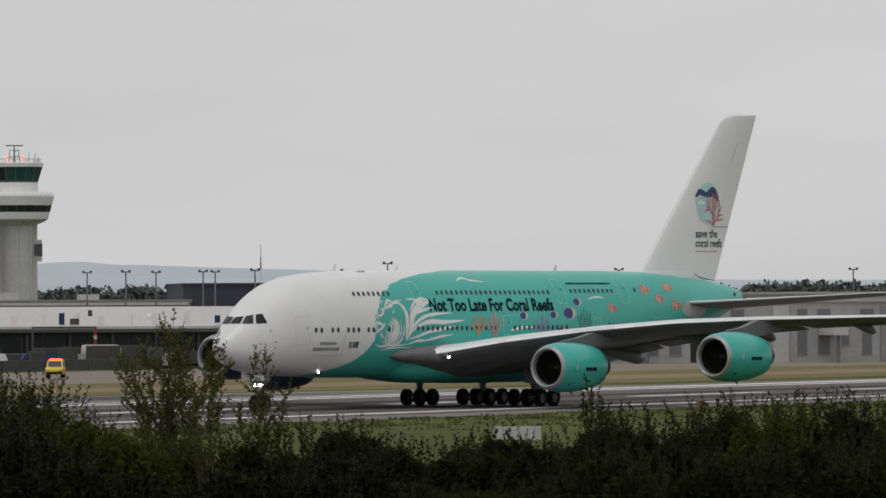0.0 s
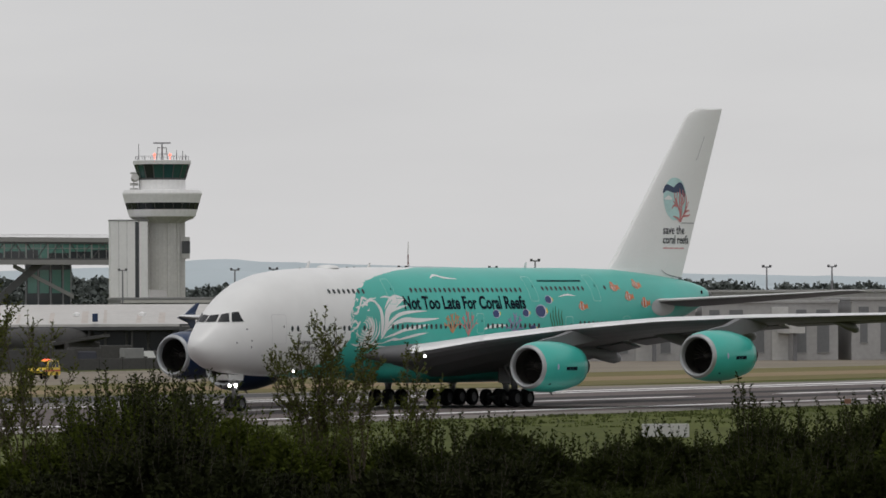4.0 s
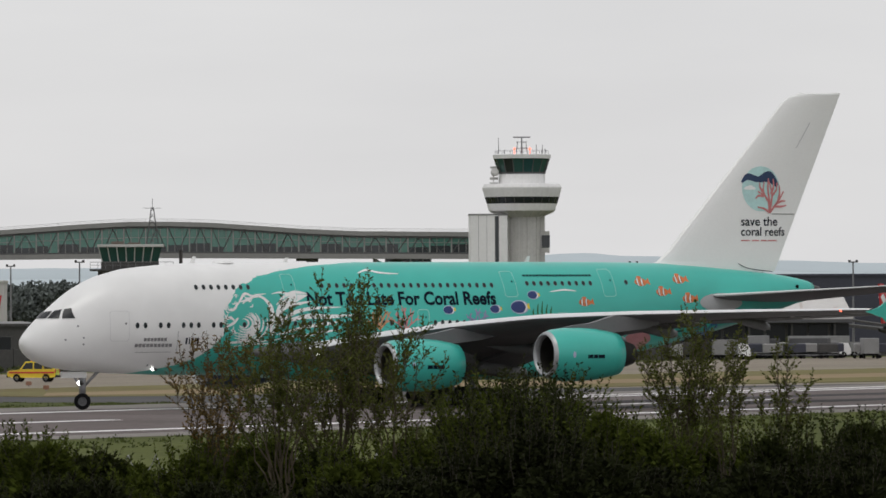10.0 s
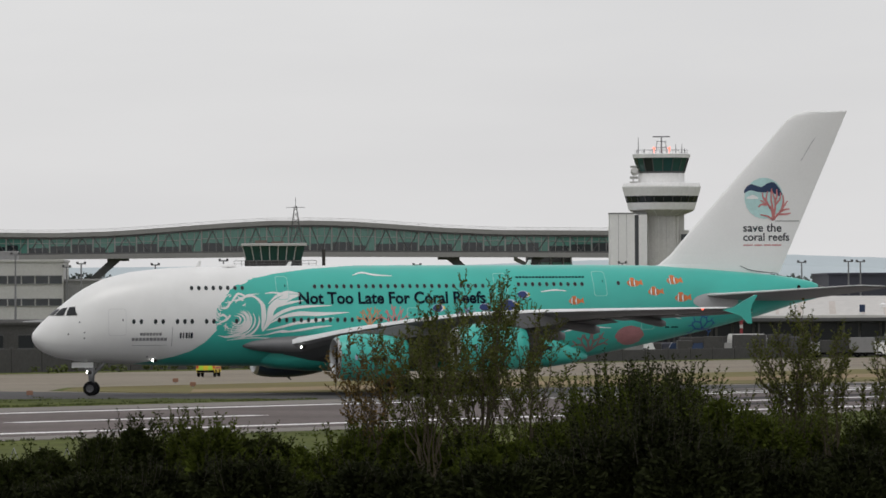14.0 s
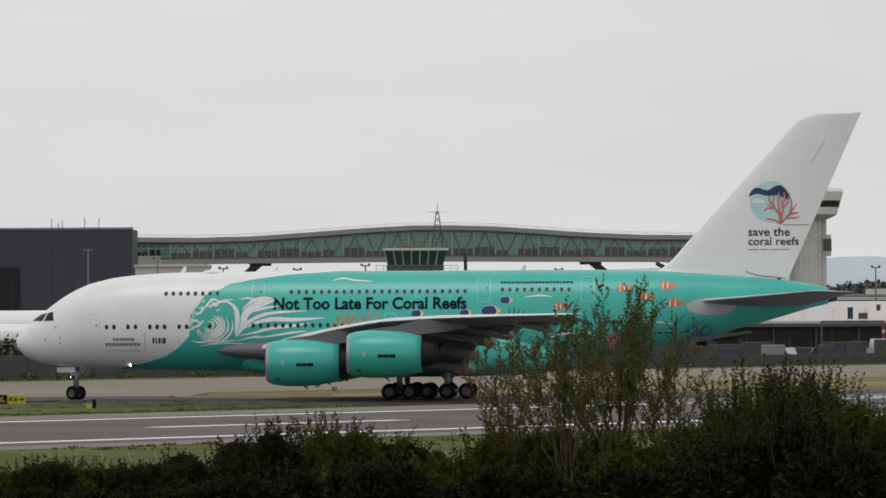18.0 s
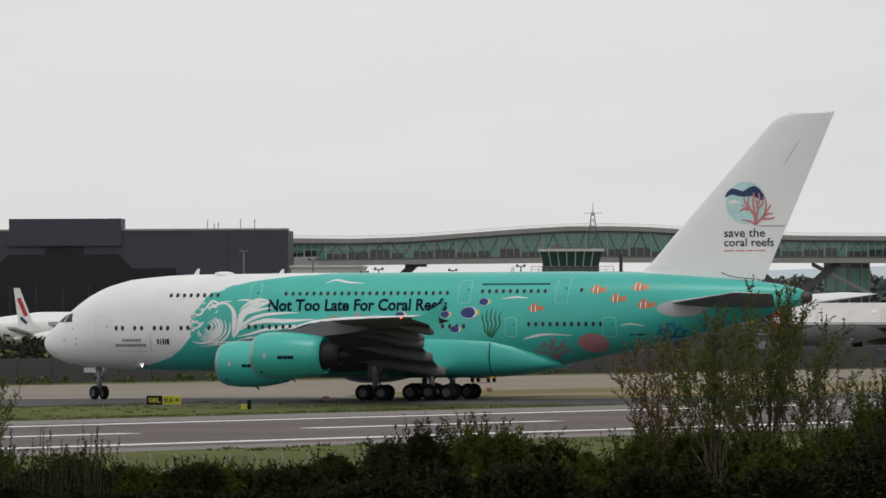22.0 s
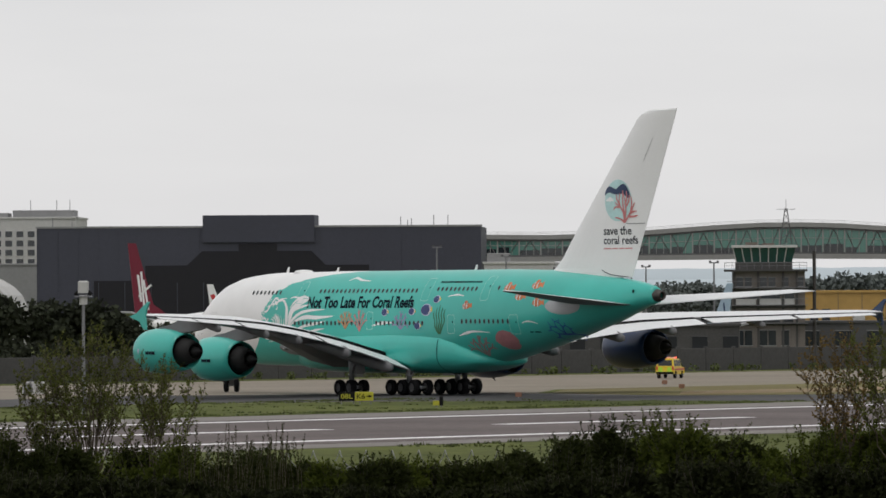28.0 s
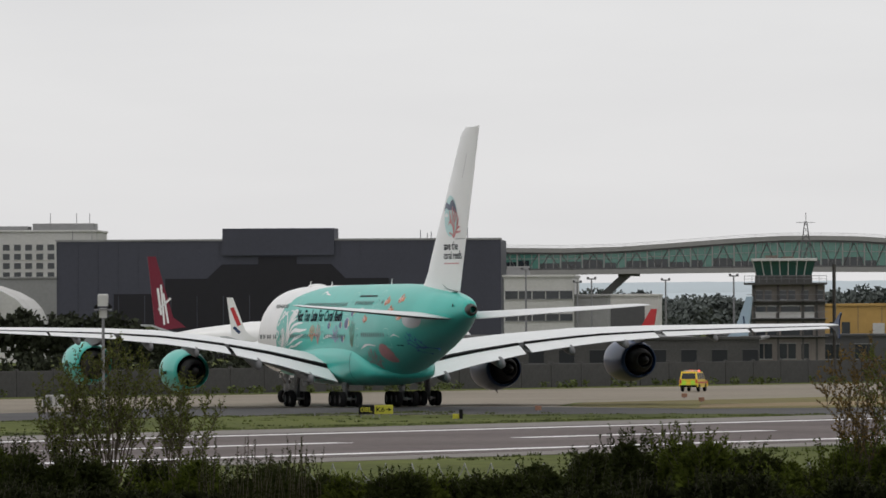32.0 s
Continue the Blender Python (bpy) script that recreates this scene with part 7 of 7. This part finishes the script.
# upright shoots over the tall dark bush
for x, z in ((5.05, 7.0), (5.3, 7.22), (5.62, 7.1), (5.8, 7.26), (6.1, 7.12), (6.35, 6.95), (14.9, 6.9), (15.15, 7.0)):
    p = crest(x, z, rng.uniform(110, 114))
    base = ground_height(p.y)
    t = thing("shrub", "slender upright dark green shrub in the hedge", "shrub", Matrix.Translation((p.x, p.y, base)), "upright shrubs")
    g, verts, faces = Geo(), [], []
    for k in range(5):
        q = Vector((rng.uniform(-0.12, 0.12), rng.uniform(-0.12, 0.12), 0))
        leafy_shoot(rng, g, q, Vector((rng.gauss(0, 0.04), rng.gauss(0, 0.04), 1)).normalized(), (p.z - base) * rng.uniform(0.8, 1.0), 0.014, 120, 0.085, verts, faces, 0.3)
    tagged(part("stems", g.mesh("stems", M_BARK_DARK), t), "thin dark stems", kind="stuff")
    part("foliage", mesh_of("foliage", verts, faces, M_LEAF_DARK), t)
# a lower row in front; the scrub's inner shade is in its leaf colour
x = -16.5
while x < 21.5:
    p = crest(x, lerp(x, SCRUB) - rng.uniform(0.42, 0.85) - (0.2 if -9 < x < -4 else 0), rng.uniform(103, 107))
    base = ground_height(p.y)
    dense_bush("bush", "low scrub bush in leaves darkened for shade", "bush", (p.x, p.y, base), max(0.5, p.z - base), rng.uniform(1.2, 1.7), rng, 8200, 26, 0.085, M_LEAF_DARK if x > 11.5 else M_LEAF_SHADE, "low scrub")
    x += rng.uniform(0.6, 0.85)
# tall weeds gone to seed
x = -10.1
while x < -8.2:
    p = crest(x, rng.uniform(5.65, 6.1), rng.uniform(107, 110))
    base = ground_height(p.y)
    w = thing("weed_clump", "tall spiky dark weeds gone to seed", "weeds", Matrix.Translation((p.x, p.y, base)), "roadside weeds")
    g, verts, faces = Geo(), [], []
    for k in range(6):
        q = Vector((rng.uniform(-0.25, 0.25), rng.uniform(-0.25, 0.25), 0))
        leafy_shoot(rng, g, q, Vector((rng.gauss(0, 0.05), rng.gauss(0, 0.05), 1)).normalized(), (p.z - base) * rng.uniform(0.72, 1.0), 0.01, 80, 0.055, verts, faces, 0.2)
    tagged(part("stems", g.mesh("stems", M_BARK), w), "thin upright stems", kind="stuff")
    part("foliage", mesh_of("foliage", verts, faces, M_LEAF_DARK), w)
    x += rng.uniform(0.13, 0.24)
# airy young willows: x and top height at the crest, width in metres, stems, leaves on a twig
for x, z, w, stems, leaves, tone in ((3.00, 8.33, 3.3, 26, 14, M_LEAF_WILLOW), (3.84, 7.89, 2.2, 11, 9, M_LEAF_WILLOW), (2.14, 8.02, 2.1, 13, 12, M_LEAF_WILLOW), (1.15, 7.72, 1.7, 10, 9, M_LEAF_RUST), (8.40, 8.00, 1.9, 16, 11, M_LEAF_WILLOW), (9.02, 7.45, 1.3, 8, 9, M_LEAF_WILLOW), (9.89, 7.39, 0.9, 6, 10, M_LEAF_WILLOW), (-11.66, 7.75, 2.9, 22, 9, M_LEAF_WILLOW), (-10.53, 7.14, 1.8, 12, 8, M_LEAF_WILLOW), (-12.49, 7.18, 1.6, 10, 8, M_LEAF_WILLOW)):
    p = crest(x, z, rng.uniform(110, 114))
    base = ground_height(p.y)
    airy_tree("sapling", "airy young willow with thin stems and small olive leaves", (p.x, p.y, base), p.z - base, w, rng, stems, int(leaves * 1.25), 0.07, tone, "young willows")


# ---- hedges, far trees and hills ----
def clump(rng, c, r, n, verts, faces, size):
    """A loose knot of leafy facets with an uneven outline."""
    for _ in range(n):
        d = Vector((rng.gauss(0, 1), rng.gauss(0, 1), rng.gauss(0, 1)))
        d = d.normalized() * rng.uniform(0.35, 1.0) ** 0.5 * r
        p = c + Vector((d.x, d.y, d.z * 0.85))
        a = Vector((rng.gauss(0, 1), rng.gauss(0, 1), rng.gauss(0, 1))).normalized()
        b = a.cross(Vector((rng.gauss(0, 1), rng.gauss(0, 1), rng.gauss(0, 1)))).normalized()
        s = size * rng.uniform(0.6, 1.4)
        o = len(verts)
        verts += [p, p + a * s * 0.5 + b * s * 0.4, p + a * s, p + a * s * 0.5 - b * s * 0.4]
        faces.append((o, o + 1, o + 2, o + 3))


def tree_meshes(seed, spread):
    """Trunk and crown of a broad tree of height 1."""
    rng = random.Random(seed)
    g = Geo().tube((0, 0, 0), (0.02, 0, 0.45), 0.035, 0.022, 6)
    verts, faces = [], []
    for k in range(9):
        a, h = 2 * math.pi * k / 9 + rng.random(), rng.uniform(0.35, 0.82)
        q = Vector((math.cos(a) * spread * rng.uniform(0.3, 1) * (1.1 - 0.55 * h), math.sin(a) * spread * rng.uniform(0.3, 1) * (1.1 - 0.55 * h), h))
        g.tube((0.01, 0, 0.25 + 0.15 * rng.random()), q, 0.014, 0.005, 4, False)
        clump(rng, q, rng.uniform(0.13, 0.2), 130, verts, faces, 0.075)
    clump(rng, Vector((0, 0, 0.8)), 0.2, 190, verts, faces, 0.075)
    clump(rng, Vector((0, 0, 0.5)), 0.3, 260, verts, faces, 0.085)
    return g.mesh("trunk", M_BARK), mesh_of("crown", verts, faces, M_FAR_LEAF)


kinds = [tree_meshes(k, 0.42 + 0.06 * k) for k in range(4)]
rt = random.Random(21)


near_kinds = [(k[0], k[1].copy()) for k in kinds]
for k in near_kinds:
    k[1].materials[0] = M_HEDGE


def far_tree(x, y, h, label="broadleaf tree beyond the airfield in haze-paled leaves", meshes=kinds):
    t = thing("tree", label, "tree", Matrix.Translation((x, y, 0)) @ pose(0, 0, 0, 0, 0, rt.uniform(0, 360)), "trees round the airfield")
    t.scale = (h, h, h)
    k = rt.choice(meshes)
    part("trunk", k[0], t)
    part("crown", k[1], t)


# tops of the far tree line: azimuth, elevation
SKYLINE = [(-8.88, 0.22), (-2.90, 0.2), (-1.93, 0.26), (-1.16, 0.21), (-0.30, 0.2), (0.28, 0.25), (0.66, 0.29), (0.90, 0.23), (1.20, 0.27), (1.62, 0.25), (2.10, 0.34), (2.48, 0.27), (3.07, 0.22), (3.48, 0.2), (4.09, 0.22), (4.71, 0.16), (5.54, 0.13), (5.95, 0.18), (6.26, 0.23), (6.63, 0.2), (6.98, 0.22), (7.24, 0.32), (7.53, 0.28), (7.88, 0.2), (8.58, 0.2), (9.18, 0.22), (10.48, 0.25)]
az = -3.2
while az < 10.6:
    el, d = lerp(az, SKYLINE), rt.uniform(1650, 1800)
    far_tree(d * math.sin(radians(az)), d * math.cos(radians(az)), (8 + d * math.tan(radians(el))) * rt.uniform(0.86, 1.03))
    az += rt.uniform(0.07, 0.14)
# dark trees and hedge on the far side of the taxiway
for x, y, h in ((-116.19, 850, 11.5), (-109.21, 842, 12), (-103.2, 846, 11), (-97.21, 845, 9.8), (-91.71, 846, 9.2), (-86.7, 848, 9.5), (-82.2, 850, 7.2), (-76.18, 838, 6.2), (-122.2, 842, 12), (-70.05, 846, 5.2), (-63.93, 850, 4.8)):
    far_tree(x, y, h, "dark round tree beside the boundary wall", near_kinds)
verts, faces, rh = [], [], random.Random(8)
for k in range(300):
    a = rh.uniform(100, 262)
    p = field(a, 217 + rh.uniform(0, 3))
    h = (5.0 if 180 < a < 330 else 3.8) * rh.uniform(0.6, 1.15)
    clump(rh, Vector((p.x, p.y, h * rh.uniform(0.4, 0.62))), h * 0.48, 80, verts, faces, 0.5)
tagged(part("hedge", mesh_of("hedge", verts, faces, M_HEDGE)), "dark unkempt hedge along the boundary wall", "hedge", kind="stuff")
verts, faces = [], []
for k in range(150):
    p = field(rh.uniform(60, 330), rh.uniform(205, 213))
    clump(rh, Vector((p.x, p.y, 0.5)), rh.uniform(0.3, 0.6), 30, verts, faces, 0.3)
tagged(part("rough_grass", mesh_of("rough_grass", verts, faces, M_TUFT)), "tufts of rough green growth at the wall foot", "grass", kind="stuff")
# distant wooded ridge; its pale blue colour carries the haze
RIDGE = [(-12, 0.2), (-6, 0.26), (-2, 0.3), (0.5, 0.31), (1.4, 0.31), (2.6, 0.35), (3.37, 0.41), (3.6, 0.415), (3.9, 0.39), (4.34, 0.375), (5.2, 0.345), (6.0, 0.32), (6.7, 0.29), (7.6, 0.27), (9, 0.24), (12, 0.22)]
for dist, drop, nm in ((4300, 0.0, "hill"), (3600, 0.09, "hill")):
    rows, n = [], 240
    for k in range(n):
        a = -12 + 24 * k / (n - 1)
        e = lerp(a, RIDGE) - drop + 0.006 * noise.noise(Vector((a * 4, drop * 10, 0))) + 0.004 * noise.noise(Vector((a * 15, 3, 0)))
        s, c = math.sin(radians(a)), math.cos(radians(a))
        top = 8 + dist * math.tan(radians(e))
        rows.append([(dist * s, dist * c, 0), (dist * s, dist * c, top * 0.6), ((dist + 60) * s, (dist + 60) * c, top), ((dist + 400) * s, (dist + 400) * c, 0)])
    tagged(part(nm, Geo().loft(rows, closed=False).mesh(nm, M_HILL, True)), "wooded ridge far away, haze put into its pale blue colour", "hill", kind="structure")

# ---- small airfield things ----
def taxi_sign(x, y, turn):
    t = thing("taxiway_sign", "black and yellow lit taxiway sign on short legs", "sign", pose(x, y, 0.05, 0, 0, turn))
    part("panel", Geo().box(-1.4, -0.12, -0.12, 0.12, 0.28, 1.0, 0.03).mesh("panel", M_BLACK), t, "black location panel")
    part("panel", Geo().box(-0.1, 1.4, -0.12, 0.12, 0.28, 1.0, 0.03).mesh("panel", M_YELLOW_SIGN), t, "yellow direction panel")
    for x0 in (-1.2, -0.2, 0.3, 1.2):
        part("leg", Geo().tube((x0, 0, 0), (x0, 0, 0.3), 0.05).mesh("leg", M_POLE), t)
    fitted_letters("08L", (-1.25, -0.28, 0.84, 0.44), M_YELLOW_SIGN, lambda u, v, p: Vector((u, -0.13, v)), t, "yellow letter")
    fitted_letters("K6", (0.05, 0.72, 0.84, 0.44), M_BLACK, lambda u, v, p: Vector((u, -0.13, v)), t, "black letter")
    part("arrow", mesh_of("arrow", [(0.82, -0.13, 0.6), (1.02, -0.13, 0.6), (1.02, -0.13, 0.5), (1.28, -0.13, 0.64), (1.02, -0.13, 0.78), (1.02, -0.13, 0.68), (0.82, -0.13, 0.68)], [(0, 1, 2, 3, 4, 5, 6)], M_BLACK), t)


M_DULL_ORANGE = mat("faded_orange", (0.24, 0.12, 0.075), 0.6, 0, 0.1)
M_YELLOW_SIGN = mat("sign_yellow", (0.4, 0.38, 0.02), 0.4, 0, 0.05)
taxi_sign(-34.9, 551.0, 4)


def marker(x, y, m, label, w=0.55, h=0.5):
    t = thing("edge_marker", label, "marker", pose(x, y, 0.05, 0, 0, 0), "airfield markers")
    part("board", Geo().box(-w / 2, w / 2, -0.08, 0.08, 0.12, h, 0.03).mesh("board", m), t)
    part("stub", Geo().tube((0, 0, 0), (0, 0, 0.14), 0.06).mesh("stub", M_POLE), t)


for x, y, m, lab in ((-27.5, 534, M_YELLOW_SIGN, "small yellow and black marker board"), (-22.99, 583, M_DULL_ORANGE, "small orange marker board"), (-12.14, 674, M_DULL_ORANGE, "small orange marker board"), (-9.93, 641, M_DULL_ORANGE, "small orange marker board"),
                     (83.77, 548, M_DULL_ORANGE, "small orange marker board"), (50.84, 655, M_BLACK, "small black edge light")):
    marker(x, y, m, lab)
marker(-27.12, 533.9, M_BLACK, "small black marker board", 0.3, 0.85)
wb = thing("white_board", "white board on the grass beside the runway", "board", Matrix.Translation((53.02, 421, 0)))
part("panel", Geo().box(-1.45, 1.45, -0.08, 0.08, 0.05, 0.85, 0.03).mesh("panel", M_PALE_WALL), wb)
for x in (-1.2, 1.2):
    part("foot", Geo().box(x - 0.05, x + 0.05, -0.3, 0.3, 0, 0.08).mesh("foot", M_POLE), wb)
cab = thing("cabinet", "pale grey equipment cabinet in the grass", "cabinet", Matrix.Translation((-69.67, 628, 0)))
part("body", Geo().box(-1.0, 1.0, -0.4, 0.4, 0, 1.15, 0.05).mesh("body", M_PALE_WALL), cab)
part("door", Geo().box(-0.9, -0.05, -0.43, -0.4, 0.1, 1.0).mesh("door", M_MID_GREY), cab)
cc = thing("camera_mast", "grey pole with a white surveillance radar head", "mast", Matrix.Translation((-51.5, 497, 0)))
part("pole", Geo().tube((0, 0, 0), (0, 0, 8.9), 0.14, 0.1).mesh("pole", M_POLE), cc)
part("platform", Geo().box(-0.6, 0.6, -0.4, 0.4, 8.75, 8.85).mesh("platform", M_POLE), cc)
part("collar", Geo().lathe([(8.2, 0.3), (8.9, 0.3)], 12).mesh("collar", M_PALE_WALL), cc)
part("bracket", Geo().tube((-0.62, 0, 8.9), (-0.3, 0, 9.2), 0.14).tube((0.62, 0, 8.9), (0.3, 0, 9.2), 0.14).mesh("bracket", M_BLACK), cc)
part("head", Geo().box(-0.38, 0.38, -0.3, 0.3, 9.05, 9.95, 0.1).mesh("head", M_PALE_WALL), cc, "white boxy camera head")
for k in range(9):
    p = field(20 - 7 * k, 150)
    marker(p.x, p.y, M_PALE_WALL, "low white edge marker in the grass", 1.1, 0.4)

# perimeter fence with a coil of barbed tape
fence = thing("perimeter_fence", "wire perimeter fence topped with a barbed tape coil", "fence")
FD = 262.0
fx = lambda az: (FD * math.tan(radians(az)), FD)
for k in range(18):
    x, y = fx(-7 + 0.55 * k)
    part("post", Geo().box(x - 0.05, x + 0.05, y - 0.05, y + 0.05, 0, 1.75).mesh("post", M_POLE), fence)
for z in (0.3, 0.7, 1.1, 1.45, 1.7):
    part("wire", Geo().tube((fx(-7)[0], FD, z), (fx(2.4)[0], FD, z), 0.012, n=4).mesh("wire", M_POLE), fence)
coil, pts = Geo(), []
x0, x1 = fx(-7)[0], fx(2.4)[0]
for k in range(42 * 10 + 1):
    a = 2 * math.pi * k / 10
    pts.append(Vector((x0 + (x1 - x0) * k / 420 + 0.12 * math.sin(a), FD + 0.34 * math.sin(a), 2.05 - 0.34 * math.cos(a))))
for p, q in zip(pts, pts[1:]):
    coil.tube(p, q, 0.022, n=4, caps=False)
part("coil", coil.mesh("coil", M_POLE), fence, "coiled barbed tape")


# ---- the yellow airfield car ----
def build_car():
    t = thing("airfield_car", "yellow airfield operations car with a red stripe and lit roof bar", "car")
    lower = [(2.35, 0.55), (2.4, 0.85), (2.2, 1.02), (1.15, 1.12), (-2.2, 1.12), (-2.35, 1.0), (-2.38, 0.5), (-1.9, 0.42), (1.9, 0.42)]
    body = part("body", Geo().loft([[(a, -0.88, b) for a, b in lower], [(a, -0.93, b - 0.02) for a, b in lower], [(a, 0.93, b - 0.02) for a, b in lower], [(a, 0.88, b) for a, b in lower]], caps=True).mesh("body", M_YELLOW), t)
    cabin = [(1.2, 1.08), (0.6, 1.84), (-2.1, 1.88), (-2.36, 1.08)]
    part("cabin", Geo().loft([[(a, -0.88 + 0.1 * (b > 1.3), b) for a, b in cabin], [(a, 0.88 - 0.1 * (b > 1.3), b) for a, b in cabin]], caps=True).mesh("cabin", M_YELLOW), t)
    for s in (-1, 1):
        for a0, a1 in ((0.95, -0.15), (-0.27, -1.1), (-1.22, -2.05)):
            q = [(a0, 1.16), (min(a0, 0.55) if a0 > 0.5 else a0, 1.72), (a1, 1.74), (a1, 1.16)]
            part("side_window", mesh_of("side_window", [(a, s * (0.89 - 0.1 * (b - 1.08) / 0.78), b) for a, b in q], [(0, 1, 2, 3)], M_CAR_GLASS), t)
        part("stripe", Geo().box(-2.3, 2.2, s * 0.935 - 0.005, s * 0.935 + 0.005, 0.78, 0.92).mesh("stripe", M_RED), t, "red side stripe")
        part("headlight", Geo().box(2.3, 2.42, s * 0.7 - 0.16, s * 0.7 + 0.16, 0.78, 0.95, 0.03).mesh("headlight", M_PALE_WALL), t)
        part("tail_light", Geo().box(-2.42, -2.33, s * 0.8 - 0.08, s * 0.8 + 0.08, 0.8, 1.15, 0.02).mesh("tail_light", M_RED), t)
        part("rear_panel", Geo().box(-2.4, -2.35, s * 0.45 - 0.2, s * 0.45 + 0.2, 0.6, 1.05).mesh("rear_panel", M_HIVIS), t, "fluorescent green rear panel")
    part("windscreen", mesh_of("windscreen", [(1.15, -0.74, 1.18), (1.15, 0.74, 1.18), (0.7, 0.68, 1.75), (0.7, -0.68, 1.75)], [(0, 1, 2, 3)], M_CAR_GLASS), t)
    part("rear_window", mesh_of("rear_window", [(-2.345, -0.7, 1.18), (-2.345, 0.7, 1.18), (-2.175, 0.66, 1.72), (-2.175, -0.66, 1.72)], [(3, 2, 1, 0)], M_CAR_GLASS), t)
    part("light_bar", Geo().box(-0.35, 0.05, -0.62, 0.62, 1.88, 2.0, 0.05).mesh("light_bar", M_RED_LAMP), t, "lit red roof light bar")
    part("roof_rack", Geo().box(-1.8, -0.5, -0.6, 0.6, 1.9, 2.0).mesh("roof_rack", M_PALE_WALL), t)
    part("bumper", Geo().box(2.3, 2.48, -0.85, 0.85, 0.42, 0.64, 0.04).mesh("bumper", M_BLACK), t)
    part("rear_bumper", Geo().box(-2.5, -2.3, -0.85, 0.85, 0.42, 0.62, 0.04).mesh("rear_bumper", M_BLACK), t)
    tyre, rim = wheel_meshes(0.37, 0.26)
    for a in (1.45, -1.45):
        for s in (-0.8, 0.8):
            w = part("tyre", tyre, t, at=Matrix.Translation((a, s, 0.37)))
            part("rim", rim, w)
    for child in t.children:
        child.matrix_basis = Matrix.Diagonal((1.06, 1.1, 1.15, 1)) @ child.matrix_basis
    return t


M_HIVIS = mat("fluorescent_green", (0.45, 0.75, 0.05), 0.4, 0, 0.05)
airfield_car = build_car()
CAR_ROWS = [(0, 48.65, 822, 262), (2, 40.61, 808, 256), (5, 22.21, 766, 240), (7, 9.1, 722, 222), (8, -1.54, 706, 200), (9, -7.47, 706, 178), (10, -12.4, 714, 168), (11, -14.2, 729, 125), (12, -14.1, 732, 95), (13, -10.6, 733, 86), (15, -9.5, 735, 82), (19, -11.7, 735, 80), (23, -12.08, 735, 79), (28, -12.72, 739, 78), (32, -12.33, 740, 78)]
STEER_ROWS = [(0, 2), (5, 0), (6.5, -20), (8, -30), (10, -26), (13, -24), (17.5, -30), (20, -33), (25, -38), (32, -42)]


def motions():
    walk(airliner, [(t, pose(x, y, 0.07, 0, 0, turn)) for t, x, y, turn in PLANE_ROWS])
    # the nose wheels are steered about their leg
    at = GEAR_STATION - 5.2
    walk(nose_gear, [(t, pose(at, 0, 0, 0, 0, turn) @ pose(-at, 0, 0)) for t, turn in STEER_ROWS])
    walk(airfield_car, [(t, pose(x, y, 0.04, 0, 0, turn)) for t, x, y, turn in CAR_ROWS])


motions()
